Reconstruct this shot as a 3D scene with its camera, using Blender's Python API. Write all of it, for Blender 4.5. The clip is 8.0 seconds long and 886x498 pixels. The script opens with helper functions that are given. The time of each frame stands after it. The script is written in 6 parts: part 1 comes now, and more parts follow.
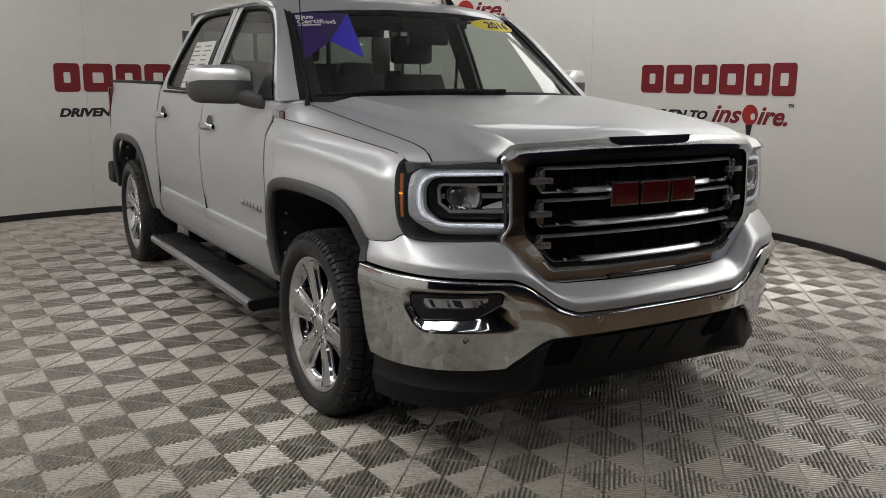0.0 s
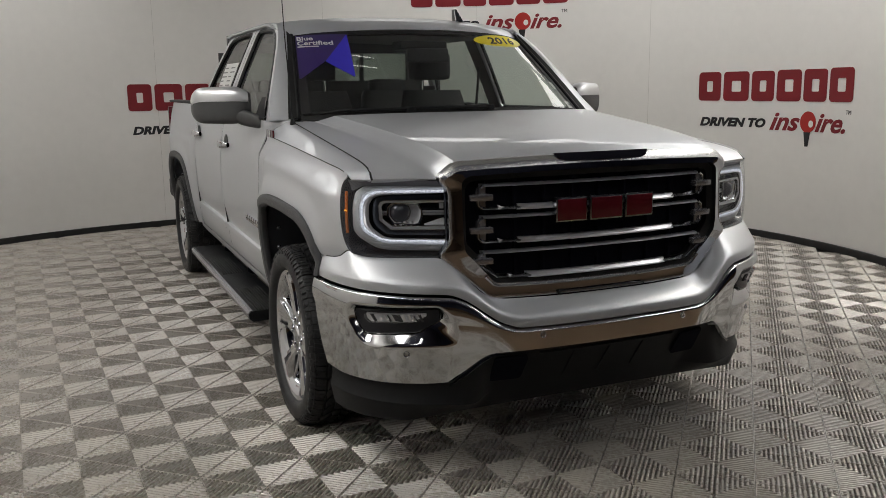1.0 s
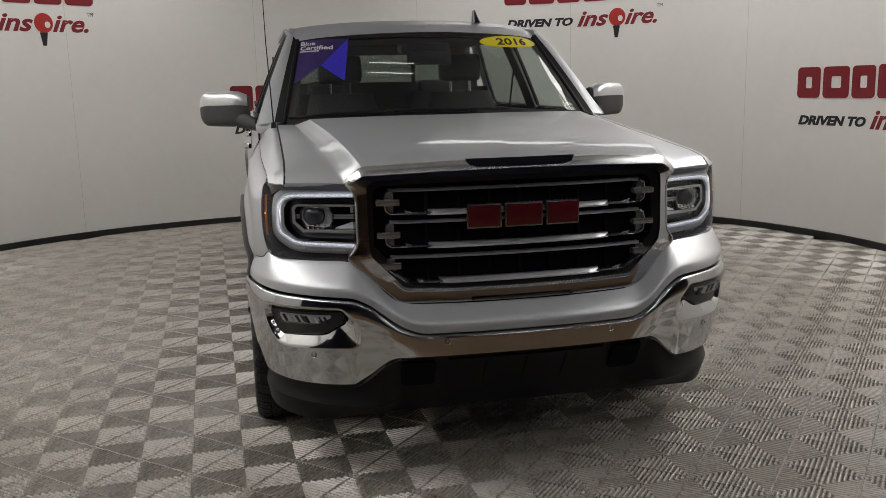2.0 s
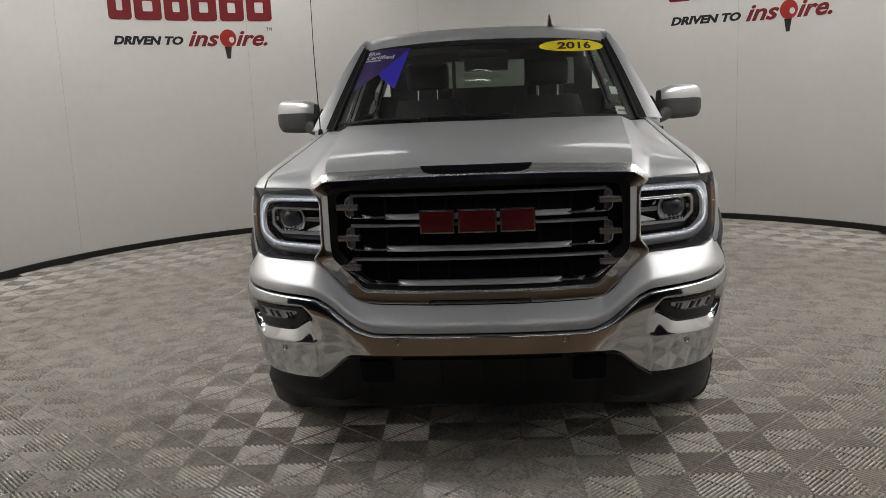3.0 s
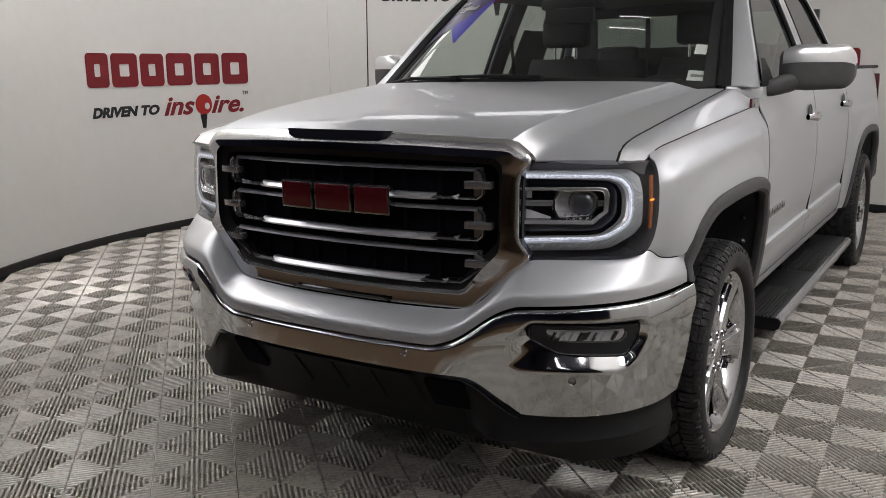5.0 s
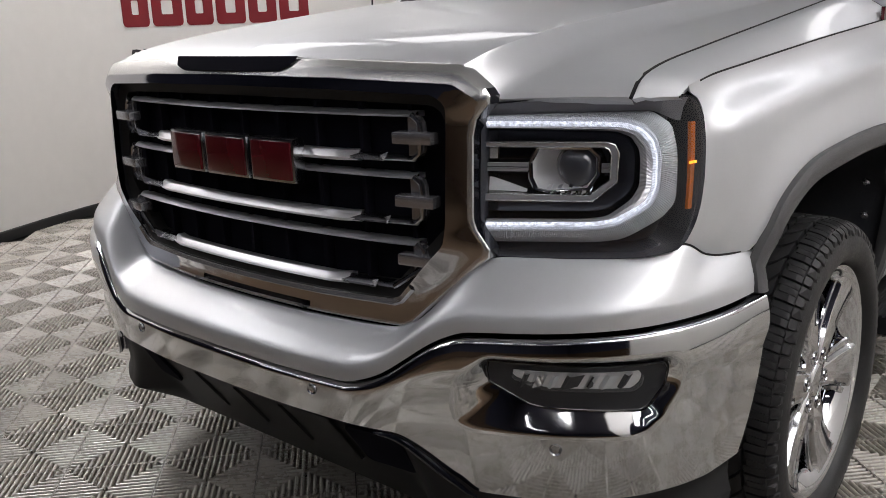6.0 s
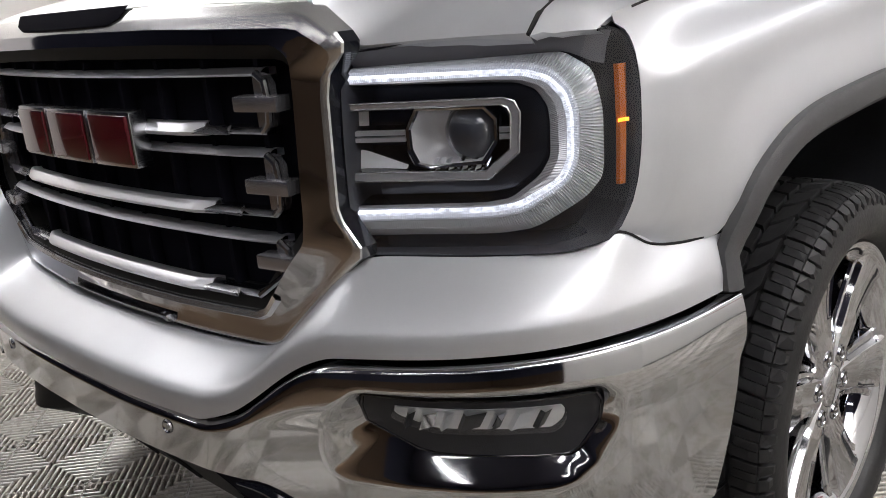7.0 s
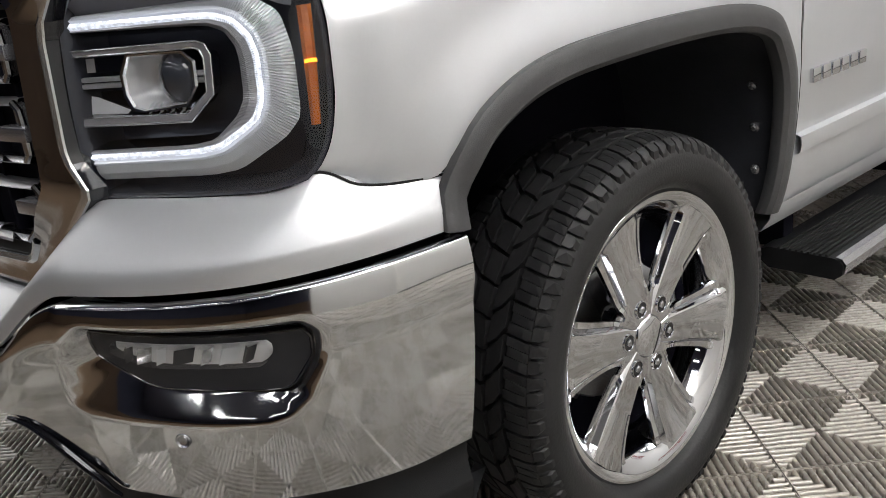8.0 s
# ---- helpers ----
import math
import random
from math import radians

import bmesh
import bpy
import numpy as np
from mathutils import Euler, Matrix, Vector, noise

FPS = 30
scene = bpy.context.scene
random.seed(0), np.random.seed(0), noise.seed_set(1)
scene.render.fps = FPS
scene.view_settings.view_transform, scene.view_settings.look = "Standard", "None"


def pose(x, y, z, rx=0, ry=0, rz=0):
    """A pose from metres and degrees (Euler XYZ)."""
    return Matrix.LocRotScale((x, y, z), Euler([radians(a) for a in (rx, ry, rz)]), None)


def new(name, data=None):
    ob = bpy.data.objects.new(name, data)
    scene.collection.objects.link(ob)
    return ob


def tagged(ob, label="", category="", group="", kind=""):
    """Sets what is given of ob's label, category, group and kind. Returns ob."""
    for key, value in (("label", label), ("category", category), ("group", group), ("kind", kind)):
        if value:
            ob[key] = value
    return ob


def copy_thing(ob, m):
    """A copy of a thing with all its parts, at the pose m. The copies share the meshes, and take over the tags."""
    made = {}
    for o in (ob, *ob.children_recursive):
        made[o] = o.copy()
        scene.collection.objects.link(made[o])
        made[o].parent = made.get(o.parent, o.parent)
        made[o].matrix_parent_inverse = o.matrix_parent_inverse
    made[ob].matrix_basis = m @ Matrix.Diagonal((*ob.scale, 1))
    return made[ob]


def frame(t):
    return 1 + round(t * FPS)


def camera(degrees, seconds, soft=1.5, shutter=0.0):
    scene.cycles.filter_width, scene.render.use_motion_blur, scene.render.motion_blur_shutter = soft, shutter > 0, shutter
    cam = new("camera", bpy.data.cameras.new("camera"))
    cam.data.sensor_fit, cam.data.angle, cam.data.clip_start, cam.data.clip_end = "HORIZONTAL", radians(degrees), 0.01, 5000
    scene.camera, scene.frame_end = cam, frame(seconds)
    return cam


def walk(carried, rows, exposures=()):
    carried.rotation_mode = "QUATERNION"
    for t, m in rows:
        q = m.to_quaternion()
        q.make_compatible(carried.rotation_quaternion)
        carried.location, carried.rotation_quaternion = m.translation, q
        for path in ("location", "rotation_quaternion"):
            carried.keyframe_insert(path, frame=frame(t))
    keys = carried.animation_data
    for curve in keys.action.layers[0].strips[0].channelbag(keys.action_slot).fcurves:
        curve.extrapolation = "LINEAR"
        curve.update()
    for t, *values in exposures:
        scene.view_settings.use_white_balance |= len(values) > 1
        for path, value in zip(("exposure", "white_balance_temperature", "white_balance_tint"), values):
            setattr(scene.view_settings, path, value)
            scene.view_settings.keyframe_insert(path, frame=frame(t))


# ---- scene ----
cam = camera(54.0, 8.0, 0.8)
PATH = [
    (0.0, -2.4348, -2.3762, 1.4543, 78.813, -0.553, -30.959),
    (0.5, -2.2656, -2.4899, 1.4605, 79.842, -0.156, -29.366),
    (1.0, -1.9119, -2.724, 1.4917, 79.414, 0.717, -23.718),
    (1.5, -1.471, -2.8871, 1.5094, 79.204, 0.995, -18.982),
    (3.0, 0.1233, -3.2045, 1.5115, 79.836, 2.371, 4.08),
    (3.5, 0.6914, -3.1206, 1.5231, 79.66, 3.17, 10.852),
    (4.0, 1.1735, -2.8738, 1.5178, 79.593, 3.902, 18.39),
    (4.5, 1.6339, -2.5769, 1.4903, 79.352, 2.759, 28.074),
    (5.0, 1.786, -2.0841, 1.4247, 78.311, 0.883, 32.196),
    (6.5, 1.5556, -0.7499, 1.2644, 73.879, 3.924, 42.725),
    (7.0, 1.5647, -0.5922, 1.2261, 73.136, 4.976, 43.048),
    (7.5, 1.6995, -0.4522, 1.1777, 72.361, 5.564, 43.652),
    (8.0, 1.9335, -0.2871, 1.1419, 71.821, 6.193, 46.476),
]
walk(cam, [(t, pose(x, y, z, rx, ry, rz)) for t, x, y, z, rx, ry, rz in PATH],
     [(0.0, 0.0, 6450, 10), (3.0, 0.0, 6500, 10), (4.5, 0.03, 6400, 11), (5.0, 0.12, 6350, 13), (6.5, 0.54, 6300, 14), (7.0, 0.64, 6300, 14), (8.0, 0.74, 6350, 11)])

# broad ceiling panels in a ring near the wall, out of view: bearing, radius, width, length
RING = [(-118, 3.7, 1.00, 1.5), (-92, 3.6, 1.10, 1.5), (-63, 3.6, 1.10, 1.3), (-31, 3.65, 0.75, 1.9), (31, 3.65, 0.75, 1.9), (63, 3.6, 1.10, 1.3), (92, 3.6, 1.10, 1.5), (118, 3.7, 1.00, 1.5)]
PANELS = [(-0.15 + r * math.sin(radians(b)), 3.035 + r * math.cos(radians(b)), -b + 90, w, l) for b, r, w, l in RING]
# two more along the wing walls, added out of view to brighten the fenders
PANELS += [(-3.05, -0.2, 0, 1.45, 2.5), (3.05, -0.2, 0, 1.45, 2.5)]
# thin tubes over the cab
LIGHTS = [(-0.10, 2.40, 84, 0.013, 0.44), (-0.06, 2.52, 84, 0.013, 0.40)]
# thin tubes over the hall in front of the truck, added to light its nose
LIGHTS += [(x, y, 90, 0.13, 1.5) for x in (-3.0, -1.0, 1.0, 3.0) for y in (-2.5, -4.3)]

# ---- light ----
world = bpy.data.worlds.new("world")
scene.world = world
world.use_nodes = True
world.node_tree.nodes["Background"].inputs[0].default_value = (0.9, 0.95, 1.0, 1)
world.node_tree.nodes["Background"].inputs[1].default_value = 0.03
scene.view_settings.exposure = 0.0


# ---- materials ----
def material(name, colour, rough=0.5, metal=0.0, spec=0.5, vary=0.0, scale=8.0, bump=0.0, bump_scale=60.0, coat=0.0, emit=0.0,
             rough_vary=0.0, glass=0.0, island=False, coat_rough=0.03):
    m = bpy.data.materials.new(name)
    m.use_nodes = True
    n, l = m.node_tree.nodes, m.node_tree.links
    b = n["Principled BSDF"]
    b.inputs["Base Color"].default_value = (*colour, 1)
    b.inputs["Roughness"].default_value = rough
    b.inputs["Metallic"].default_value = metal
    b.inputs["Specular IOR Level"].default_value = spec
    b.inputs["Coat Weight"].default_value = coat
    b.inputs["Coat Roughness"].default_value = coat_rough
    if glass:
        b.inputs["Transmission Weight"].default_value = glass
        b.inputs["IOR"].default_value = 1.45
    if emit:
        b.inputs["Emission Color"].default_value = (*colour, 1)
        b.inputs["Emission Strength"].default_value = emit
    co = n.new("ShaderNodeTexCoord")
    if vary or rough_vary:
        big, small = n.new("ShaderNodeTexNoise"), n.new("ShaderNodeTexNoise")
        for node, k in ((big, 1.0), (small, 9.0)):
            node.inputs["Scale"].default_value = scale * k
            node.inputs["Detail"].default_value = 5
            l.new(co.outputs["Object"], node.inputs["Vector"])
        mix = n.new("ShaderNodeMath")
        mix.operation = "ADD"
        l.new(big.outputs["Fac"], mix.inputs[0])
        l.new(small.outputs["Fac"], mix.inputs[1])
        if vary:
            ramp = n.new("ShaderNodeMapRange")
            ramp.inputs["From Min"].default_value, ramp.inputs["From Max"].default_value = 0.6, 1.4
            ramp.inputs["To Min"].default_value, ramp.inputs["To Max"].default_value = 1 - vary, 1 + vary
            l.new(mix.outputs[0], ramp.inputs["Value"])
            mul = n.new("ShaderNodeVectorMath")
            mul.operation = "SCALE"
            mul.inputs[0].default_value = colour
            l.new(ramp.outputs[0], mul.inputs["Scale"])
            out = mul.outputs[0]
            if island:
                info = n.new("ShaderNodeObjectInfo")
                r2 = n.new("ShaderNodeMapRange")
                r2.inputs["To Min"].default_value, r2.inputs["To Max"].default_value = 0.93, 1.05
                l.new(info.outputs["Random"], r2.inputs["Value"])
                m2 = n.new("ShaderNodeVectorMath")
                m2.operation = "SCALE"
                l.new(out, m2.inputs[0])
                l.new(r2.outputs[0], m2.inputs["Scale"])
                out = m2.outputs[0]
            l.new(out, b.inputs["Base Color"])
        if rough_vary:
            r3 = n.new("ShaderNodeMapRange")
            r3.inputs["From Min"].default_value, r3.inputs["From Max"].default_value = 0.6, 1.4
            r3.inputs["To Min"].default_value, r3.inputs["To Max"].default_value = max(0.01, rough - rough_vary), rough + rough_vary
            l.new(mix.outputs[0], r3.inputs["Value"])
            l.new(r3.outputs[0], b.inputs["Roughness"])
    if bump:
        tex, bp = n.new("ShaderNodeTexNoise"), n.new("ShaderNodeBump")
        tex.inputs["Scale"].default_value, tex.inputs["Detail"].default_value = bump_scale, 4
        bp.inputs["Strength"].default_value, bp.inputs["Distance"].default_value = bump, 0.01
        l.new(co.outputs["Object"], tex.inputs["Vector"])
        l.new(tex.outputs["Fac"], bp.inputs["Height"])
        l.new(bp.outputs["Normal"], b.inputs["Normal"])
    return m


wall_paint = material("wall_paint", (0.78, 0.765, 0.735), 0.55, vary=0.03, scale=1.2, bump=0.05, bump_scale=40)
tile_plastic = material("tile_plastic", (0.42, 0.386, 0.338), 0.28, spec=1.0, coat=1.0, coat_rough=0.26, vary=0.10, scale=6, bump=0.06, bump_scale=300, rough_vary=0.06, island=True)
# near-black: the shade between the tile ribs is put into the slab's colour
slab_shade = material("slab_shade", (0.010, 0.009, 0.008), 0.9, vary=0.3, scale=5)
black_rubber = material("black_rubber", (0.012, 0.012, 0.012), 0.6, vary=0.2, scale=20)
ceiling_paint = material("ceiling_paint", (0.40, 0.405, 0.43), 0.9, vary=0.1, scale=3)
hall_ceiling = material("hall_ceiling", (0.085, 0.09, 0.16), 0.9, vary=0.1, scale=3)
tan_wall = material("tan_wall", (0.12, 0.075, 0.045), 0.8, vary=0.15, scale=2)
navy_wall = material("navy_wall", (0.045, 0.05, 0.085), 0.8, vary=0.15, scale=2)
red_vinyl = material("red_vinyl", (0.21, 0.008, 0.015), 0.45, vary=0.06, scale=10)
red_paddle = material("red_paddle", (0.42, 0.02, 0.015), 0.45, vary=0.06, scale=10)
black_vinyl = material("black_vinyl", (0.012, 0.012, 0.014), 0.5)
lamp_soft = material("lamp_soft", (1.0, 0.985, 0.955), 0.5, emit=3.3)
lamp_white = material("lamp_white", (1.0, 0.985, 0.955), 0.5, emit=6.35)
brown_floor = material("brown_floor", (0.16, 0.105, 0.06), 0.45, vary=0.2, scale=2)
lamp_frame = material("lamp_frame", (0.5, 0.5, 0.5), 0.4)


# ---- building helpers ----
def smooth(me, angle=35):
    me.polygons.foreach_set("use_smooth", [True] * len(me.polygons))
    if angle < 180:
        me.set_sharp_from_angle(angle=radians(angle))


def obj(name, bm, mat, parent=None, label="", sm=35):
    me = bpy.data.meshes.new(name)
    bm.normal_update()
    bm.to_mesh(me)
    bm.free()
    for one in (mat if isinstance(mat, (list, tuple)) else [mat]):
        me.materials.append(one)
    if sm:
        smooth(me, sm)
    ob = new(name, me)
    if parent:
        ob.parent = parent
    if label:
        ob["label"] = label
    return ob


def part(name, bm, mat, parent, label="", sm=35):
    return obj(name, bm, mat, parent, label, sm)


def add_box(bm, lo, hi, bevel=0.0, m=None):
    vs = [bm.verts.new((x, y, z)) for z in (lo[2], hi[2]) for y in (lo[1], hi[1]) for x in (lo[0], hi[0])]
    fs = [bm.faces.new([vs[i] for i in q]) for q in ((0, 2, 3, 1), (4, 5, 7, 6), (0, 1, 5, 4), (2, 6, 7, 3), (0, 4, 6, 2), (1, 3, 7, 5))]
    if bevel:
        es = list({e for f in fs for e in f.edges})
        r = bmesh.ops.bevel(bm, geom=es, offset=bevel, segments=2, affect="EDGES", profile=0.6)
        vs = list({v for f in r["faces"] for v in f.verts} | {v for v in vs if v.is_valid})
    if m is not None:
        bmesh.ops.transform(bm, matrix=m, verts=vs)
    return vs


def box(lo, hi, bevel=0.0, m=None):
    bm = bmesh.new()
    add_box(bm, lo, hi, bevel, m)
    return bm


def add_grid(bm, rows, close_u=False, close_v=False, flip=False, mat=0):
    """A sheet of quads through rows of points."""
    vs = [[bm.verts.new(p) for p in r] for r in rows]
    nv, nu = len(vs), len(vs[0])
    for j in range(nv if close_v else nv - 1):
        for i in range(nu if close_u else nu - 1):
            q = [vs[j][i], vs[j][(i + 1) % nu], vs[(j + 1) % nv][(i + 1) % nu], vs[(j + 1) % nv][i]]
            if flip:
                q.reverse()
            try:
                f = bm.faces.new(q)
                f.material_index = mat
            except ValueError:
                pass
    return vs


def grid(rows, **k):
    bm = bmesh.new()
    add_grid(bm, rows, **k)
    return bm


def curve_at(pts, t):
    """A smooth curve through points (first number rising), at t: monotone cubic, as a tuple of the other numbers."""
    xs = [p[0] for p in pts]
    n = len(pts)
    t = min(max(t, xs[0]), xs[-1])
    i = max(k for k in range(n - 1) if xs[k] <= t + 1e-12)
    h = xs[i + 1] - xs[i]
    u = (t - xs[i]) / h
    out = []
    for c in range(1, len(pts[0])):
        d = [(pts[k + 1][c] - pts[k][c]) / (xs[k + 1] - xs[k]) for k in range(n - 1)]

        def slope(k):
            if k == 0:
                return d[0]
            if k == n - 1:
                return d[-1]
            if d[k - 1] * d[k] <= 0:
                return 0.0
            return 2 * d[k - 1] * d[k] / (d[k - 1] + d[k])
        m0, m1 = slope(i) * h, slope(i + 1) * h
        a, b = pts[i][c], pts[i + 1][c]
        out.append(a * (2 * u ** 3 - 3 * u * u + 1) + m0 * (u ** 3 - 2 * u * u + u) + b * (3 * u * u - 2 * u ** 3) + m1 * (u ** 3 - u * u))
    return out[0] if len(out) == 1 else tuple(out)


def lerp(a, b, u):
    return tuple(p + (q - p) * u for p, q in zip(a, b))


def orient(bm, centre):
    """Turn all faces outwards, away from centre."""
    bm.normal_update()
    c = Vector(centre)
    if sum(f.normal.dot(f.calc_center_median() - c) * f.calc_area() for f in bm.faces) < 0:
        bmesh.ops.reverse_faces(bm, faces=bm.faces[:])


def polyline(pts, n):
    """n + 1 points evenly along a chain of straight pieces."""
    pts = [Vector(p) for p in pts]
    ds = [0.0]
    for a, b in zip(pts, pts[1:]):
        ds.append(ds[-1] + (b - a).length)
    out = []
    for k in range(n + 1):
        d = ds[-1] * k / n
        i = max(j for j in range(len(pts) - 1) if ds[j] <= d + 1e-9)
        u = (d - ds[i]) / max(1e-9, ds[i + 1] - ds[i])
        out.append(pts[i].lerp(pts[i + 1], u))
    return out


def add_tube(bm, pts, radius, sides=6, cap=True):
    pts = [Vector(p) for p in pts]
    rings = []
    for i, p in enumerate(pts):
        d = (pts[min(i + 1, len(pts) - 1)] - pts[max(i - 1, 0)]).normalized()
        a = d.orthogonal().normalized() if i == 0 else (side - d * side.dot(d)).normalized()
        side = a
        b = d.cross(a)
        r = radius(i / (len(pts) - 1)) if callable(radius) else radius
        rings.append([p + r * (math.cos(2 * math.pi * k / sides) * a + math.sin(2 * math.pi * k / sides) * b) for k in range(sides)])
    vs = add_grid(bm, rings, close_u=True)
    if cap:
        bm.faces.new(list(reversed(vs[0])))
        bm.faces.new(vs[-1])


def tube(pts, radius, sides=6):
    bm = bmesh.new()
    add_tube(bm, pts, radius, sides)
    return bm


def add_lathe(bm, profile, segments=48, m=None, close=False):
    """Profile of (radius, x) turned about the x axis."""
    rows = [[Vector((x, r * math.cos(2 * math.pi * k / segments), r * math.sin(2 * math.pi * k / segments))) for k in range(segments)] for r, x in profile]
    if m is not None:
        rows = [[m @ p for p in r] for r in rows]
    add_grid(bm, rows, close_u=True, close_v=close)


def lathe(profile, segments=48, m=None, close=False):
    bm = bmesh.new()
    add_lathe(bm, profile, segments, m, close)
    return bm


def placed(name, at):
    ob = new(name)
    ob.location = at
    return ob


# ---- the booth ----
CX, CY = -0.15, 3.035


def wall_r(th):
    t = max(-1.95, min(1.95, th))
    return 4.494 - 0.015 * math.cos(2 * t) - 0.114 * math.cos(3 * t)


def wall_at(th, z, off=0.0):
    r = wall_r(th) - off
    return Vector((CX + r * math.sin(th), CY + r * math.cos(th), z))


WALL_TOP, TH_END, WING_Y = 3.5, 2.10, -1.2


def booth_wall():
    n = 160
    ths = [-TH_END + 2 * TH_END * i / n for i in range(n + 1)]
    inner = [[wall_at(t, z) for t in ths] for z in (0, 1.2, 2.4, WALL_TOP)]
    outer = [[wall_at(t, z, -0.12) for t in ths] for z in (WALL_TOP, 0)]
    bm = grid(inner + outer, close_v=True)
    tagged(obj("wall_curved", bm, wall_paint, sm=60), "white painted curved wall round the display floor", "wall", kind="structure")
    rows = [[wall_at(t, z, o) for t in ths] for z, o in ((-0.01, 0.002), (-0.01, 0.022), (0.055, 0.022), (0.06, 0.018), (0.06, 0.002))]
    tagged(obj("baseboard", grid(rows), black_rubber, sm=30), "black rubber baseboard along the curved wall", "baseboard", kind="structure")
    for th in (-0.62, -0.17, 0.26, 0.66, 1.10, -1.08):
        bm = grid([[wall_at(th + d / 4.5, z, 0.0012) for d in (-0.0012, 0.0012)] for z in (0.065, 1.2, 2.4, 3.4)])
        tagged(obj("trim_seam", bm, material_seam), "thin grey panel joint in the wall", "trim", kind="structure")


material_seam = material("seam_grey", (0.45, 0.43, 0.40), 0.7)
booth_wall()


def hall():
    """The hall that the booth opens to, behind the camera, and its ceiling."""
    x0, x1, y0 = -7.0, 7.0, -8.0
    a, b = wall_at(-TH_END, 0), wall_at(TH_END, 0)
    for nm, lo, hi in (("wall_front", (x0, y0 - 0.15), (x1, y0)), ("wall_west", (x0 - 0.15, y0 - 0.15), (x0, WING_Y)), ("wall_east", (x1, y0 - 0.15), (x1 + 0.15, WING_Y))):
        tagged(obj(nm, box((*lo, 1.3), (*hi, WALL_TOP)), navy_wall, sm=0), "dark blue-grey upper wall of the hall", "wall", kind="structure")
        tagged(obj(nm + "_lower", box((*lo, 0), (*hi, 1.297)), tan_wall, sm=0), "brown lower wall of the hall", "wall", kind="structure")
    # wing walls, out of view, added so the fenders mirror something bright
    for nm, p, s in (("wall_wing_west", a, -1), ("wall_wing_east", b, 1)):
        line = [(p.x, p.y), (p.x + s * 0.30, WING_Y), (p.x + s * 0.42, WING_Y), (p.x + s * 0.12, p.y)]
        bm = bmesh.new()
        vs = [[bm.verts.new((x, y, z)) for x, y in line] for z in (0.0, WALL_TOP)]
        for i in range(4):
            bm.faces.new((vs[0][i], vs[0][(i + 1) % 4], vs[1][(i + 1) % 4], vs[1][i]))
        bm.faces.new(vs[1])
        bmesh.ops.recalc_face_normals(bm, faces=bm.faces[:])
        tagged(obj(nm, bm, wall_paint, sm=0), "unseen white straight wall at the mouth of the booth, added as a bright reflector", "wall", kind="structure")
        ends = sorted((s * (7.15), p.x + s * 0.42))
        tagged(obj(nm.replace("wing", "return"), box((ends[0], WING_Y, 0), (ends[1], WING_Y + 0.12, WALL_TOP)), wall_paint, sm=0), "white return wall beside the booth", "wall", kind="structure")
    tagged(obj("ceiling", box((x0 - 0.15, WING_Y, WALL_TOP + 0.004), (x1 + 0.15, 8.0, WALL_TOP + 0.15)), ceiling_paint, sm=0), "pale grey ceiling over the booth", "ceiling", kind="structure")
    tagged(obj("ceiling_hall", box((x0 - 0.15, y0 - 0.15, WALL_TOP + 0.004), (x1 + 0.15, WING_Y - 0.002, WALL_TOP + 0.15)), hall_ceiling, sm=0), "dark blue-grey ceiling of the hall", "ceiling", kind="structure")
    tagged(obj("ground", box((x0 - 0.15, y0 - 0.15, -0.2), (x1 + 0.15, 8.0, -0.0225)), slab_shade, sm=0), "concrete slab under the floor tiles, near-black for the shade between their ribs", "ground", kind="structure")


hall()
tagged(obj("floor_hall", box((-7.0, -8.0, -0.0222), (7.0, -1.10, -0.0012)), brown_floor, sm=0), "brown stained concrete floor of the hall", "floor", kind="structure")


# a fixture out of view; its place and size are assumed
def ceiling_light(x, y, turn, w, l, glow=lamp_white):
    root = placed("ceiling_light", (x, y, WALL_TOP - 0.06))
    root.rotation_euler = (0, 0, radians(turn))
    tagged(root, "unseen long white ceiling light panel with a grey frame", "ceiling light", "lights over the booth")
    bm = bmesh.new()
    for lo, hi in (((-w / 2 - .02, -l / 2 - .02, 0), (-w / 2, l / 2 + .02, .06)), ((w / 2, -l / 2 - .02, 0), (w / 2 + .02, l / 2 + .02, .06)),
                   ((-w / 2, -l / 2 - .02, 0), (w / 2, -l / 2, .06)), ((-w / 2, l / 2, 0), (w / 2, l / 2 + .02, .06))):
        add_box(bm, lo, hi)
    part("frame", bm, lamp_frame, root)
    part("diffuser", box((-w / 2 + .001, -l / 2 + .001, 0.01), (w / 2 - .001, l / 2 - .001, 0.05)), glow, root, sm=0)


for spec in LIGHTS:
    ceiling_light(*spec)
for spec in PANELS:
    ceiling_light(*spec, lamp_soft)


# ---- logos on the wall ----
def bent(bm, th0, z0):
    """Lay flat artwork (x along the wall, y up, z outwards) on the curved wall."""
    for v in bm.verts:
        th = th0 + 1.06 * v.co.x / wall_r(th0)
        v.co = wall_at(th, z0 + 1.06 * v.co.y, 0.002 + v.co.z)


def slab(bm, pts, z0=0.0, z1=0.003):
    """A flat raised shape from its outline."""
    lo = [bm.verts.new((x, y, z0)) for x, y in pts]
    hi = [bm.verts.new((x, y, z1)) for x, y in pts]
    bm.faces.new(hi)
    n = len(pts)
    for i in range(n):
        bm.faces.new((lo[i], lo[(i + 1) % n], hi[(i + 1) % n], hi[i]))


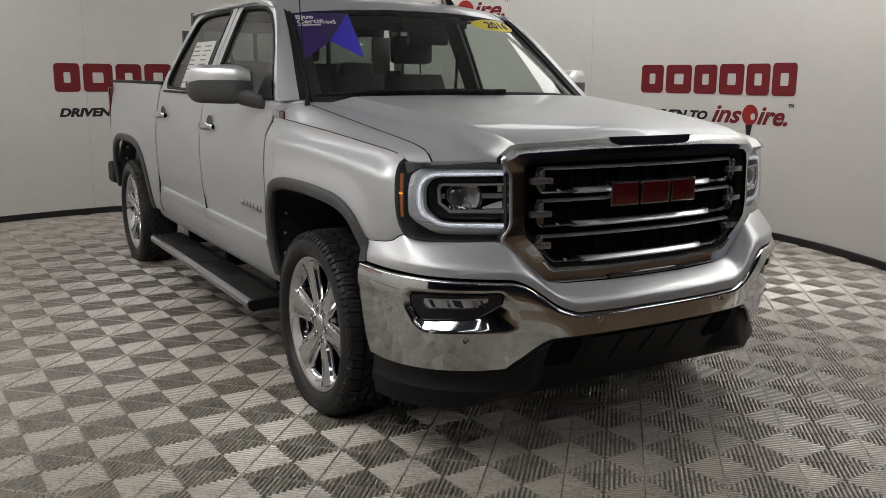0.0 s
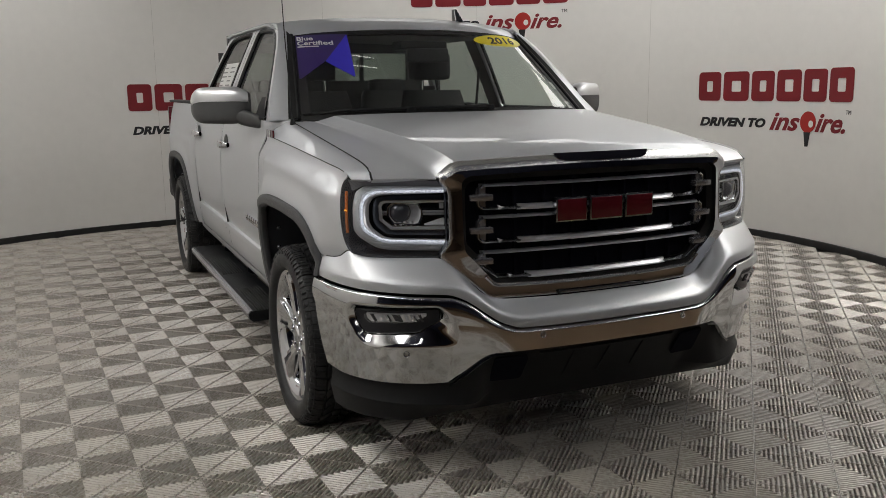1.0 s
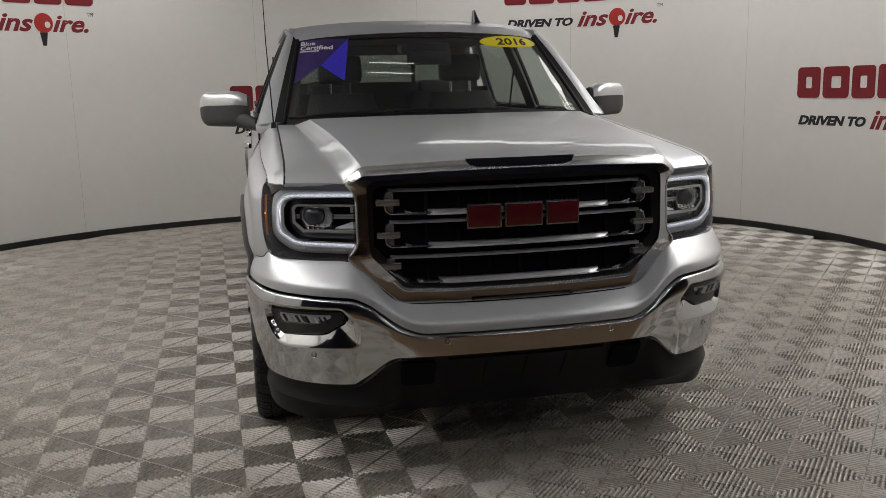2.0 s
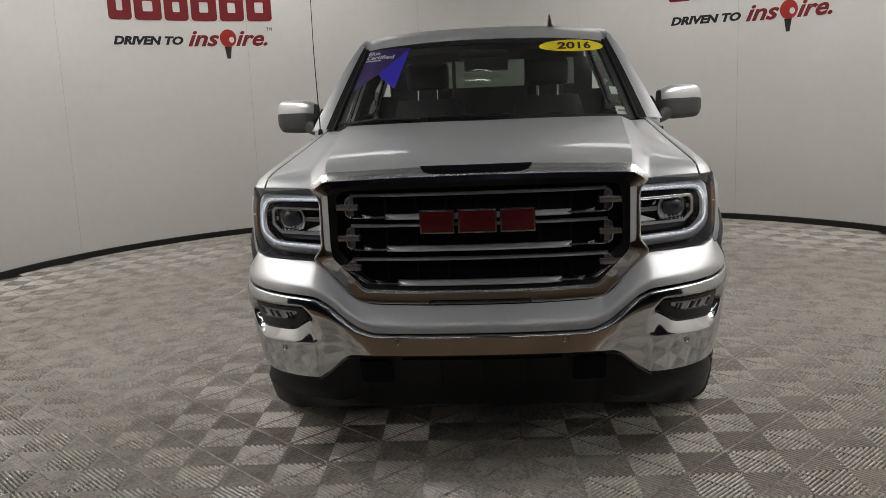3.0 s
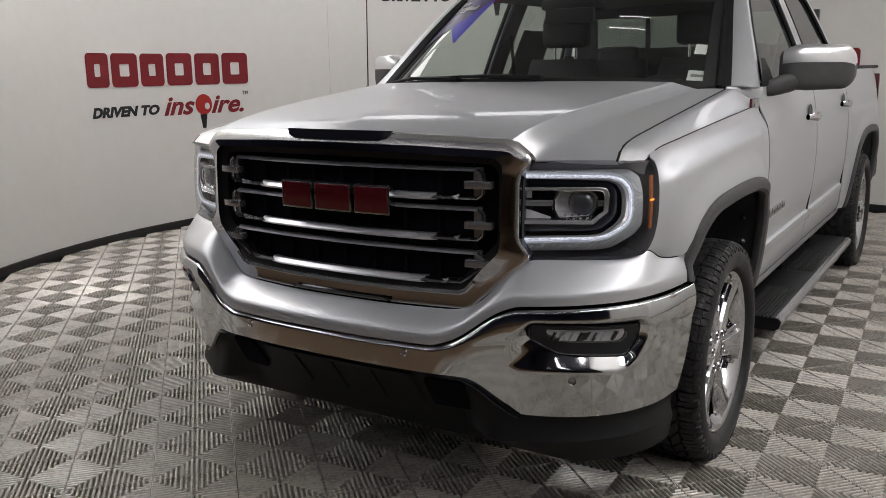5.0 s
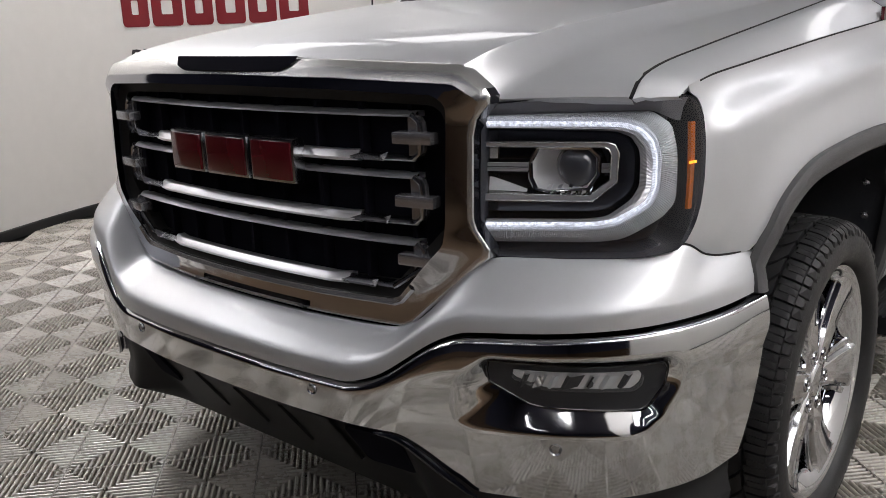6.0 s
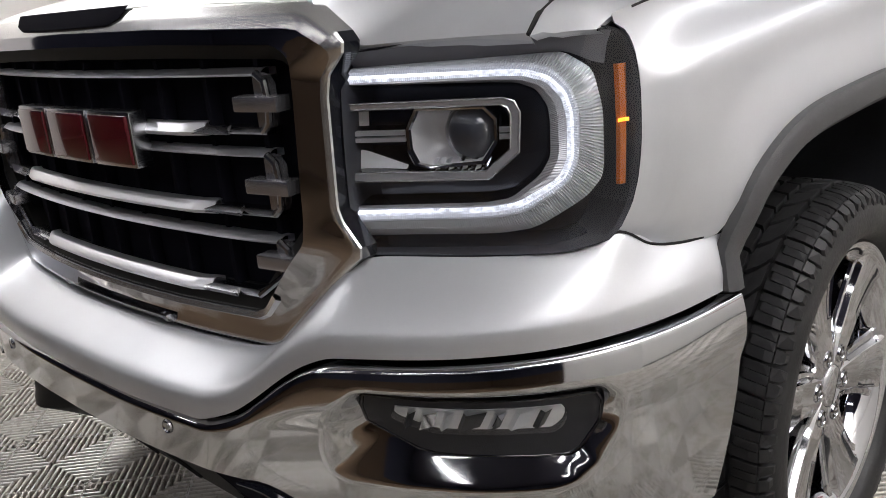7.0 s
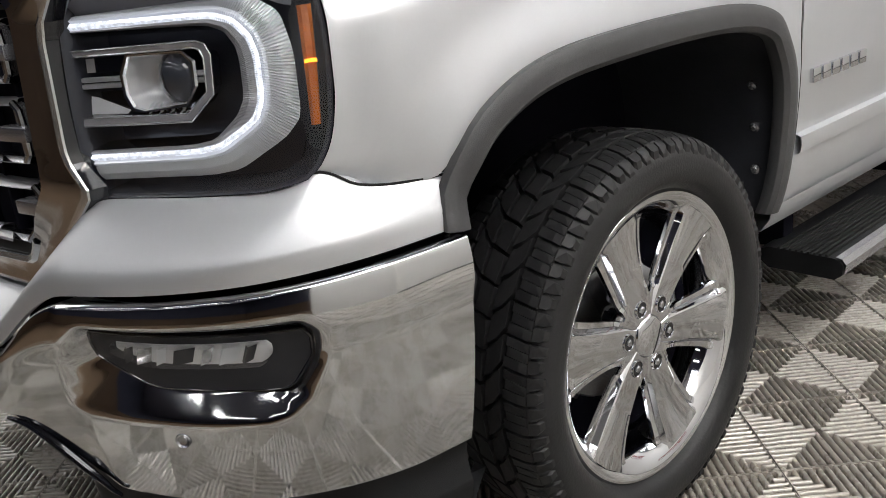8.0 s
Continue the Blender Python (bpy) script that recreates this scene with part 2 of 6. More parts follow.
def ring_shape(bm, outer, inner, z1=0.003):
    """A flat raised ring between two outlines of the same count."""
    n = len(outer)
    a = [bm.verts.new((x, y, 0)) for x, y in outer]
    b = [bm.verts.new((x, y, z1)) for x, y in outer]
    c = [bm.verts.new((x, y, z1)) for x, y in inner]
    d = [bm.verts.new((x, y, 0)) for x, y in inner]
    for i in range(n):
        j = (i + 1) % n
        bm.faces.new((a[i], a[j], b[j], b[i]))
        bm.faces.new((b[i], b[j], c[j], c[i]))
        bm.faces.new((c[i], c[j], d[j], d[i]))


def text_bm(body, size, shear=0.0, extrude=0.0015, offset=0.0, width=None):
    cu = bpy.data.curves.new("text", "FONT")
    cu.body, cu.size, cu.shear, cu.extrude, cu.offset = body, size, shear, extrude, offset
    cu.resolution_u = 3
    ob = new("text", cu)
    bpy.context.view_layer.update()
    me = ob.to_mesh()
    bm = bmesh.new()
    bm.from_mesh(me)
    ob.to_mesh_clear()
    bpy.data.objects.remove(ob)
    if width:
        x0, x1 = min(v.co.x for v in bm.verts), max(v.co.x for v in bm.verts)
        for v in bm.verts:
            v.co.x = (v.co.x - x0) * width / (x1 - x0)
    return bm


def rounded(x0, y0, x1, y1, r, n=5, lean=0.0):
    out = []
    for cx, cy, a in ((x1 - r, y1 - r, 0), (x0 + r, y1 - r, 90), (x0 + r, y0 + r, 180), (x1 - r, y0 + r, 270)):
        for k in range(n + 1):
            t = radians(a + 90 * k / n)
            x, y = cx + r * math.cos(t), cy + r * math.sin(t)
            out.append((x + lean * y, y))
    return out


def wall_logo(th, z):
    """z: foot of the large row of blocks."""
    root = tagged(placed("wall_sign", wall_at(th, z)), "dark red and black vinyl dealer sign on the white wall", "wall sign", "signs on the wall")
    inv = Matrix.Translation(-root.location)

    def put(name, bm, mat, label=""):
        bent(bm, th, z)
        bmesh.ops.transform(bm, matrix=inv, verts=bm.verts)
        part(name, bm, mat, root, label, sm=0)
    # the name as six plain blocks with slots
    x = -0.875
    for w, h in ((0.27, 0.270), (0.31, 0.27), (0.28, 0.27), (0.30, 0.275), (0.29, 0.275), (0.30, 0.28)):
        bm = bmesh.new()
        ring_shape(bm, rounded(x, 0, x + w - 0.03, h, 0.035), rounded(x + 0.088, 0.085, x + w - 0.118, h - 0.085, 0.012))
        put("block", bm, red_vinyl)
        x += w
    bm = text_bm("DRIVEN TO", 0.108, shear=0.25, offset=0.0055, width=0.727)
    bmesh.ops.translate(bm, verts=bm.verts, vec=(-0.85, -0.235, 0))
    put("lettering", bm, black_vinyl, "black slanted words DRIVEN TO")
    bm = text_bm("ins", 0.225, shear=0.35, offset=0.006, width=0.335)
    bmesh.ops.translate(bm, verts=bm.verts, vec=(-0.075, -0.25, 0))
    put("lettering", bm, red_vinyl, "dark red slanted word inspire with a paddle")
    bm = text_bm("ire.", 0.225, shear=0.35, offset=0.006, width=0.345)
    bmesh.ops.translate(bm, verts=bm.verts, vec=(0.435, -0.25, 0))
    put("lettering", bm, red_vinyl)
    bm = bmesh.new()
    slab(bm, [(0.355 + 0.088 * math.cos(a), -0.175 + 0.092 * math.sin(a)) for a in [2 * math.pi * k / 28 for k in range(28)]])
    put("paddle", bm, red_paddle, "red table tennis paddle")
    bm = bmesh.new()
    slab(bm, [(0.312, -0.262), (0.332, -0.385), (0.366, -0.385), (0.386, -0.262)], 0, 0.003)
    put("handle", bm, black_vinyl)
    bm = bmesh.new()
    slab(bm, [(0.390 + 0.026 * math.cos(a), -0.19 + 0.03 * math.sin(a)) for a in [2 * math.pi * k / 18 for k in range(18)]], 0.003, 0.005)
    put("ball", bm, wall_paint, "white ball on the paddle")
    bm = text_bm("TM", 0.05, width=0.06)
    bmesh.ops.translate(bm, verts=bm.verts, vec=(0.775, -0.10, 0))
    put("lettering", bm, black_vinyl)


for th, z in ((-84.8, 1.315), (-43.0, 2.40), (-1.7, 1.27), (39.8, 2.40), (82.1, 1.315)):
    wall_logo(radians(th), z)

# ---- pickup: materials ----
silver = material("silver_paint", (0.672, 0.690, 0.722), 0.43, metal=0.6, coat=0.35, vary=0.015, scale=30, coat_rough=0.05)
chrome = material("chrome", (0.70, 0.71, 0.74), 0.06, metal=1.0, rough_vary=0.02, scale=8)
mirror_silver = material("mirror_silver", (0.76, 0.77, 0.79), 0.32, metal=0.7)
bright_satin = material("bright_satin", (0.74, 0.74, 0.74), 0.24, metal=0.85)
dark_chrome = material("dark_chrome", (0.56, 0.57, 0.61), 0.06, metal=1.0)
clip_metal = material("clip_metal", (0.46, 0.46, 0.49), 0.24, metal=0.75)
blade_silver = material("blade_silver", (0.80, 0.80, 0.83), 0.34, metal=0.9)
bumper_chrome = material("bumper_chrome", (0.66, 0.67, 0.69), 0.075, metal=1.0, rough_vary=0.02, scale=6)
satin_chrome = material("satin_chrome", (0.45, 0.46, 0.48), 0.22, metal=1.0)
black_gloss = material("black_gloss", (0.007, 0.008, 0.012), 0.08, coat=0.5)
black_plastic = material("black_plastic", (0.011, 0.0115, 0.013), 0.50, spec=0.30, vary=0.1, scale=30, bump=0.1, bump_scale=500)
bezel_navy = material("bezel_navy", (0.018, 0.019, 0.024), 0.38, vary=0.1, scale=25, bump=0.1, bump_scale=500)
grey_plastic = material("grey_plastic", (0.072, 0.072, 0.075), 0.5, vary=0.12, scale=25, bump=0.15, bump_scale=600)
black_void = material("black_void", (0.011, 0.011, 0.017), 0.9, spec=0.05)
tyre_rubber = material("tyre_rubber", (0.024, 0.024, 0.025), 0.45, spec=0.35, vary=0.25, scale=14, bump=0.1, bump_scale=200, rough_vary=0.12)
liner_black = material("liner_black", (0.038, 0.040, 0.048), 0.5, vary=0.15, scale=20, bump=0.1, bump_scale=120)
gap_black = material("gap_black", (0.006, 0.006, 0.006), 0.7)
cloth_dark = material("cloth_dark", (0.040, 0.040, 0.043), 0.7, vary=0.15, scale=20, bump=0.2, bump_scale=200)
trim_grey = material("trim_grey", (0.10, 0.10, 0.10), 0.7, vary=0.1, scale=8)
headliner = material("headliner", (0.18, 0.175, 0.16), 0.9, vary=0.05, scale=8)
red_enamel = material("red_enamel", (0.115, 0.009, 0.016), 0.15, coat=1.0, vary=0.08, scale=30)
amber = material("amber_reflector", (0.42, 0.10, 0.008), 0.25, coat=0.6, bump=0.3, bump_scale=300)
amber_lit = material("amber_lit", (1.0, 0.33, 0.02), 0.3, emit=1.5)
led_white = material("led_white", (0.80, 0.83, 0.90), 0.2, emit=0.38, metal=0.3)


def speckle(m, low, high, scale):
    """Emission that varies in small spots."""
    n, l = m.node_tree.nodes, m.node_tree.links
    co, tex, ramp = n.new("ShaderNodeTexCoord"), n.new("ShaderNodeTexNoise"), n.new("ShaderNodeMapRange")
    tex.inputs["Scale"].default_value, tex.inputs["Detail"].default_value = scale, 2
    ramp.inputs["From Min"].default_value, ramp.inputs["From Max"].default_value = 0.35, 0.65
    ramp.inputs["To Min"].default_value, ramp.inputs["To Max"].default_value = low, high
    l.new(co.outputs["Object"], tex.inputs["Vector"])
    l.new(tex.outputs["Fac"], ramp.inputs["Value"])
    l.new(ramp.outputs[0], n["Principled BSDF"].inputs["Emission Strength"])


speckle(led_white, 0.22, 0.72, 140)
clear_ribs = material("clear_ribs", (0.76, 0.78, 0.81), 0.28, metal=0.35)
guide_lit = material("guide_lit", (0.70, 0.72, 0.77), 0.28, metal=0.35, emit=0.12)
# housing black with the cover glass's reflected veil mixed into the colour
lamp_dark = material("lamp_dark", (0.045, 0.047, 0.058), 0.25, coat=0.4)
lamp_silver = material("lamp_silver", (0.52, 0.52, 0.55), 0.30, metal=0.45)
lamp_grey = material("lamp_grey", (0.20, 0.20, 0.23), 0.35)
fog_back = material("fog_back", (0.80, 0.80, 0.82), 0.30, metal=0.5)
reflector = material("reflector", (0.88, 0.88, 0.90), 0.35, metal=0.25)
yellow_sticker = material("yellow_sticker", (0.86, 0.72, 0.02), 0.4)
navy_sticker = material("navy_sticker", (0.035, 0.018, 0.12), 0.35)
blue_sticker = material("blue_sticker", (0.04, 0.03, 0.55), 0.35)
white_paper = material("white_paper", (0.82, 0.82, 0.80), 0.6)
grey_print = material("grey_print", (0.25, 0.25, 0.25), 0.6)
brake_steel = material("brake_steel", (0.30, 0.29, 0.28), 0.35, metal=1.0, vary=0.2, scale=20)


def pane_material(name, tint, rough=0.0, gloss=0.055):
    """Thin glass: light passes straight, with a glossy reflection on the surface."""
    m = bpy.data.materials.new(name)
    m.use_nodes = True
    n, l = m.node_tree.nodes, m.node_tree.links
    n.remove(n["Principled BSDF"])
    tr, gl, mix, lw = n.new("ShaderNodeBsdfTransparent"), n.new("ShaderNodeBsdfGlossy"), n.new("ShaderNodeMixShader"), n.new("ShaderNodeLayerWeight")
    tr.inputs["Color"].default_value = (*tint, 1)
    gl.inputs["Roughness"].default_value = rough
    lw.inputs["Blend"].default_value = 0.5
    power, gain = n.new("ShaderNodeMath"), n.new("ShaderNodeMath")
    power.operation, power.inputs[1].default_value = "POWER", 5.0
    gain.operation, gain.inputs[1].default_value, gain.inputs[2].default_value = "MULTIPLY_ADD", 0.93, gloss
    l.new(lw.outputs["Facing"], power.inputs[0])
    l.new(power.outputs[0], gain.inputs[0])
    l.new(gain.outputs[0], mix.inputs[0])
    l.new(tr.outputs[0], mix.inputs[1])
    l.new(gl.outputs[0], mix.inputs[2])
    l.new(mix.outputs[0], n["Material Output"].inputs["Surface"])
    return m


glass_front = pane_material("glass_front", (0.84, 0.89, 0.86), gloss=0.095)
glass_door = pane_material("glass_door", (0.80, 0.86, 0.82), gloss=0.03)
glass_side = pane_material("glass_side", (0.48, 0.52, 0.49))
glass_clear = pane_material("glass_clear", (0.95, 0.96, 0.97), gloss=0.055)

truck = tagged(new("pickup_truck"), "silver four-door pickup truck with chrome grille on tiled floor", "pickup truck")


def sm01(a, b, x):
    u = min(1, max(0, (x - a) / (b - a)))
    return u * u * (3 - 2 * u)


def on_side(rows, s):
    return [[(s * p[0], p[1], p[2]) for p in r] for r in rows]


def sheet(name, rows, mat, parent=None, label="", s=1, flip=False, sm=35, thick=0.0):
    """A panel through rows of points, mirrored for s = -1; thick adds a folded inner skin along the normals."""
    bm = grid(on_side(rows, s), flip=flip ^ (s < 0))
    if thick:
        bm.normal_update()
        solid(bm, thick)
    return part(name, bm, mat, parent or truck, label, sm)


def solid(bm, t):
    r = bmesh.ops.solidify(bm, geom=bm.faces[:], thickness=t)
    return r


# ---- pickup: body lines ----
SIDE = [(0.30, 0.86), (0.42, 0.905), (0.48, 0.945), (0.55, 0.965), (0.70, 0.985), (0.85, 0.998), (1.00, 1.003), (1.10, 0.998), (1.20, 0.985), (1.28, 0.970), (1.34, 0.955), (1.42, 0.925)]
NOSE = [(0.36, 0.052), (0.42, 0.036), (0.50, 0.020), (0.60, 0.010), (0.80, 0.004), (1.00, 0.0), (5.3, 0.0), (5.6, 0.012), (5.80, 0.05)]
FRONT_ARCH = [(0.526, 0.770), (0.529, 0.793), (0.538, 0.822), (0.560, 0.866), (0.603, 0.918), (0.668, 0.957), (0.758, 0.986), (0.89, 1.001), (1.13, 1.008), (1.36, 1.000), (1.495, 0.967), (1.585, 0.905), (1.628, 0.825), (1.645, 0.72), (1.65, 0.60), (1.64, 0.49)]
REAR_ARCH = [(4.12, 0.49), (4.13, 0.60), (4.16, 0.72), (4.23, 0.85), (4.34, 0.93), (4.50, 0.975), (4.76, 0.99), (5.02, 0.98), (5.18, 0.945), (5.30, 0.86), (5.36, 0.74), (5.39, 0.62), (5.40, 0.52)]


def rounded_line(pts, n=4):
    """The same line with its corners eased (Catmull-Rom)."""
    out = []
    for i in range(len(pts) - 1):
        a, b, c, d = pts[max(0, i - 1)], pts[i], pts[i + 1], pts[min(len(pts) - 1, i + 2)]
        for k in range(n):
            t = k / n
            out.append(tuple(0.5 * (2 * b[j] + (c[j] - a[j]) * t + (2 * a[j] - 5 * b[j] + 4 * c[j] - d[j]) * t * t + (3 * b[j] - a[j] - 3 * c[j] + d[j]) * t ** 3) for j in (0, 1)))
    return out + [pts[-1]]


FRONT_LINE, REAR_LINE = rounded_line(FRONT_ARCH), rounded_line(REAR_ARCH)


def arch_gap(y, z, arch):
    best = 9.0
    for (a, b), (c, d) in zip(arch, arch[1:]):
        ux, uz = c - a, d - b
        t = min(1, max(0, ((y - a) * ux + (z - b) * uz) / (ux * ux + uz * uz)))
        best = min(best, math.hypot(y - a - t * ux, z - b - t * uz))
    return best


def side_x(y, z):
    x = curve_at(SIDE, z) - curve_at(NOSE, y)
    if y < 1.9:
        box_y = sm01(0.425, 0.49, y) * (1 - sm01(1.49, 1.60, y))
        top = 1.150 + 0.025 * (y - 0.55) - 0.05 * (1 - sm01(0.44, 0.56, y))
        x += 0.017 * box_y * (1 - sm01(top - 0.02, top + 0.03, z))
        x += 0.018 * (1 - sm01(0.0, 0.11, arch_gap(y, z, FRONT_ARCH))) * sm01(0.5, 0.58, y)
    if y > 3.9:
        box_y = sm01(4.02, 4.14, y) * (1 - sm01(5.45, 5.56, y))
        x += 0.012 * box_y * (1 - sm01(1.10, 1.15, z))
        x += 0.018 * (1 - sm01(0.0, 0.11, arch_gap(y, z, REAR_ARCH)))
    return x


# curves of the nose, by v from the front to the cowl: x, y, z
H_MID = [(0.0, 0.0, 0.130, 1.238), (0.1, 0.0, 0.22, 1.266), (0.3, 0.0, 0.46, 1.300), (0.6, 0.0, 0.83, 1.333), (1.0, 0.0, 1.30, 1.366)]
H_RIDGE = [(0.0, 0.592, 0.182, 1.222), (0.1, 0.605, 0.26, 1.247), (0.3, 0.625, 0.48, 1.283), (0.6, 0.655, 0.85, 1.322), (1.0, 0.70, 1.31, 1.362)]
H_FLANK = [(0.0, 0.650, 0.205, 1.158), (0.1, 0.675, 0.285, 1.198), (0.3, 0.695, 0.50, 1.243), (0.6, 0.72, 0.87, 1.285), (1.0, 0.765, 1.42, 1.332)]
H_CUT = [(0.0, 0.874, 0.296, 1.160), (0.06, 0.870, 0.335, 1.190), (0.15, 0.866, 0.43, 1.211), (0.3, 0.862, 0.58, 1.228), (0.6, 0.858, 0.95, 1.268), (1.0, 0.855, 1.52, 1.330)]
F_TOP = [(0.0, 0.900, 0.322, 1.160), (0.06, 0.899, 0.365, 1.188), (0.15, 0.894, 0.45, 1.208), (0.3, 0.892, 0.60, 1.228), (0.6, 0.890, 0.96, 1.268), (1.0, 0.885, 1.54, 1.327)]
F_SEAM = [(0.0, 0.933, 0.364, 1.158), (0.06, 0.936, 0.405, 1.173), (0.15, 0.937, 0.48, 1.186), (0.3, 0.943, 0.62, 1.198), (0.6, 0.950, 0.98, 1.224), (1.0, 0.945, 1.70, 1.262)]


def hood():
    for s in (1, -1):
        rows = []
        for j in range(33):
            v = (j / 32) ** 1.4
            a, b, c, d = (Vector(curve_at(k, v)) for k in (H_MID, H_RIDGE, H_FLANK, H_CUT))
            r = []
            for i in range(12):
                u = i / 12
                p = a.lerp(b, u)
                p.z += 0.012 * u * (1 - u)
                r.append(p)
            r += [b.lerp(a, 0.03), b + Vector((0.004, 0, -0.001)), b.lerp(c, 0.12)]
            r += [b.lerp(c, u) for u in (0.3, 0.5, 0.7, 0.88)]
            r += [c + Vector((0.004, 0, 0.001)), c.lerp(d, 0.06)]
            for i in range(1, 7):
                u = 0.06 + 0.94 * i / 6
                p = c.lerp(d, u)
                p.z += 0.006 * u * (1 - u)
                r.append(p)
            r.append(d + Vector((0.001, 0, -0.012 if j > 2 else -0.003)))
            rows.append(r)
        # fold the front lip under
        rows = [[p + Vector((0, 0.012, -0.014)) for p in rows[0]]] + rows
        rows.append([p + Vector((0, 0.01, -0.015)) for p in rows[-1]])
        sheet("hood", rows, silver, label="silver hood with a raised centre", s=s)
    for s in (1, -1):
        part("hood_gap", tube([(s * p[0], p[1], p[2] - 0.002) for p in (curve_at(H_CUT, k / 24) for k in range(25))], 0.0035, 5), gap_black, truck)


LAMP_END = [(0.856, 0.285), (0.866, 0.296), (0.874, 0.312), (0.884, 0.332), (0.902, 0.349), (0.928, 0.362), (0.96, 0.3695), (1.0, 0.3735), (1.08, 0.3735), (1.12, 0.3685), (1.15, 0.356), (1.164, 0.334)]


def fender(s):
    top = [curve_at(F_SEAM, k / 40) for k in range(41)]
    ztop = [(p[1], p[2]) for p in top]
    xtop = [(p[1], p[0]) for p in top]
    # lower boundary, column by column
    cols = [(0.40, 0.889), (0.406, 0.881), (0.414, 0.871), (0.424, 0.863), (0.442, 0.856), (0.462, 0.852), (0.49, 0.849), (0.52, 0.847), (0.548, 0.846)]
    cols += [c for c in polyline([(y, z - 0.016 * (1 - sm01(0.62, 0.80, y)), 0) for y, z in FRONT_LINE[12:]], 46)]
    cols = [(c[0], c[1]) for c in cols] + [(1.655, 0.488), (1.675, 0.488), (1.694, 0.488)]
    rows = []
    n = 30
    for y0, zl in cols:
        r = []
        zt = curve_at(ztop, y0)
        for j in range(n + 1):
            u = j / n
            z = zt + (zl - zt) * u
            # the front edge follows the round outer end of the lamp
            edge = lamp_at(curve_at(LAMP_END, z) + 0.003, z, 0.002)
            w = min(1, max(0, (y0 - 0.40) / 0.22))
            y = edge.y + (0.62 - edge.y) * w if w < 1 else y0
            if y0 > 1.5:
                y += 0.012 * sm01(1.5, 1.69, y0) * math.sin(math.pi * min(1, max(0, (z - 0.5) / 0.7))) * 0.5
            xs = side_x(y, z)
            xs += (edge.x - side_x(edge.y, z)) * (1 - w) ** 2
            k = sm01(0.0, 0.10, zt - z) if w > 0 else 1
            x = curve_at(xtop, y) * (1 - k) + xs * k
            r.append((x, y, z))
        rows.append(r)
    # panel edge folded in
    rows.insert(0, [(p[0] - 0.012, p[1] + 0.016, p[2]) for p in rows[0]])
    rear_edge = [Vector(p) for p in rows[-1]]
    rows.append([(p[0] - 0.025, p[1] + 0.002, p[2]) for p in rows[-1]])
    f = sheet("fender", rows, silver, s=s, flip=True)
    rows = []
    for k in range(41):
        a, b, c = (Vector(curve_at(q, k / 40)) for q in (H_CUT, F_TOP, F_SEAM))
        a = a + Vector((0.005, 0.002, 0))
        rows.append([a + Vector((0, 0, -0.012)), a, a.lerp(b, 0.5) + Vector((0, 0, 0.003)), b, b.lerp(c, 0.12) + Vector((0.002, 0, 0.001)),
                     b.lerp(c, 0.5) + Vector((0.002, 0, 0.002)), c + Vector((0, 0, 0.002)), c + Vector((-0.002, 0, -0.006))])
    rows[0][0] = rows[0][1] + Vector((-0.001, 0.001, -0.001))
    rows[0][-1] = rows[0][-2] + Vector((0.001, 0.001, -0.001))
    rows[0] = [p + Vector((0.001, -0.007, -0.003)) for p in rows[0]]
    rows.insert(0, [p + Vector((0, 0.016, -0.007)) for p in rows[0]])
    sheet("fender_crown", rows, silver, f, s=s)
    bm = bmesh.new()
    add_tube(bm, [(s * (p[0] + 0.000), p[1], p[2] - 0.001) for p in (curve_at(F_SEAM, 0.10 + 0.9 * k / 30) for k in range(31))], 0.0022, 5)
    add_tube(bm, [(s * (p[0] - 0.004), p[1] + 0.004, p[2]) for p in rear_edge[::2]], 0.0040, 5)
    add_tube(bm, [(s * p[0], p[1], p[2]) for p in (rows[k][-1] for k in range(1, 11))], 0.0016, 5)
    part("panel_gap", bm, gap_black, f)
    return f


FLARE_FOOT = [(0.75, 1.022), (0.772, 1.021), (0.81, 1.012), (0.846, 1.000)]


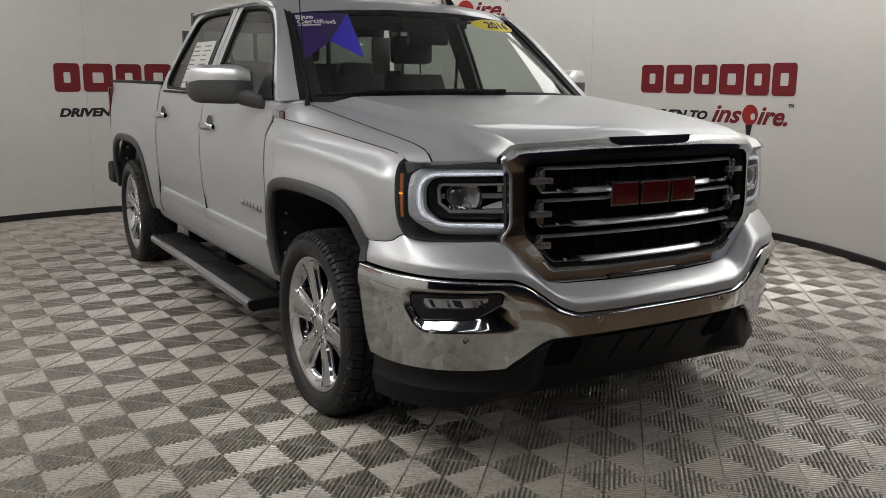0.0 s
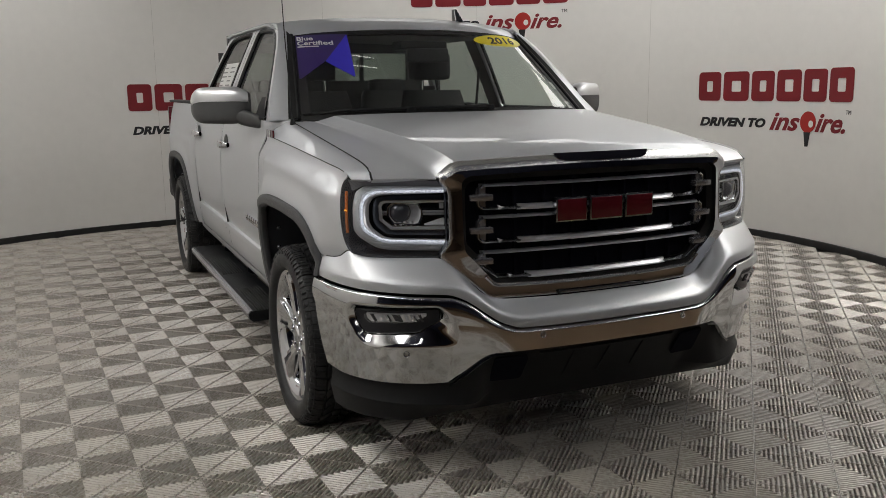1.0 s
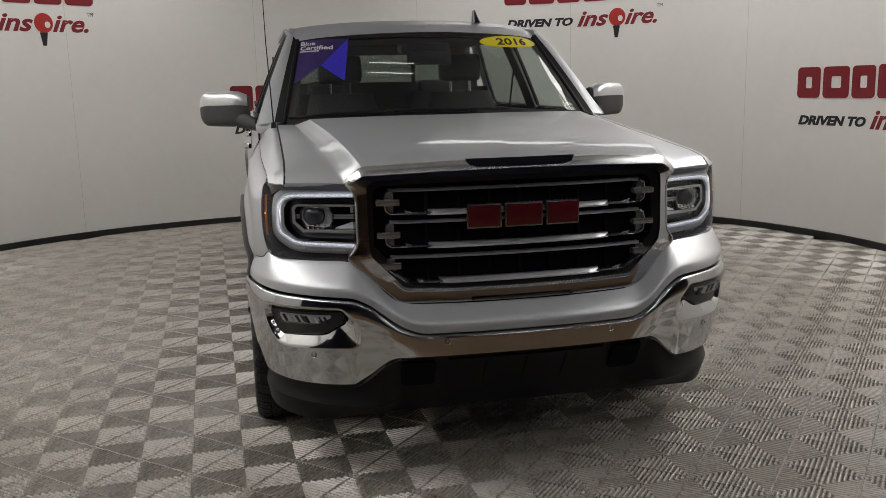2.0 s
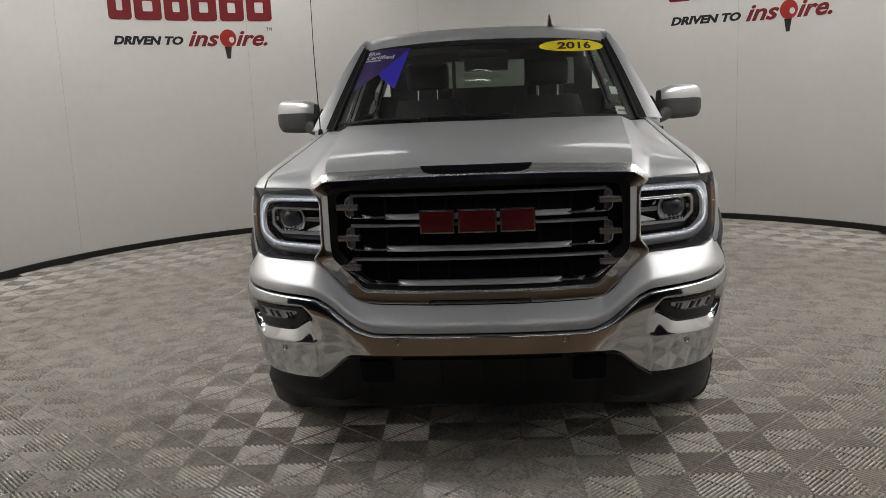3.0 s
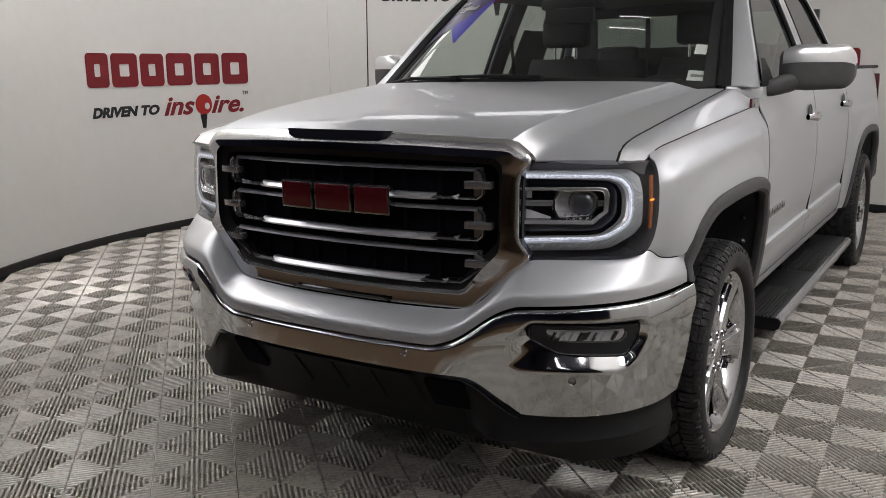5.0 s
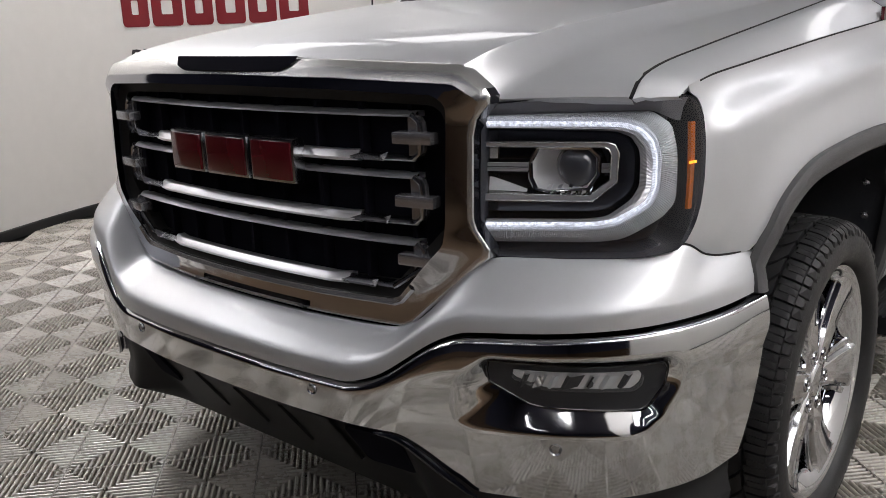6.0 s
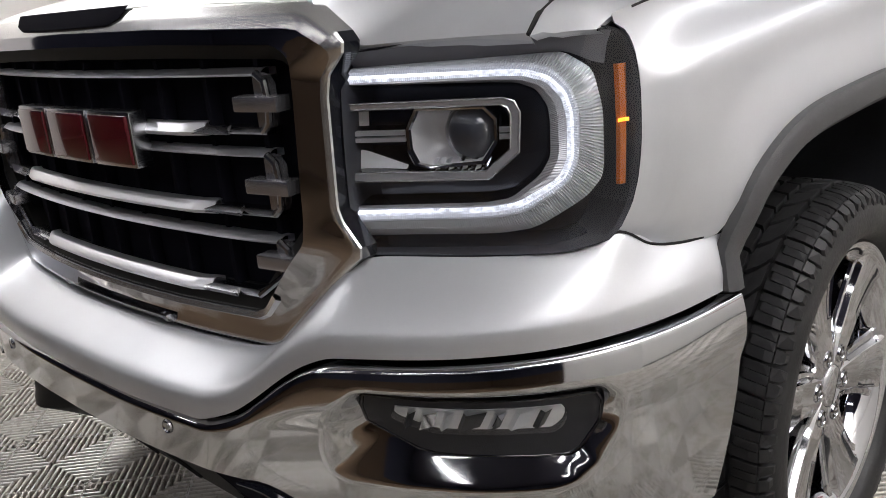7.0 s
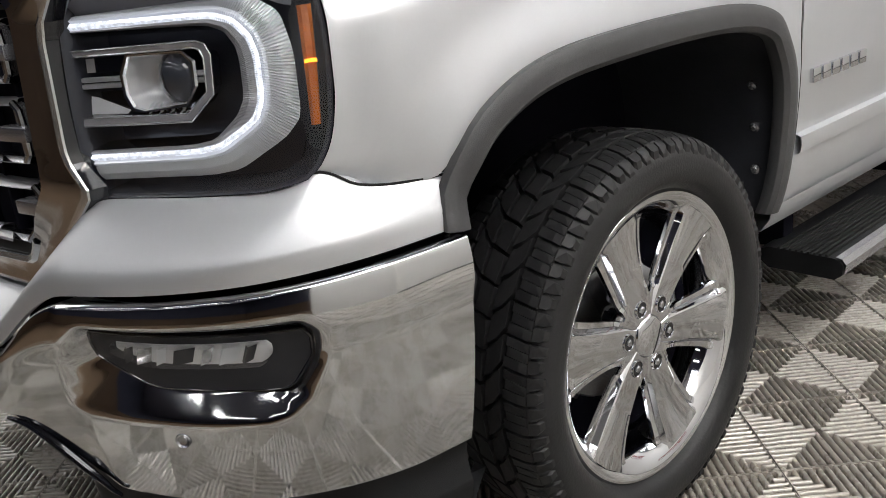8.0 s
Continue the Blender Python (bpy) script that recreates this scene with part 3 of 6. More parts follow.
def flare(s, arch, name="wheel_arch_flare"):
    """Dark moulding along an arch, and the liner inside it."""
    pts = [Vector((0, y, z)) for y, z in arch]
    line = [Vector(p) for p in polyline(pts, 60)]
    mid_y = sum(p.y for p in line) / len(line)
    mid = Vector((0, mid_y, 0.55))
    rows = []
    for i, p in enumerate(line):
        d = (line[min(i + 1, 60)] - line[max(i - 1, 0)]).normalized()
        inw = Vector((0, d.z, -d.y))
        if inw.dot(mid - p) < 0:
            inw = -inw
        r = []
        for w, o in ((-0.004, -0.004), (-0.003, 0.012), (0.004, 0.017), (0.020, 0.019), (0.040, 0.016), (0.050, 0.006), (0.052, -0.010), (0.046, -0.022)):
            q = p + inw * w
            x = side_x(p.y, p.z)
            if p.y < 0.6:
                # the foot lies on the painted panel above the bumper
                x = max(x, curve_at(FLARE_FOOT, p.z))
            r.append((x + o, q.y, q.z))
        rows.append(r)
    up = rows[0][0][1] < rows[-1][0][1]
    f = sheet(name, rows, grey_plastic, label="dark grey plastic wheel arch trim", s=s, flip=up)
    rows = []
    for i, p in enumerate(line):
        d = (p - mid)
        q = mid + d * 0.955
        rows.append([(x, q.y, q.z) for x in (0.985, 0.915, 0.75, 0.56)])
    sheet("arch_liner", rows, liner_black, f, "black plastic wheel arch liner", s=s, flip=up)
    for k in (48, 52, 56):
        q = mid + (line[k] - mid) * 0.945
        inward = (mid - line[k]).normalized()
        m4 = Matrix.Translation((s * 0.93, q.y, q.z)) @ inward.to_track_quat("X", "Z").to_matrix().to_4x4()
        part("liner_bolt", lathe([(0.0, 0.008), (0.006, 0.008), (0.008, 0.005), (0.012, 0.003), (0.012, -0.004)], 14, m4), clip_metal, f)
    # near-black sheet closing the arch, the shade in the well put into its colour
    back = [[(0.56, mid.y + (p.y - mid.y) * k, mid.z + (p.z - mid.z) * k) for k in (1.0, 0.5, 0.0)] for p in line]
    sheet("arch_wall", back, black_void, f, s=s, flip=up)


# nose curves by s from the centre line round to the wheel: s, x, y, z
T_TOP = [(0.0, 0.0, 0.080, 0.697), (0.15, 0.15, 0.083, 0.697), (0.40, 0.40, 0.108, 0.700), (0.46, 0.470, 0.122, 0.708), (0.62, 0.648, 0.178, 0.862), (0.66, 0.675, 0.192, 0.866),
         (0.80, 0.812, 0.258, 0.867), (0.90, 0.893, 0.314, 0.869), (0.94, 0.925, 0.346, 0.876), (0.97, 0.944, 0.373, 0.888),
         (0.985, 0.951, 0.387, 0.884), (1.02, 0.966, 0.420, 0.862), (1.06, 0.977, 0.455, 0.853), (1.10, 0.987, 0.49, 0.849), (1.20, 1.004, 0.566, 0.846)]
T_RIDGE = [(0.0, 0.0, -0.012, 0.648), (0.15, 0.15, -0.010, 0.648), (0.40, 0.40, 0.010, 0.650), (0.46, 0.465, 0.026, 0.666), (0.62, 0.622, 0.082, 0.770), (0.66, 0.665, 0.096, 0.783),
           (0.80, 0.805, 0.165, 0.788), (0.92, 0.922, 0.256, 0.793), (1.02, 0.983, 0.360, 0.800), (1.10, 1.008, 0.45, 0.806), (1.20, 1.019, 0.562, 0.810)]
T_FOOT = [(0.0, 0.0, -0.020, 0.612), (0.15, 0.15, -0.018, 0.612), (0.40, 0.40, 0.002, 0.613), (0.46, 0.465, 0.018, 0.630), (0.62, 0.622, 0.072, 0.732), (0.66, 0.665, 0.086, 0.746),
          (0.80, 0.808, 0.155, 0.752), (0.92, 0.920, 0.252, 0.757), (1.02, 0.982, 0.355, 0.763), (1.10, 1.012, 0.445, 0.768), (1.20, 1.029, 0.558, 0.772)]
C_TOP = [(0.0, 0.0, -0.010, 0.603), (0.15, 0.15, -0.008, 0.603), (0.40, 0.40, 0.012, 0.604), (0.46, 0.465, 0.022, 0.620), (0.62, 0.622, 0.062, 0.718), (0.66, 0.668, 0.076, 0.732),
         (0.80, 0.812, 0.146, 0.738), (0.92, 0.926, 0.244, 0.743), (1.02, 0.990, 0.348, 0.748), (1.10, 1.020, 0.445, 0.752), (1.20, 1.038, 0.556, 0.757)]
C_FOOT = [(0.0, 0.0, -0.010, 0.525), (0.15, 0.15, -0.008, 0.525), (0.40, 0.40, 0.012, 0.524), (0.50, 0.50, 0.040, 0.520), (0.62, 0.620, 0.100, 0.430), (0.66, 0.66, 0.115, 0.406),
          (0.80, 0.790, 0.190, 0.396), (0.92, 0.890, 0.285, 0.393), (1.02, 0.945, 0.375, 0.393), (1.10, 0.975, 0.46, 0.394), (1.20, 0.992, 0.560, 0.398)]
S_ALL = [1.2 * k / 96 for k in range(97)]


def plan_normal(curve, s):
    a, b = Vector(curve_at(curve, max(0, s - 0.01))), Vector(curve_at(curve, min(1.2, s + 0.01)))
    d = (b - a)
    return Vector((d.y, -d.x, 0)).normalized()


def fascia(s):
    rows = []
    for q in S_ALL:
        t, r, f = (Vector(curve_at(k, q)) for k in (T_TOP, T_RIDGE, T_FOOT))
        n = plan_normal(T_RIDGE, q)
        row = [t + Vector((0, 0.03, -0.01)), t, t.lerp(r, 0.04) + Vector((0, 0, 0.002))]
        for u in (0.2, 0.4, 0.6, 0.8, 0.92):
            p = t.lerp(r, u)
            p.z += 0.010 * u * (1.3 - u)
            row.append(p)
        row += [r + n * 0.001, r.lerp(f, 0.15) + n * 0.003, r.lerp(f, 0.5) + n * 0.003, f, f - n * 0.012]
        rows.append(row)
    rows.append([p + Vector((-0.03, 0.0, 0)) for p in rows[-1]])
    f = sheet("bumper_fascia", rows, silver, label="silver painted panel between grille and bumper", s=s, flip=True)
    pts = [Vector(curve_at(T_TOP, 0.965 + 0.225 * k / 24)) + plan_normal(T_RIDGE, 0.965 + 0.225 * k / 24) * 0.0005 for k in range(25)]
    part("panel_gap", tube([(s * p.x, p.y, p.z + 0.001) for p in pts], 0.0022, 5), gap_black, f)
    return f


POCKET = [(0.696, 0.704), (0.663, 0.681), (0.643, 0.654), (0.633, 0.601), (0.635, 0.566), (0.662, 0.554), (0.784, 0.551), (0.850, 0.546), (0.916, 0.543), (0.944, 0.553), (0.968, 0.582), (0.992, 0.646), (0.993, 0.680), (0.974, 0.704)]
BEZEL = [(0.692, 0.692), (0.972, 0.681), (0.981, 0.665), (0.980, 0.634), (0.952, 0.592), (0.938, 0.586), (0.779, 0.600), (0.757, 0.606), (0.690, 0.648), (0.688, 0.673)]


def edge_gap(q, z, line):
    """Distance from an outline, negative inside it."""
    best, inside = 9.0, False
    for (a, b), (c, d) in zip(line, line[1:] + line[:1]):
        u = max(0.0, min(1.0, ((q - a) * (c - a) + (z - b) * (d - b)) / ((c - a) ** 2 + (d - b) ** 2)))
        best = min(best, math.hypot(q - a - u * (c - a), z - b - u * (d - b)))
        if (b > z) != (d > z) and q < a + (c - a) * (z - b) / (d - b):
            inside = not inside
    return -best if inside else best


def fog_dent(q, z):
    """Depth of the pocket round the fog lamp, 0 to 1, with sloping flat sides."""
    if not (0.62 < q < 1.0 and 0.53 < z < 0.71):
        return 0.0
    out = -edge_gap(q, z, POCKET)
    if out <= 0:
        return 0.0
    inn = edge_gap(q, z, BEZEL)
    return 1.0 if inn <= 0 else out / (out + inn)


def fog_soft(q, z):
    """The same pocket with eased edges."""
    if not (0.61 < q < 1.01 and 0.52 < z < 0.72):
        return 0.0
    return sum(fog_dent(q + a * 0.007, z + b * 0.006) * w for a, b, w in ((0, 0, 0.28), (1, 0, 0.12), (-1, 0, 0.12), (0, 1, 0.12), (0, -1, 0.12), (1, 1, 0.06), (-1, 1, 0.06), (1, -1, 0.06), (-1, -1, 0.06)))


S_BUMP = [0.6 * k / 40 for k in range(40)] + [0.6 + 0.42 * k / 140 for k in range(140)] + [1.02 + 0.18 * k / 18 for k in range(19)]


def bumper(s):
    rows = []
    for q in S_BUMP:
        a, b = Vector(curve_at(C_TOP, q)), Vector(curve_at(C_FOOT, q))
        n = plan_normal(C_TOP, q)
        row = [a - n * 0.045, a - n * 0.008 + Vector((0, 0, 0.004))]
        for k in range(91):
            u = k / 90
            p = a.lerp(b, u)
            tuck = a.lerp(b, u * u)
            p.x, p.y = tuck.x, tuck.y
            roll = 0.010 * (1 - (1 - min(1, u / 0.16)) ** 2) - 0.008 * sm01(0.16, 0.30, u) * sm01(0.5, 0.7, q)
            p += n * roll
            dent = fog_soft(q, p.z)
            p -= n * 0.036 * dent
            row.append(p)
        row += [b - n * 0.006 + Vector((0, 0, -0.004)), b - n * 0.03]
        rows.append(row)
    rows.append([p + Vector((-0.03, 0.006, 0)) for p in rows[-1]])
    return sheet("chrome_bumper", rows, bumper_chrome, label="chrome front bumper with parking sensors", s=s, flip=True, sm=50)


def bumper_point(q, z, d=0.0):
    a, b = Vector(curve_at(C_TOP, q)), Vector(curve_at(C_FOOT, q))
    n = plan_normal(C_TOP, q)
    u = (a.z - z) / (a.z - b.z)
    p = a.lerp(b, u)
    t = a.lerp(b, max(0, u) ** 2)
    p.x, p.y = t.x, t.y
    p += n * (0.010 - 0.008 * sm01(0.16, 0.30, u) * sm01(0.5, 0.7, q) - 0.036 * fog_dent(q, z) + d)
    return p, n


def outline_plate(bm, pts, at, depth_out, depth_in, s):
    """A plate with a rolled rim from a 2D outline, laid on a curved face by at(a, z, d)."""
    n = len(pts)
    ca, cz = sum(p[0] for p in pts) / n, sum(p[1] for p in pts) / n
    rings = []
    for k, d in ((1.0, depth_in), (1.0, depth_out * 0.7), (0.97, depth_out), (0.80, depth_out), (0.5, depth_out), (0.2, depth_out)):
        rings.append([at(ca + (a - ca) * k, cz + (z - cz) * k, d) for a, z in pts])
    rings = on_side(rings, s)
    vs = add_grid(bm, rings, close_u=True, flip=s < 0)
    c = at(ca, cz, depth_out)
    c = bm.verts.new((s * c[0], c[1], c[2]))
    for i in range(n):
        q = [vs[-1][i], vs[-1][(i + 1) % n], c]
        bm.faces.new(q if s > 0 else q[::-1])


def dense(pts, n=48):
    return [(p[0], p[1]) for p in polyline([(a, z, 0) for a, z in list(pts) + [pts[0]]], n)][:-1]


def fog_lamp(s, parent):
    def at(q, z, d=0.0):
        p, n = bumper_point(q, z, 0.0)
        return p + n * d
    edge = dense(BEZEL, 80)
    bm = bmesh.new()
    outline_plate(bm, edge, at, 0.012, -0.01, s)
    root = part("fog_lamp_bezel", bm, bezel_navy, truck, "black plastic fog lamp surround", sm=40)
    bm = bmesh.new()
    rings = on_side([[at(a, z, d) for a, z in edge] for d in (0.010, 0.020)], s)
    add_tube(bm, [Vector(p) for p in rings[0]] + [Vector(rings[0][0])], 0.0025, 6)
    part("bezel_rim", bm, black_gloss, root)
    lens = dense([(0.733, 0.679), (0.930, 0.672), (0.935, 0.664), (0.935, 0.649), (0.922, 0.635), (0.782, 0.643), (0.769, 0.648), (0.730, 0.667)], 48)
    bm = bmesh.new()
    outline_plate(bm, lens, at, 0.014, 0.0, s)
    part("lens_back", bm, fog_back, root, "bright fog lamp reflector", sm=60)
    # slanted reflector fins behind the lens, bright and dark in turn
    for k, (q0, wd) in enumerate(((0.748, 0.010), (0.766, 0.020), (0.794, 0.012), (0.816, 0.026), (0.850, 0.014), (0.872, 0.022), (0.900, 0.014))):
        zt = 0.674 - 0.03 * (q0 - 0.74)
        bm = bmesh.new()
        r = [[at(q0 - 0.006, zt - 0.028, 0.016), at(q0 - 0.002, zt - 0.028, 0.026), at(q0 + wd - 0.006, zt - 0.026, 0.016)], [at(q0 + 0.004, zt, 0.016), at(q0 + 0.008, zt, 0.026), at(q0 + wd + 0.004, zt, 0.016)]]
        add_grid(bm, on_side(r, s), flip=s < 0)
        part("reflector_fin", bm, (bezel_navy, chrome, clear_ribs)[k % 3], root)
    bm = bmesh.new()
    outline_plate(bm, lens, at, 0.030, 0.012, s)
    orient(bm, (0, 1.0, 0.65))
    g = part("lens", bm, glass_clear, root, "clear fog lamp lens")
    g.visible_shadow = False


def sensor(s, q, z, parent):
    p, n = bumper_point(q, z, 0.0)
    n = Vector((s * n.x, n.y, n.z))
    p.x *= s
    m = Matrix.Translation(p) @ n.to_track_quat("X", "Z").to_matrix().to_4x4()
    bm = bmesh.new()
    add_lathe(bm, [(0.0, 0.0015), (0.007, 0.002), (0.0085, 0.0), (0.0095, 0.001), (0.0115, 0.003), (0.0125, 0.0)], 24, m)
    part("parking_sensor", bm, satin_chrome, parent)


# lower lip of the air dam, by s: x, y, z
DAM_LIP = [(0.0, 0.0, 0.215, 0.243), (0.40, 0.40, 0.215, 0.243), (0.62, 0.61, 0.218, 0.240), (0.80, 0.772, 0.232, 0.234), (0.92, 0.868, 0.312, 0.231), (1.02, 0.921, 0.396, 0.228), (1.10, 0.951, 0.476, 0.227), (1.20, 0.968, 0.565, 0.227)]


def dam_at(x, z, d=0.0):
    """A point of the raked middle of the air dam, d proud of it."""
    a, b = Vector(curve_at(C_FOOT, abs(x))), Vector(curve_at(DAM_LIP, abs(x)))
    y0 = a.y + 0.030
    return Vector((x, y0 + (b.y - y0) * (0.512 - z) / (0.512 - b.z) - 0.8 * d, z - 0.6 * d))


def valance(s):
    rows = []
    for q in S_ALL:
        a, lip = Vector(curve_at(C_FOOT, q)), Vector(curve_at(DAM_LIP, q))
        n = plan_normal(C_FOOT, q)
        w = sm01(0.44, 0.62, q)
        ledge = (a + Vector((0, 0.030, -0.012))).lerp(a - n * 0.015 + Vector((0, 0, -0.012)), w)
        fold = ledge.lerp(lip, 0.72).lerp(Vector((a.x, a.y, 0.312)) - n * 0.007, w)
        row = [a - n * 0.008 + Vector((0, 0, 0.012)), a - n * 0.012, ledge]
        row += [ledge.lerp(fold, u) - n * 0.006 * w * math.sin(math.pi * u) for u in (0.25, 0.5, 0.75, 0.94)]
        row += [fold, fold.lerp(lip, 0.12), fold.lerp(lip, 0.5), fold.lerp(lip, 0.9), lip, lip + Vector((-0.02, 0.02, 0.004)), lip + Vector((-0.06, 0.10, 0.03))]
        rows.append(row)
    rows.append([p + Vector((-0.03, 0.0, 0)) for p in rows[-1]])
    v = sheet("lower_valance", rows, black_plastic, label="black plastic air dam under the bumper", s=s, flip=True)
    # glossy wing along the step of the chrome edge
    bm = bmesh.new()
    add_tube(bm, [(s * p[0], p[1] - 0.012, p[2] - 0.008) for p in (curve_at(C_FOOT, 0.47 + 0.19 * k / 12) for k in range(13))], lambda u: 0.003 + 0.005 * math.sin(math.pi * u), 8)
    part("wing_trim", bm, black_gloss, v)
    # flat black plate on the dam, its colour giving the dark of the tow opening
    bm = bmesh.new()
    slab(bm, rounded(0.355, 0.385, 0.485, 0.494, 0.014), 0.004, 0.012)
    for p in bm.verts:
        c = dam_at(p.co.x, p.co.y, p.co.z)
        p.co = Vector((s * c.x, c.y, c.z))
    bmesh.ops.recalc_face_normals(bm, faces=bm.faces[:])
    part("tow_opening_plate", bm, black_void, v, "black plate painted as the dark tow hook opening")
    if s > 0:
        rows = [[dam_at(x, z, d) for z, d in ((0.500, -0.004), (0.498, 0.008), (0.44, 0.006), (0.36, 0.008), (0.350, -0.004))] for x in [-0.31 + 0.62 * k / 24 for k in range(25)]]
        c = part("dam_panel", grid(rows, flip=True), black_plastic, v, "dark grey centre panel of the air dam")
        for x in (-0.16, 0.0, 0.16):
            bm = grid([[dam_at(x + dx, z, d) for dx, d in ((-0.006, 0.004), (-0.003, 0.013), (0.003, 0.013), (0.006, 0.004))] for z in (0.49, 0.43, 0.37)], flip=True)
            orient(bm, (0, 1.0, 0.6))
            part("dam_rib", bm, black_plastic, c)
    return v


def grille():
    """Octagonal chrome surround, black mesh, three double bars with end clips, emblem."""
    def face_y(x, z):
        return 0.088 + 0.155 * x * x + 0.05 * max(0, z - 0.95)
    # chains with the same corners; the outer one is waisted beside the headlights
    outer = [(0.0, 1.236), (0.30, 1.233), (0.585, 1.222), (0.608, 1.214), (0.650, 1.180), (0.660, 1.166), (0.658, 1.152), (0.633, 1.124), (0.627, 1.095), (0.628, 0.938), (0.634, 0.920), (0.660, 0.884), (0.658, 0.868), (0.485, 0.712), (0.46, 0.702), (0.25, 0.698), (0.0, 0.697)]
    crest = [(0.0, 1.200), (0.30, 1.197), (0.582, 1.187), (0.600, 1.184), (0.632, 1.164), (0.641, 1.155), (0.640, 1.146), (0.620, 1.121), (0.616, 1.094), (0.617, 0.940), (0.623, 0.920), (0.647, 0.888), (0.645, 0.875), (0.4825, 0.722), (0.459, 0.712), (0.25, 0.708), (0.0, 0.707)]
    inner = [(0.0, 1.180), (0.30, 1.177), (0.550, 1.169), (0.562, 1.165), (0.576, 1.156), (0.582, 1.148), (0.584, 1.140), (0.585, 1.120), (0.585, 1.094), (0.583, 0.940), (0.581, 0.920), (0.576, 0.892), (0.570, 0.882), (0.460, 0.768), (0.44, 0.760), (0.25, 0.755), (0.0, 0.754)]
    cuts = (10, 10, 3, 4, 2, 2, 3, 3, 10, 3, 3, 2, 12, 3, 8, 8)

    def chain(line):
        pts = [(*lerp(a, b, k / n),) for a, b, n in zip(line, line[1:], cuts) for k in range(n)]
        return pts + [line[-1]]
    corner = sum(cuts[:4])
    surround = None
    for s in (1, -1):
        lines = []
        for line, dy in ((outer, 0.038), (outer, 0.010), (crest, 0.0), (inner, -0.012), (inner, 0.05)):
            lines.append([(x, face_y(x, z) + dy + (0.006 - 0.016 * sm01(1.13, 1.185, z) if line is crest else 0.016 * (1 - sm01(0.758, 0.86, z)) if line is inner and dy < 0 else 0.0), z) for x, z in chain(line)])
        full = []
        for r in zip(*lines):
            a, b, c, d, e = (Vector(p) for p in r)
            full.append([a, b, b.lerp(c, 0.08) + Vector((0, -0.003, 0)), b.lerp(c, 0.5) + Vector((0, -0.004, 0)), b.lerp(c, 0.92) + Vector((0, -0.002, 0)), c.lerp(d, 0.08) + Vector((0, -0.001, 0)), c.lerp(d, 0.5), d, e])
        g = sheet("grille_surround", [r[4:] for r in full], dark_chrome, surround or truck, "chrome octagonal grille surround", s=s, sm=30)
        if surround is None:
            surround = g
        sheet("surround_lip", [r[:5] for r in full[:corner + 1]], bright_satin, surround, "bright satin upper lip", s=s, sm=30)
        sheet("surround_flank", [r[1:5] for r in full[corner:]], bright_satin, surround, s=s, sm=30)
        sill = [r for r in full if r[7].z < 0.80]
        sheet("surround_sill", [[r[7] + Vector((0, 0.012, 0.001)), r[7] + Vector((0, -0.003, -0.001)), r[7].lerp(r[5], 0.22) + Vector((0, -0.006, 0)), r[7].lerp(r[5], 0.34) + Vector((0, 0.001, 0))] for r in sill], bright_satin, surround, "bright strip along the foot of the grille", s=s, flip=True, sm=30)
        sheet("surround_side", [r[:2] for r in full[corner:]], black_gloss, surround, s=s, sm=30)
    # black backing of the grille
    bm = bmesh.new()
    rows = []
    for j in range(25):
        z = 0.74 + 0.45 * j / 24
        rows.append([(x, face_y(x, z) + 0.055, z) for x in [-0.60 + 1.2 * i / 24 for i in range(25)]])
    add_grid(bm, rows)
    part("grille_mesh", bm, black_void, surround, "black grille mesh")
    for k in range(9):
        x = -0.48 + 0.12 * k
        bm = box((x - 0.006, face_y(x, 1) + 0.03, 0.77), (x + 0.006, face_y(x, 1) + 0.052, 1.15), 0.002)
        part("grille_upright", bm, black_void, surround)
    # inner black ring
    for s in (1, -1):
        ring2 = [(0.0, 1.155), (0.30, 1.153), (0.525, 1.147), (0.542, 1.142), (0.556, 1.128), (0.560, 1.11), (0.560, 0.918), (0.548, 0.905), (0.445, 0.795), (0.43, 0.788), (0.25, 0.784), (0.0, 0.783)]
        lines = []
        for line, dy in ((inner, 0.012), (ring2, 0.022), (ring2, 0.052)):
            pts = polyline([(x, 0, z) for x, z in line], 80)
            lines.append([(p.x, face_y(p.x, p.z) + dy, p.z) for p in pts])
        sheet("grille_ring", [list(r) for r in zip(*lines)], gap_black, surround, s=s, sm=30)

    # bars: each a pair of blades joined at the ends by a curved piece
    def blade(z0, h, x0, x1, out, mat, name, taper=0.0):
        bm = bmesh.new()
        rows = []
        for i in range(49):
            x = x0 + (x1 - x0) * i / 48
            e = min(1, min(i, 48 - i) / 3)
            y = face_y(x, z0) + 0.012 - out * e
            hh = h * (1 - taper * (abs(x) / max(abs(x0), abs(x1))) ** 6)
            prof = [(0.03, 0.45), (0.013, 0.5), (0.009, 0.42), (-0.001, -0.15), (0.002, -0.4), (0.008, -0.5), (0.03, -0.42)]
            rows.append([(x, y + a, z0 + b * hh) for a, b in prof])
        add_grid(bm, rows, close_u=True, flip=True)
        return part(name, bm, mat, surround, sm=30)
    for zt, zb in ((1.130, 1.045), (1.011, 0.920), (0.878, 0.783)):
        wide = 0.50 if zb > 0.85 else 0.44
        b = blade(zt, 0.012, -0.50, 0.50, 0.004, blade_silver, "grille_bar")
        b["label"] = "slim chrome grille bar"
        # lower blade: broad bright middle with narrower ends
        b = blade(zb, 0.022, -0.36 if zb > 0.85 else -0.32, 0.36 if zb > 0.85 else 0.32, 0.010, blade_silver, "grille_bar")
        b["label"] = "broad chrome grille bar"
        blade(zb, 0.012, -wide, wide, 0.003, satin_chrome, "grille_bar")
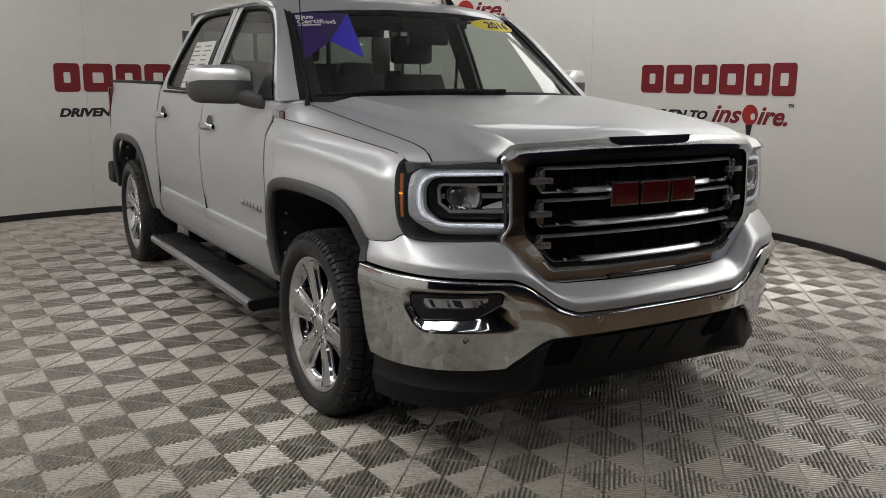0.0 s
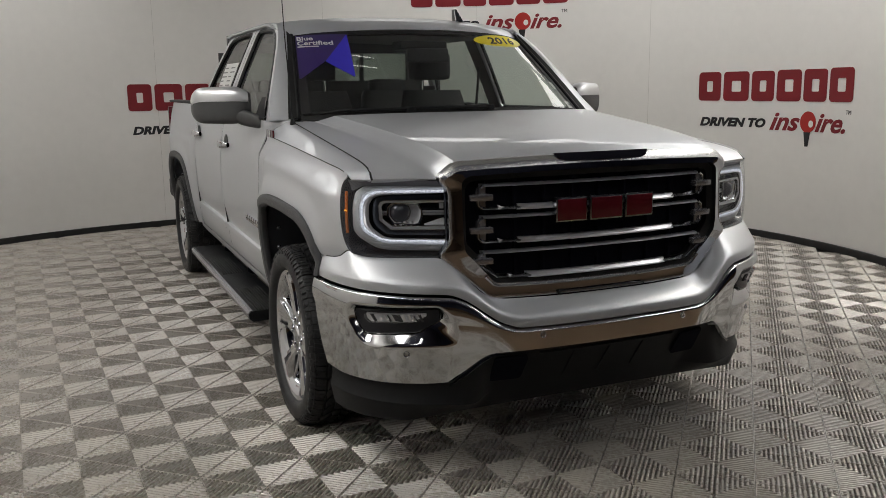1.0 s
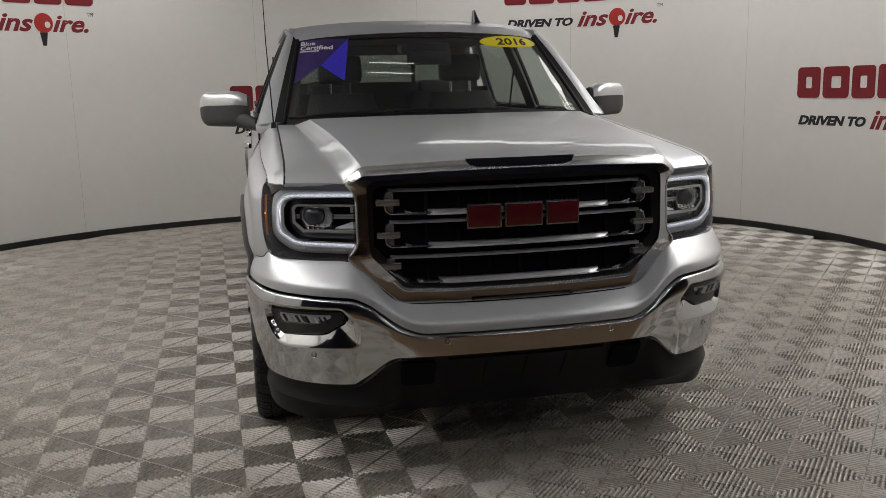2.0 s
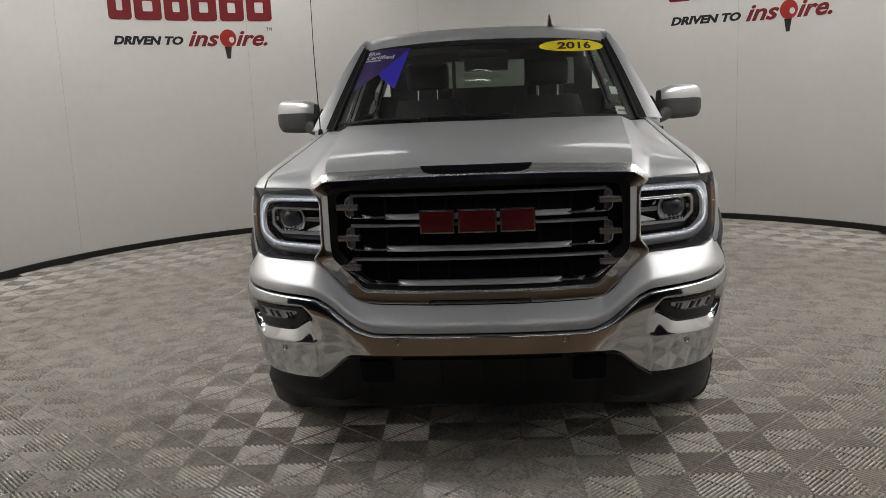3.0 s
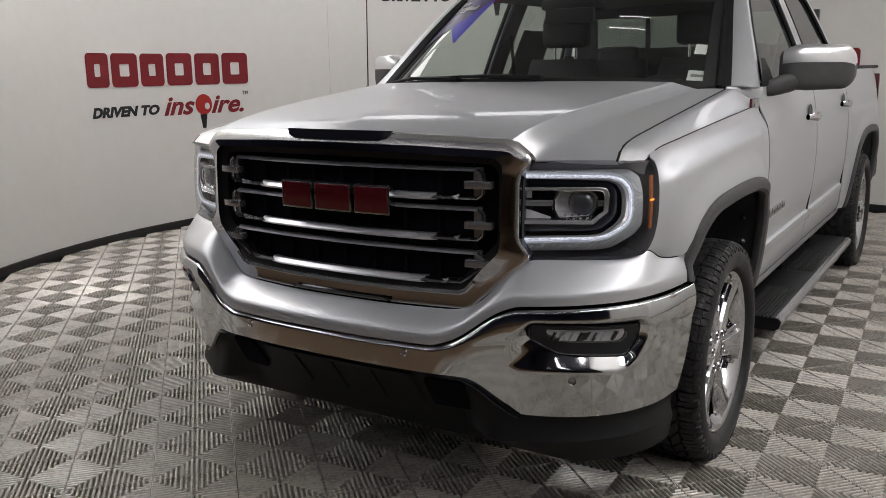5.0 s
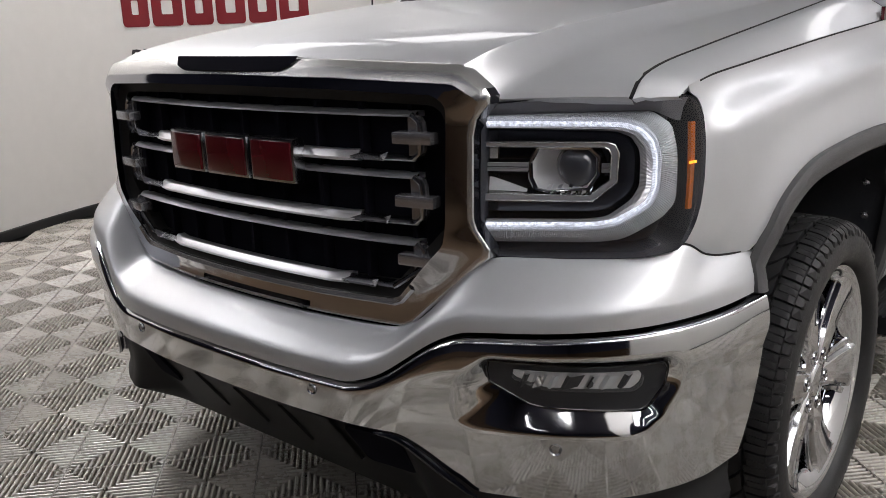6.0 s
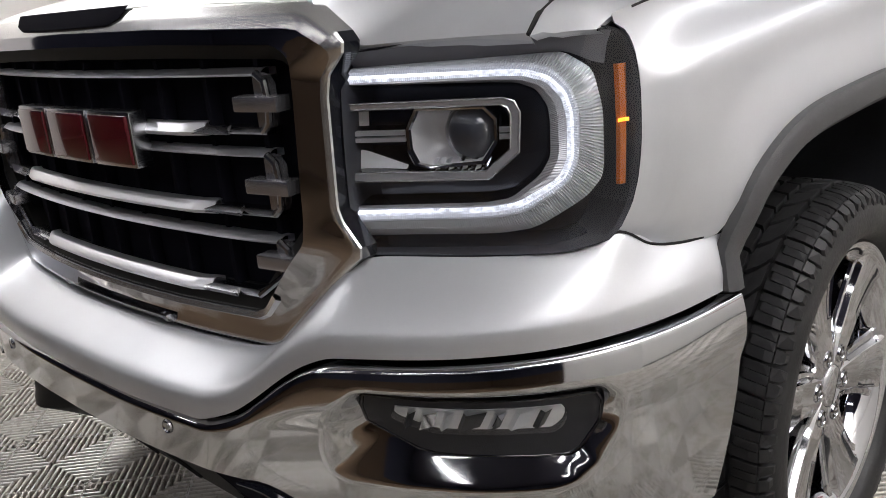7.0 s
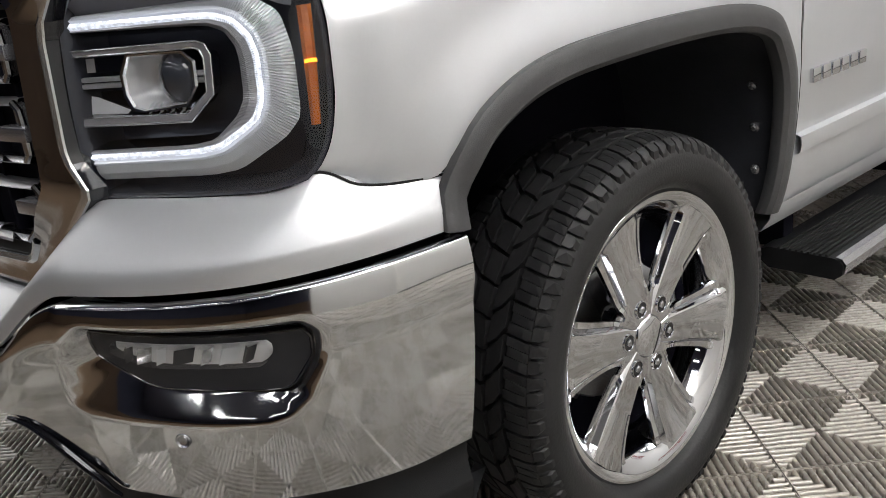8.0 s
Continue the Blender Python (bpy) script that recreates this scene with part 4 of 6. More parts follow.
        for s in (1, -1):
            # end loop and clip
            bm = bmesh.new()
            xe = 0.498
            path = [(s * xe, face_y(xe, 1) + 0.012, zt), (s * (xe + 0.016), face_y(xe, 1) + 0.014, zt - 0.012), (s * (xe + 0.020), face_y(xe, 1) + 0.014, (zt + zb) / 2)]
            if zb > 0.85:
                path += [(s * (xe + 0.016), face_y(xe, 1) + 0.014, zb + 0.012), (s * xe, face_y(xe, 1) + 0.012, zb)]
            else:
                path += [(s * (xe + 0.010), face_y(xe, 1) + 0.012, zb + 0.045), (s * wide, face_y(wide, 1) + 0.012, zb)]
            add_tube(bm, path, 0.006, 8)
            part("bar_end", bm, satin_chrome, surround)
            # broad frosted upright behind the clip
            bm = bmesh.new()
            foot = zb + (0.006 if zb > 0.85 else 0.040)
            slab(bm, [(0.486, foot), (0.486, zt - 0.006), (0.498, zt), (0.512, zt - 0.004), (0.520, zt - 0.016), (0.520, foot + 0.012), (0.512, foot)], 0.0, 0.010)
            for v in bm.verts:
                v.co = Vector((s * v.co.x, face_y(v.co.x, 1) + 0.026 - v.co.z, v.co.y))
            bmesh.ops.recalc_face_normals(bm, faces=bm.faces[:])
            part("bar_upright", bm, clip_metal, surround, "frosted grey upright of a grille bar")
            zc = (zt + zb) / 2 if zb > 0.85 else zt - 0.030
            cx = 0.508
            bm = bmesh.new()
            m = Matrix.Translation((s * cx, face_y(cx, 1) + 0.004, zc)) @ Matrix.Rotation(s * 0.16, 4, "Z")
            add_box(bm, (-0.044, -0.012, -0.0115), (0.044, 0.02, 0.0115), 0.004, m)
            c = part("grille_clip", bm, clip_metal, surround, "satin metal clip on a grille bar")
            # small fin on the lower blade
            bm = bmesh.new()
            fx = 0.40 if zb > 0.85 else 0.36
            v = [bm.verts.new((s * x, face_y(x, 1) + y, z)) for x, y, z in ((fx - 0.05, 0.0, zb - 0.004), (fx + 0.04, 0.0, zb - 0.004), (fx + 0.05, 0.0, zb + 0.014), (fx + 0.01, 0.02, zb + 0.002), (fx - 0.03, 0.02, zb + 0.004))]
            bm.faces.new((v[0], v[1], v[2], v[3], v[4]))
            part("bar_fin", bm, clip_metal, surround, sm=0)
    # emblem: three plain red blocks with bright rims
    x = -0.222
    for w in (0.135, 0.150, 0.135):
        bm = bmesh.new()
        y = face_y(abs(x + w / 2), 1.03) - 0.022
        m = Matrix.Translation((x + w / 2, y, 1.028)) @ Matrix.Rotation(-2 * 0.155 * (x + w / 2) * -1, 4, "Z")
        add_box(bm, (-w / 2, 0.0, -0.047), (w / 2, 0.035, 0.047), 0.005, m)
        e = part("emblem_block", bm, satin_chrome, surround, "bright rim of a plain red emblem block")
        bm = bmesh.new()
        add_box(bm, (-w / 2 + 0.006, -0.004, -0.041), (w / 2 - 0.006, 0.01, 0.041), 0.004, m)
        part("emblem_face", bm, red_enamel, surround, "dark red enamel face")
        x += w + 0.012
    # scoop insert in the hood's front lip
    bm = bmesh.new()
    rows = []
    for i in range(25):
        x = -0.235 + 0.47 * i / 24
        k = 1 - sm01(0.175, 0.235, abs(x))
        y = face_y(x, 1.23)
        x = x * 0.215 / 0.235
        rows.append([(x, y + 0.014, 1.240), (x, y + 0.006, 1.2395), (x * 0.93, y - 0.008, 1.2205), (x * 0.80, y - 0.0140, 1.2115), (x * 0.80, y - 0.010, 1.2095)])
    add_grid(bm, rows, flip=False)
    part("scoop_insert", bm, black_void, surround, "black insert in the front edge of the hood")
    # dark insert along the foot of the surround
    bm = bmesh.new()
    rows = []
    for i in range(25):
        x = -0.20 + 0.40 * i / 24
        y = face_y(x, 0.7) + 0.012
        k = 1 - sm01(0.17, 0.20, abs(x))
        rows.append([(x, y, 0.700), (x, y - 0.018, 0.702 + 0.010 * k), (x, y - 0.020, 0.714)])
    add_grid(bm, rows)
    part("foot_insert", bm, black_gloss, surround)


# lamp face, unrolled: a along the face from the grille outwards, z up, d inwards
LAMP = [(0.0, 0.655, 0.196), (0.09, 0.738, 0.232), (0.18, 0.821, 0.268), (0.27, 0.899, 0.315), (0.34, 0.943, 0.371), (0.40, 0.963, 0.429)]


def lamp_at(a, z, d=0.0):
    a0 = min(max(a, 0.0), 0.40)
    x, y = curve_at(LAMP, a0)
    x1, y1 = curve_at(LAMP, min(0.40, a0 + 0.01))
    x0, y0 = curve_at(LAMP, max(0.0, a0 - 0.01))
    t = Vector((x1 - x0, y1 - y0, 0)).normalized()
    n = Vector((t.y, -t.x, 0))
    p = Vector((x, y + 0.05 * (z - 0.868), z)) + t * (a - a0)
    bulge = 0.010 * math.sin(math.pi * min(1, max(0, (z - 0.86) / 0.30)))
    return p + n * (bulge - d)


def pairwise(p, q, steps):
    """Two chains with the same corners, cut alike between corner and corner."""
    out = []
    for i in range(len(p) - 1):
        n = max(1, round(steps * math.dist(p[i], p[i + 1])))
        out += [(lerp(p[i], p[i + 1], k / n), lerp(q[i], q[i + 1], k / n)) for k in range(n)]
    return out + [(p[-1], q[-1])]


def head_lamp(s):
    edge = dense([(-0.03, 1.150), (0.10, 1.157), (0.218, 1.158), (0.30, 1.160), (0.331, 1.158), (0.353, 1.146), (0.366, 1.118), (0.371, 1.077), (0.371, 1.008), (0.367, 0.959), (0.359, 0.926), (0.344, 0.898), (0.325, 0.881), (0.271, 0.873), (0.10, 0.868), (-0.03, 0.866)], 110)
    ca, cz = 0.17, 1.012
    # housing: a black bowl, greyed in its colour for the veil on the cover glass
    rings = [[lamp_at(ca + (a - ca) * k, cz + (z - cz) * k, d) for a, z in edge] for k, d in ((1.012, -0.002), (0.985, 0.004), (0.96, 0.035), (0.93, 0.075), (0.5, 0.078), (0.05, 0.078))]
    bm = bmesh.new()
    add_grid(bm, on_side(rings, s), close_u=True, flip=s < 0)
    h = part("headlight", bm, lamp_dark, truck, "headlight with a white light guide behind clear glass")
    # the light guide: chains with the same corners, from the dark middle outwards
    inner = [(-0.03, 1.104), (0.208, 1.099), (0.236, 1.088), (0.251, 1.066), (0.254, 1.045), (0.254, 1.000), (0.240, 0.976), (0.193, 0.940), (-0.03, 0.934)]
    line = [(-0.03, 1.113), (0.217, 1.112), (0.252, 1.101), (0.273, 1.080), (0.281, 1.055), (0.282, 0.998), (0.270, 0.971), (0.203, 0.931), (-0.03, 0.923)]
    outer = [(-0.03, 1.127), (0.228, 1.132), (0.276, 1.132), (0.316, 1.107), (0.330, 1.055), (0.331, 0.966), (0.304, 0.938), (0.216, 0.894), (-0.03, 0.887)]

    def toward(p, q, d):
        return [lerp(a, b, min(0.9, d / math.dist(a, b))) for a, b in zip(p, q)]

    def eased(pts):
        """Corners cut twice, ends kept."""
        for _ in range(2):
            out = [pts[0]]
            for a, b in zip(pts, pts[1:]):
                out += [lerp(a, b, 0.14), lerp(a, b, 0.86)]
            pts = out + [pts[-1]]
        return pts
    near, away = eased(toward(line, inner, 0.0055)), eased(toward(line, outer, 0.0045))
    lip = eased(toward(line, outer, 0.0135))
    inner, outer = eased(inner), eased(outer)

    def strip(p, q, steps, dp, dq, wob=0.0, rise=0.004):
        return [[lamp_at(*u, dp + (wob if i % 2 else 0)), lamp_at(*lerp(u, w, 0.5), (dp + dq) / 2 - rise + (wob if i % 2 else 0)), lamp_at(*w, dq + (wob if i % 2 else 0))] for i, (u, w) in enumerate(pairwise(p, q, steps))]
    sheet("guide_band", strip(inner, near, 900, 0.016, 0.012, 0.0009), lamp_silver, h, "grey inner band of the light guide", s=s, flip=True, sm=20)
    sheet("light_line", strip(near, away, 700, 0.011, 0.011, 0.0014), led_white, h, "lit white running light", s=s, flip=True, sm=15)
    sheet("guide_edge", strip(away, lip, 600, 0.012, 0.014, 0.0020), guide_lit, h, s=s, flip=True, sm=15)
    sheet("light_guide", strip(lip, outer, 600, 0.013, 0.022, 0.0028), clear_ribs, h, "ribbed clear light guide", s=s, flip=True, sm=15)
    sheet("guide_wall", strip(inner, [(ca + (a - ca) * 0.93 if a > 0 else a, cz + (z - cz) * 0.90) for a, z in inner], 80, 0.016, 0.05), black_gloss, h, s=s)
    # upper grey shelf between guide and glass
    brow = [(-0.03, 1.148), (0.10, 1.1545), (0.218, 1.1565), (0.30, 1.1575), (0.335, 1.154)]
    shelf = [[lamp_at(a, 1.127 + 0.005 * min(1, max(0, a) / 0.24) - 0.02 * sm01(0.27, 0.335, a), 0.024), lamp_at(a, 1.138, 0.014), lamp_at(a, 1.147, 0.006), lamp_at(a, curve_at(brow, a), 0.001)] for a in [-0.03 + 0.365 * k / 36 for k in range(37)]]
    sheet("lamp_shelf", shelf, lamp_grey, h, s=s, flip=True)
    # projector box: angular bright bezel with a chamfered lower corner
    boxo = [(-0.03, 1.079), (0.195, 1.080), (0.209, 1.075), (0.216, 1.061), (0.214, 1.008), (0.173, 0.973), (-0.03, 0.971)]
    boxi = [(-0.03, 1.071), (0.190, 1.071), (0.199, 1.067), (0.2035, 1.057), (0.202, 1.012), (0.168, 0.984), (-0.03, 0.983)]
    deep = [(a - 0.006 if a > 0 else a, cz + 0.015 + (z - cz - 0.015) * 0.86) for a, z in boxi]
    sheet("projector_bezel", strip(boxo, boxi, 150, 0.010, 0.012, 0.0, 0.001), lamp_silver, h, "bright angular bezel round the lamp", s=s)
    bm = bmesh.new()
    for chain, d in ((boxo, 0.009), (boxi, 0.0115)):
        add_tube(bm, [(s * p.x, p.y, p.z) for p in (lamp_at(*a, d) for a in chain)], 0.0013, 5)
    part("bezel_edge", bm, bright_satin, h)
    sheet("bezel_wall", strip(boxi, deep, 150, 0.012, 0.060), black_gloss, h, s=s)
    for k in range(9):
        a0 = 0.085 + 0.0095 * k
        rows = [[lamp_at(a0 + d, 0.985, 0.014), lamp_at(a0 + d + 0.004, 0.998, 0.030)] for d in (0.0, 0.0085)]
        rows[1] = [p + Vector((0, 0, 0.003)) for p in rows[1]]
        sheet("floor_facet", rows, reflector if k % 2 else chrome, h, s=s)
    # dark blocks, a bright corner and a split rail at the inner side
    for z0, z1 in ((1.046, 1.066), (0.992, 1.018)):
        sheet("dark_block", [[lamp_at(a, z0, 0.034), lamp_at(a, z1, 0.034)] for a in (-0.005, 0.03, 0.06)], black_gloss, h, s=s, flip=True)
    sheet("bright_corner", [[lamp_at(-0.03, 0.986, 0.026), lamp_at(-0.03, 1.014, 0.030)], [lamp_at(-0.006, 0.986, 0.030), lamp_at(-0.012, 1.010, 0.034)], [lamp_at(0.05, 0.986, 0.022), lamp_at(0.05, 0.990, 0.030)]], reflector, h, s=s, flip=True)
    sheet("bright_corner", [[lamp_at(-0.03, 1.046, 0.030), lamp_at(-0.03, 1.066, 0.030)], [lamp_at(-0.008, 1.046, 0.033), lamp_at(-0.008, 1.066, 0.033)]], reflector, h, s=s, flip=True)
    for z in (1.0275, 1.0365):
        rows = [[lamp_at(a, z - 0.004, 0.024), lamp_at(a, z - 0.003, 0.019), lamp_at(a, z + 0.003, 0.019), lamp_at(a, z + 0.004, 0.024)] for a in (-0.03, 0.0, 0.03, 0.056)]
        sheet("inner_rail", rows, lamp_silver, h, s=s, flip=True)
        rows = [[lamp_at(a, z - 0.004, 0.024), lamp_at(a, z - 0.003, 0.020), lamp_at(a, z + 0.003, 0.020), lamp_at(a, z + 0.004, 0.024)] for a in (0.184, 0.192, 0.202)]
        sheet("inner_rail", rows, lamp_silver, h, s=s, flip=True)
    # faceted cup with a chrome rim, and the round lens in it
    ring = [(0.168, 1.069), (0.185, 1.053), (0.185, 1.020), (0.166, 0.993), (0.086, 0.987), (0.066, 0.992), (0.056, 1.012), (0.054, 1.042), (0.068, 1.069)]

    def cup(k, d):
        return [lamp_at(0.122 + (a - 0.122) * k, 1.030 + (z - 1.030) * k, d) for a, z in ring]
    rings = on_side([cup(1.03, 0.034), cup(1.03, 0.016), cup(0.99, 0.013), cup(0.93, 0.014), cup(0.90, 0.018)], s)
    part("cup_rim", grid(rings, close_u=True, flip=s > 0), chrome, h, sm=20)
    rings = on_side([cup(0.90, 0.018), cup(0.84, 0.034), cup(0.74, 0.052), cup(0.40, 0.062), cup(0.05, 0.063)], s)
    part("reflector_cup", grid(rings, close_u=True, flip=s > 0), reflector, h, "bright reflector cup", sm=50)
    c = lamp_at(0.140, 1.031, 0.044)
    m = Matrix.Translation((s * c.x, c.y, c.z)) @ Vector((s * 0.12, -1, 0)).to_track_quat("X", "Z").to_matrix().to_4x4()
    bm = bmesh.new()
    add_lathe(bm, [(0.0, 0.030), (0.012, 0.0290), (0.023, 0.0255), (0.033, 0.0185), (0.0385, 0.009), (0.040, 0.0)], 36, m)
    part("projector_ball", bm, material_ball, h, "dark glass projector lens")
    bm = bmesh.new()
    add_lathe(bm, [(0.040, 0.002), (0.0425, 0.002), (0.0435, -0.004), (0.0445, -0.03)], 36, m)
    part("lens_collar", bm, black_gloss, h)
    # amber side reflector
    rows = [[lamp_at(0.340 + 0.002 * (1.111 - z) / 0.16, z, 0.009), lamp_at(0.345, z, 0.005), lamp_at(0.354, z, 0.005), lamp_at(0.360 - 0.004 * (1.111 - z) / 0.16, z, 0.009)] for z in [0.954 + 0.157 * k / 12 for k in range(13)]]
    sheet("amber_reflector", rows, amber, h, "orange side reflector", s=s)
    rows = [[lamp_at(0.341, z, 0.004), lamp_at(0.350, z + 0.0012, 0.001), lamp_at(0.358, z, 0.004)] for z in (1.0365, 1.039, 1.0415)]
    sheet("amber_bulb", rows, amber_lit, h, s=s)
    # cover glass
    rings = [[lamp_at(ca + (x - ca) * k, cz + (z - cz) * k, -0.003) for x, z in edge] for k in (1.0, 0.8, 0.6, 0.4, 0.2, 0.02)]
    bm = bmesh.new()
    add_grid(bm, on_side(rings, s), close_u=True, flip=s < 0)
    orient(bm, (0, 1.0, 1.0))
    g = part("cover_glass", bm, glass_clear, h, "clear headlight cover")
    g.visible_shadow = False


material_ball = material("projector_glass", (0.06, 0.065, 0.08), 0.04, coat=1.0)

hood()
for s in (1, -1):
    fender(s)
    flare(s, FRONT_LINE)
    fascia(s)
    bmp = bumper(s)
    fog_lamp(s, bmp)
    for q, z in ((0.322, 0.578), (0.80, 0.520)):
        sensor(s, q, z, bmp)
    valance(s)
    head_lamp(s)
grille()


# ---- pickup: doors and cab ----
LEAN0, LEANK = 1.34, 0.41


def cab_x(z):
    if z <= LEAN0:
        return curve_at(SIDE, z)
    u = z - LEAN0
    return 0.955 - LEANK * u * (1 + 0.25 * (u - 0.24))


def door_skin(name, s, y0, y1, label, rear_slant=0.0):
    rows = []
    n = 26
    for i in range(21):
        u = i / 20
        r = []
        for j in range(n + 1):
            z = 0.485 + (1.34 - 0.485) * j / n
            lo = 1 - sm01(0.50, 0.85, z)
            y = y0 + (y1 + rear_slant * lo - y0) * u + 0.006 * math.sin(math.pi * min(1, max(0, (z - 0.5) / 0.75))) * (1 - u if y0 > 2.0 else 1)
            x = curve_at(SIDE, z)
            if y0 < 2.0:
                x -= 0.026 * sm01(1.16, 1.265, z) * (1 - sm01(1.265, 1.33, z)) * (1 - sm01(0.0, 0.30, u))
            # pressed line low on the door
            x -= 0.010 * (sm01(0.60, 0.66, z) * (1 - sm01(0.66, 0.80, z)))
            r.append((x, y, z))
        rows.append(r)
    rows.insert(0, [(p[0] - 0.02, p[1] + 0.003, p[2]) for p in rows[0]])
    rows.append([(p[0] - 0.02, p[1] - 0.003, p[2]) for p in rows[-1]])
    return sheet(name, rows, silver, label=label, s=s)


def ring_panel(name, outer, inner, mat, parent, s, thick=0.03, n=72, label=""):
    """A leaning door frame between two outlines in (y, z)."""
    A = polyline([(0, y, z) for y, z in outer + outer[:1]], n)[:-1]
    B = polyline([(0, y, z) for y, z in inner + inner[:1]], n)[:-1]
    rings = []
    for pts, d in ((A, -thick), (A, 0.0), ([a.lerp(b, 0.5) for a, b in zip(A, B)], 0.002), (B, 0.0), (B, -thick)):
        rings.append([(cab_x(p.z) + d, p.y, p.z) for p in pts])
    bm = grid(on_side(rings, s), close_u=True, flip=s > 0)
    return part(name, bm, mat, parent, label, sm=40)


def pane(name, outline, parent, s, mat, d=-0.014, label=""):
    n = 40
    A = polyline([(0, y, z) for y, z in outline + outline[:1]], n)[:-1]
    c = Vector((0, sum(p.y for p in A) / n, sum(p.z for p in A) / n))
    rings = [[(cab_x(c.lerp(p, k).z) + d, c.lerp(p, k).y, c.lerp(p, k).z) for p in A] for k in (1.02, 0.6, 0.2, 0.01)]
    bm = grid(on_side(rings, s), close_u=True)
    orient(bm, (0, 2.8, 1.4))
    g = part(name, bm, mat, parent, label)
    g.visible_shadow = False
    return g


def raised(line, k=1.07):
    """The same outline, stretched upwards from the belt."""
    return [(*p[:-1], 1.335 + (p[-1] - 1.335) * k) for p in line]


FRONT_FRAME = [(1.60, 1.335), (1.72, 1.43), (1.86, 1.56), (2.02, 1.69), (2.14, 1.765), (2.28, 1.815), (2.50, 1.838), (2.81, 1.845), (2.815, 1.335)]
FRONT_GLASS = [(1.70, 1.350), (1.80, 1.46), (1.92, 1.575), (2.06, 1.685), (2.17, 1.745), (2.30, 1.782), (2.50, 1.795), (2.71, 1.798), (2.72, 1.350)]
REAR_FRAME = [(2.825, 1.335), (2.822, 1.845), (3.20, 1.846), (3.50, 1.838), (3.62, 1.825), (3.70, 1.79), (3.80, 1.62), (3.90, 1.42), (3.91, 1.335)]
REAR_GLASS = [(2.905, 1.355), (2.900, 1.798), (3.20, 1.800), (3.46, 1.793), (3.55, 1.78), (3.60, 1.755), (3.70, 1.60), (3.79, 1.43), (3.785, 1.385), (3.74, 1.362)]
FRONT_FRAME, FRONT_GLASS, REAR_FRAME, REAR_GLASS = (raised(q) for q in (FRONT_FRAME, FRONT_GLASS, REAR_FRAME, REAR_GLASS))


def handle(y, z, s, parent):
    x = curve_at(SIDE, z)
    bm = bmesh.new()
    rows = []
    for i in range(15):
        u = i / 14
        yy = y - 0.115 + 0.23 * u
        out = 0.010 + 0.032 * math.sin(math.pi * u) ** 0.5
        h = 0.015 + 0.008 * math.sin(math.pi * u)
        rows.append([(s * (x + out + 0.010 * math.cos(a)), yy, z + h * math.sin(a)) for a in [2 * math.pi * k / 8 for k in range(8)]])
    add_grid(bm, rows, close_u=True, flip=s < 0)
    part("door_handle", bm, chrome, parent, "chrome door handle", sm=60)
    bm = bmesh.new()
    m = Matrix.Translation((s * (x - 0.001), y - 0.01, z))
    add_lathe(bm, [(0.0, 0.0015 * s), (0.042, 0.0015 * s), (0.056, 0.004 * s), (0.061, 0.0)], 24, m)
    part("handle_cup", bm, trim_grey, parent)


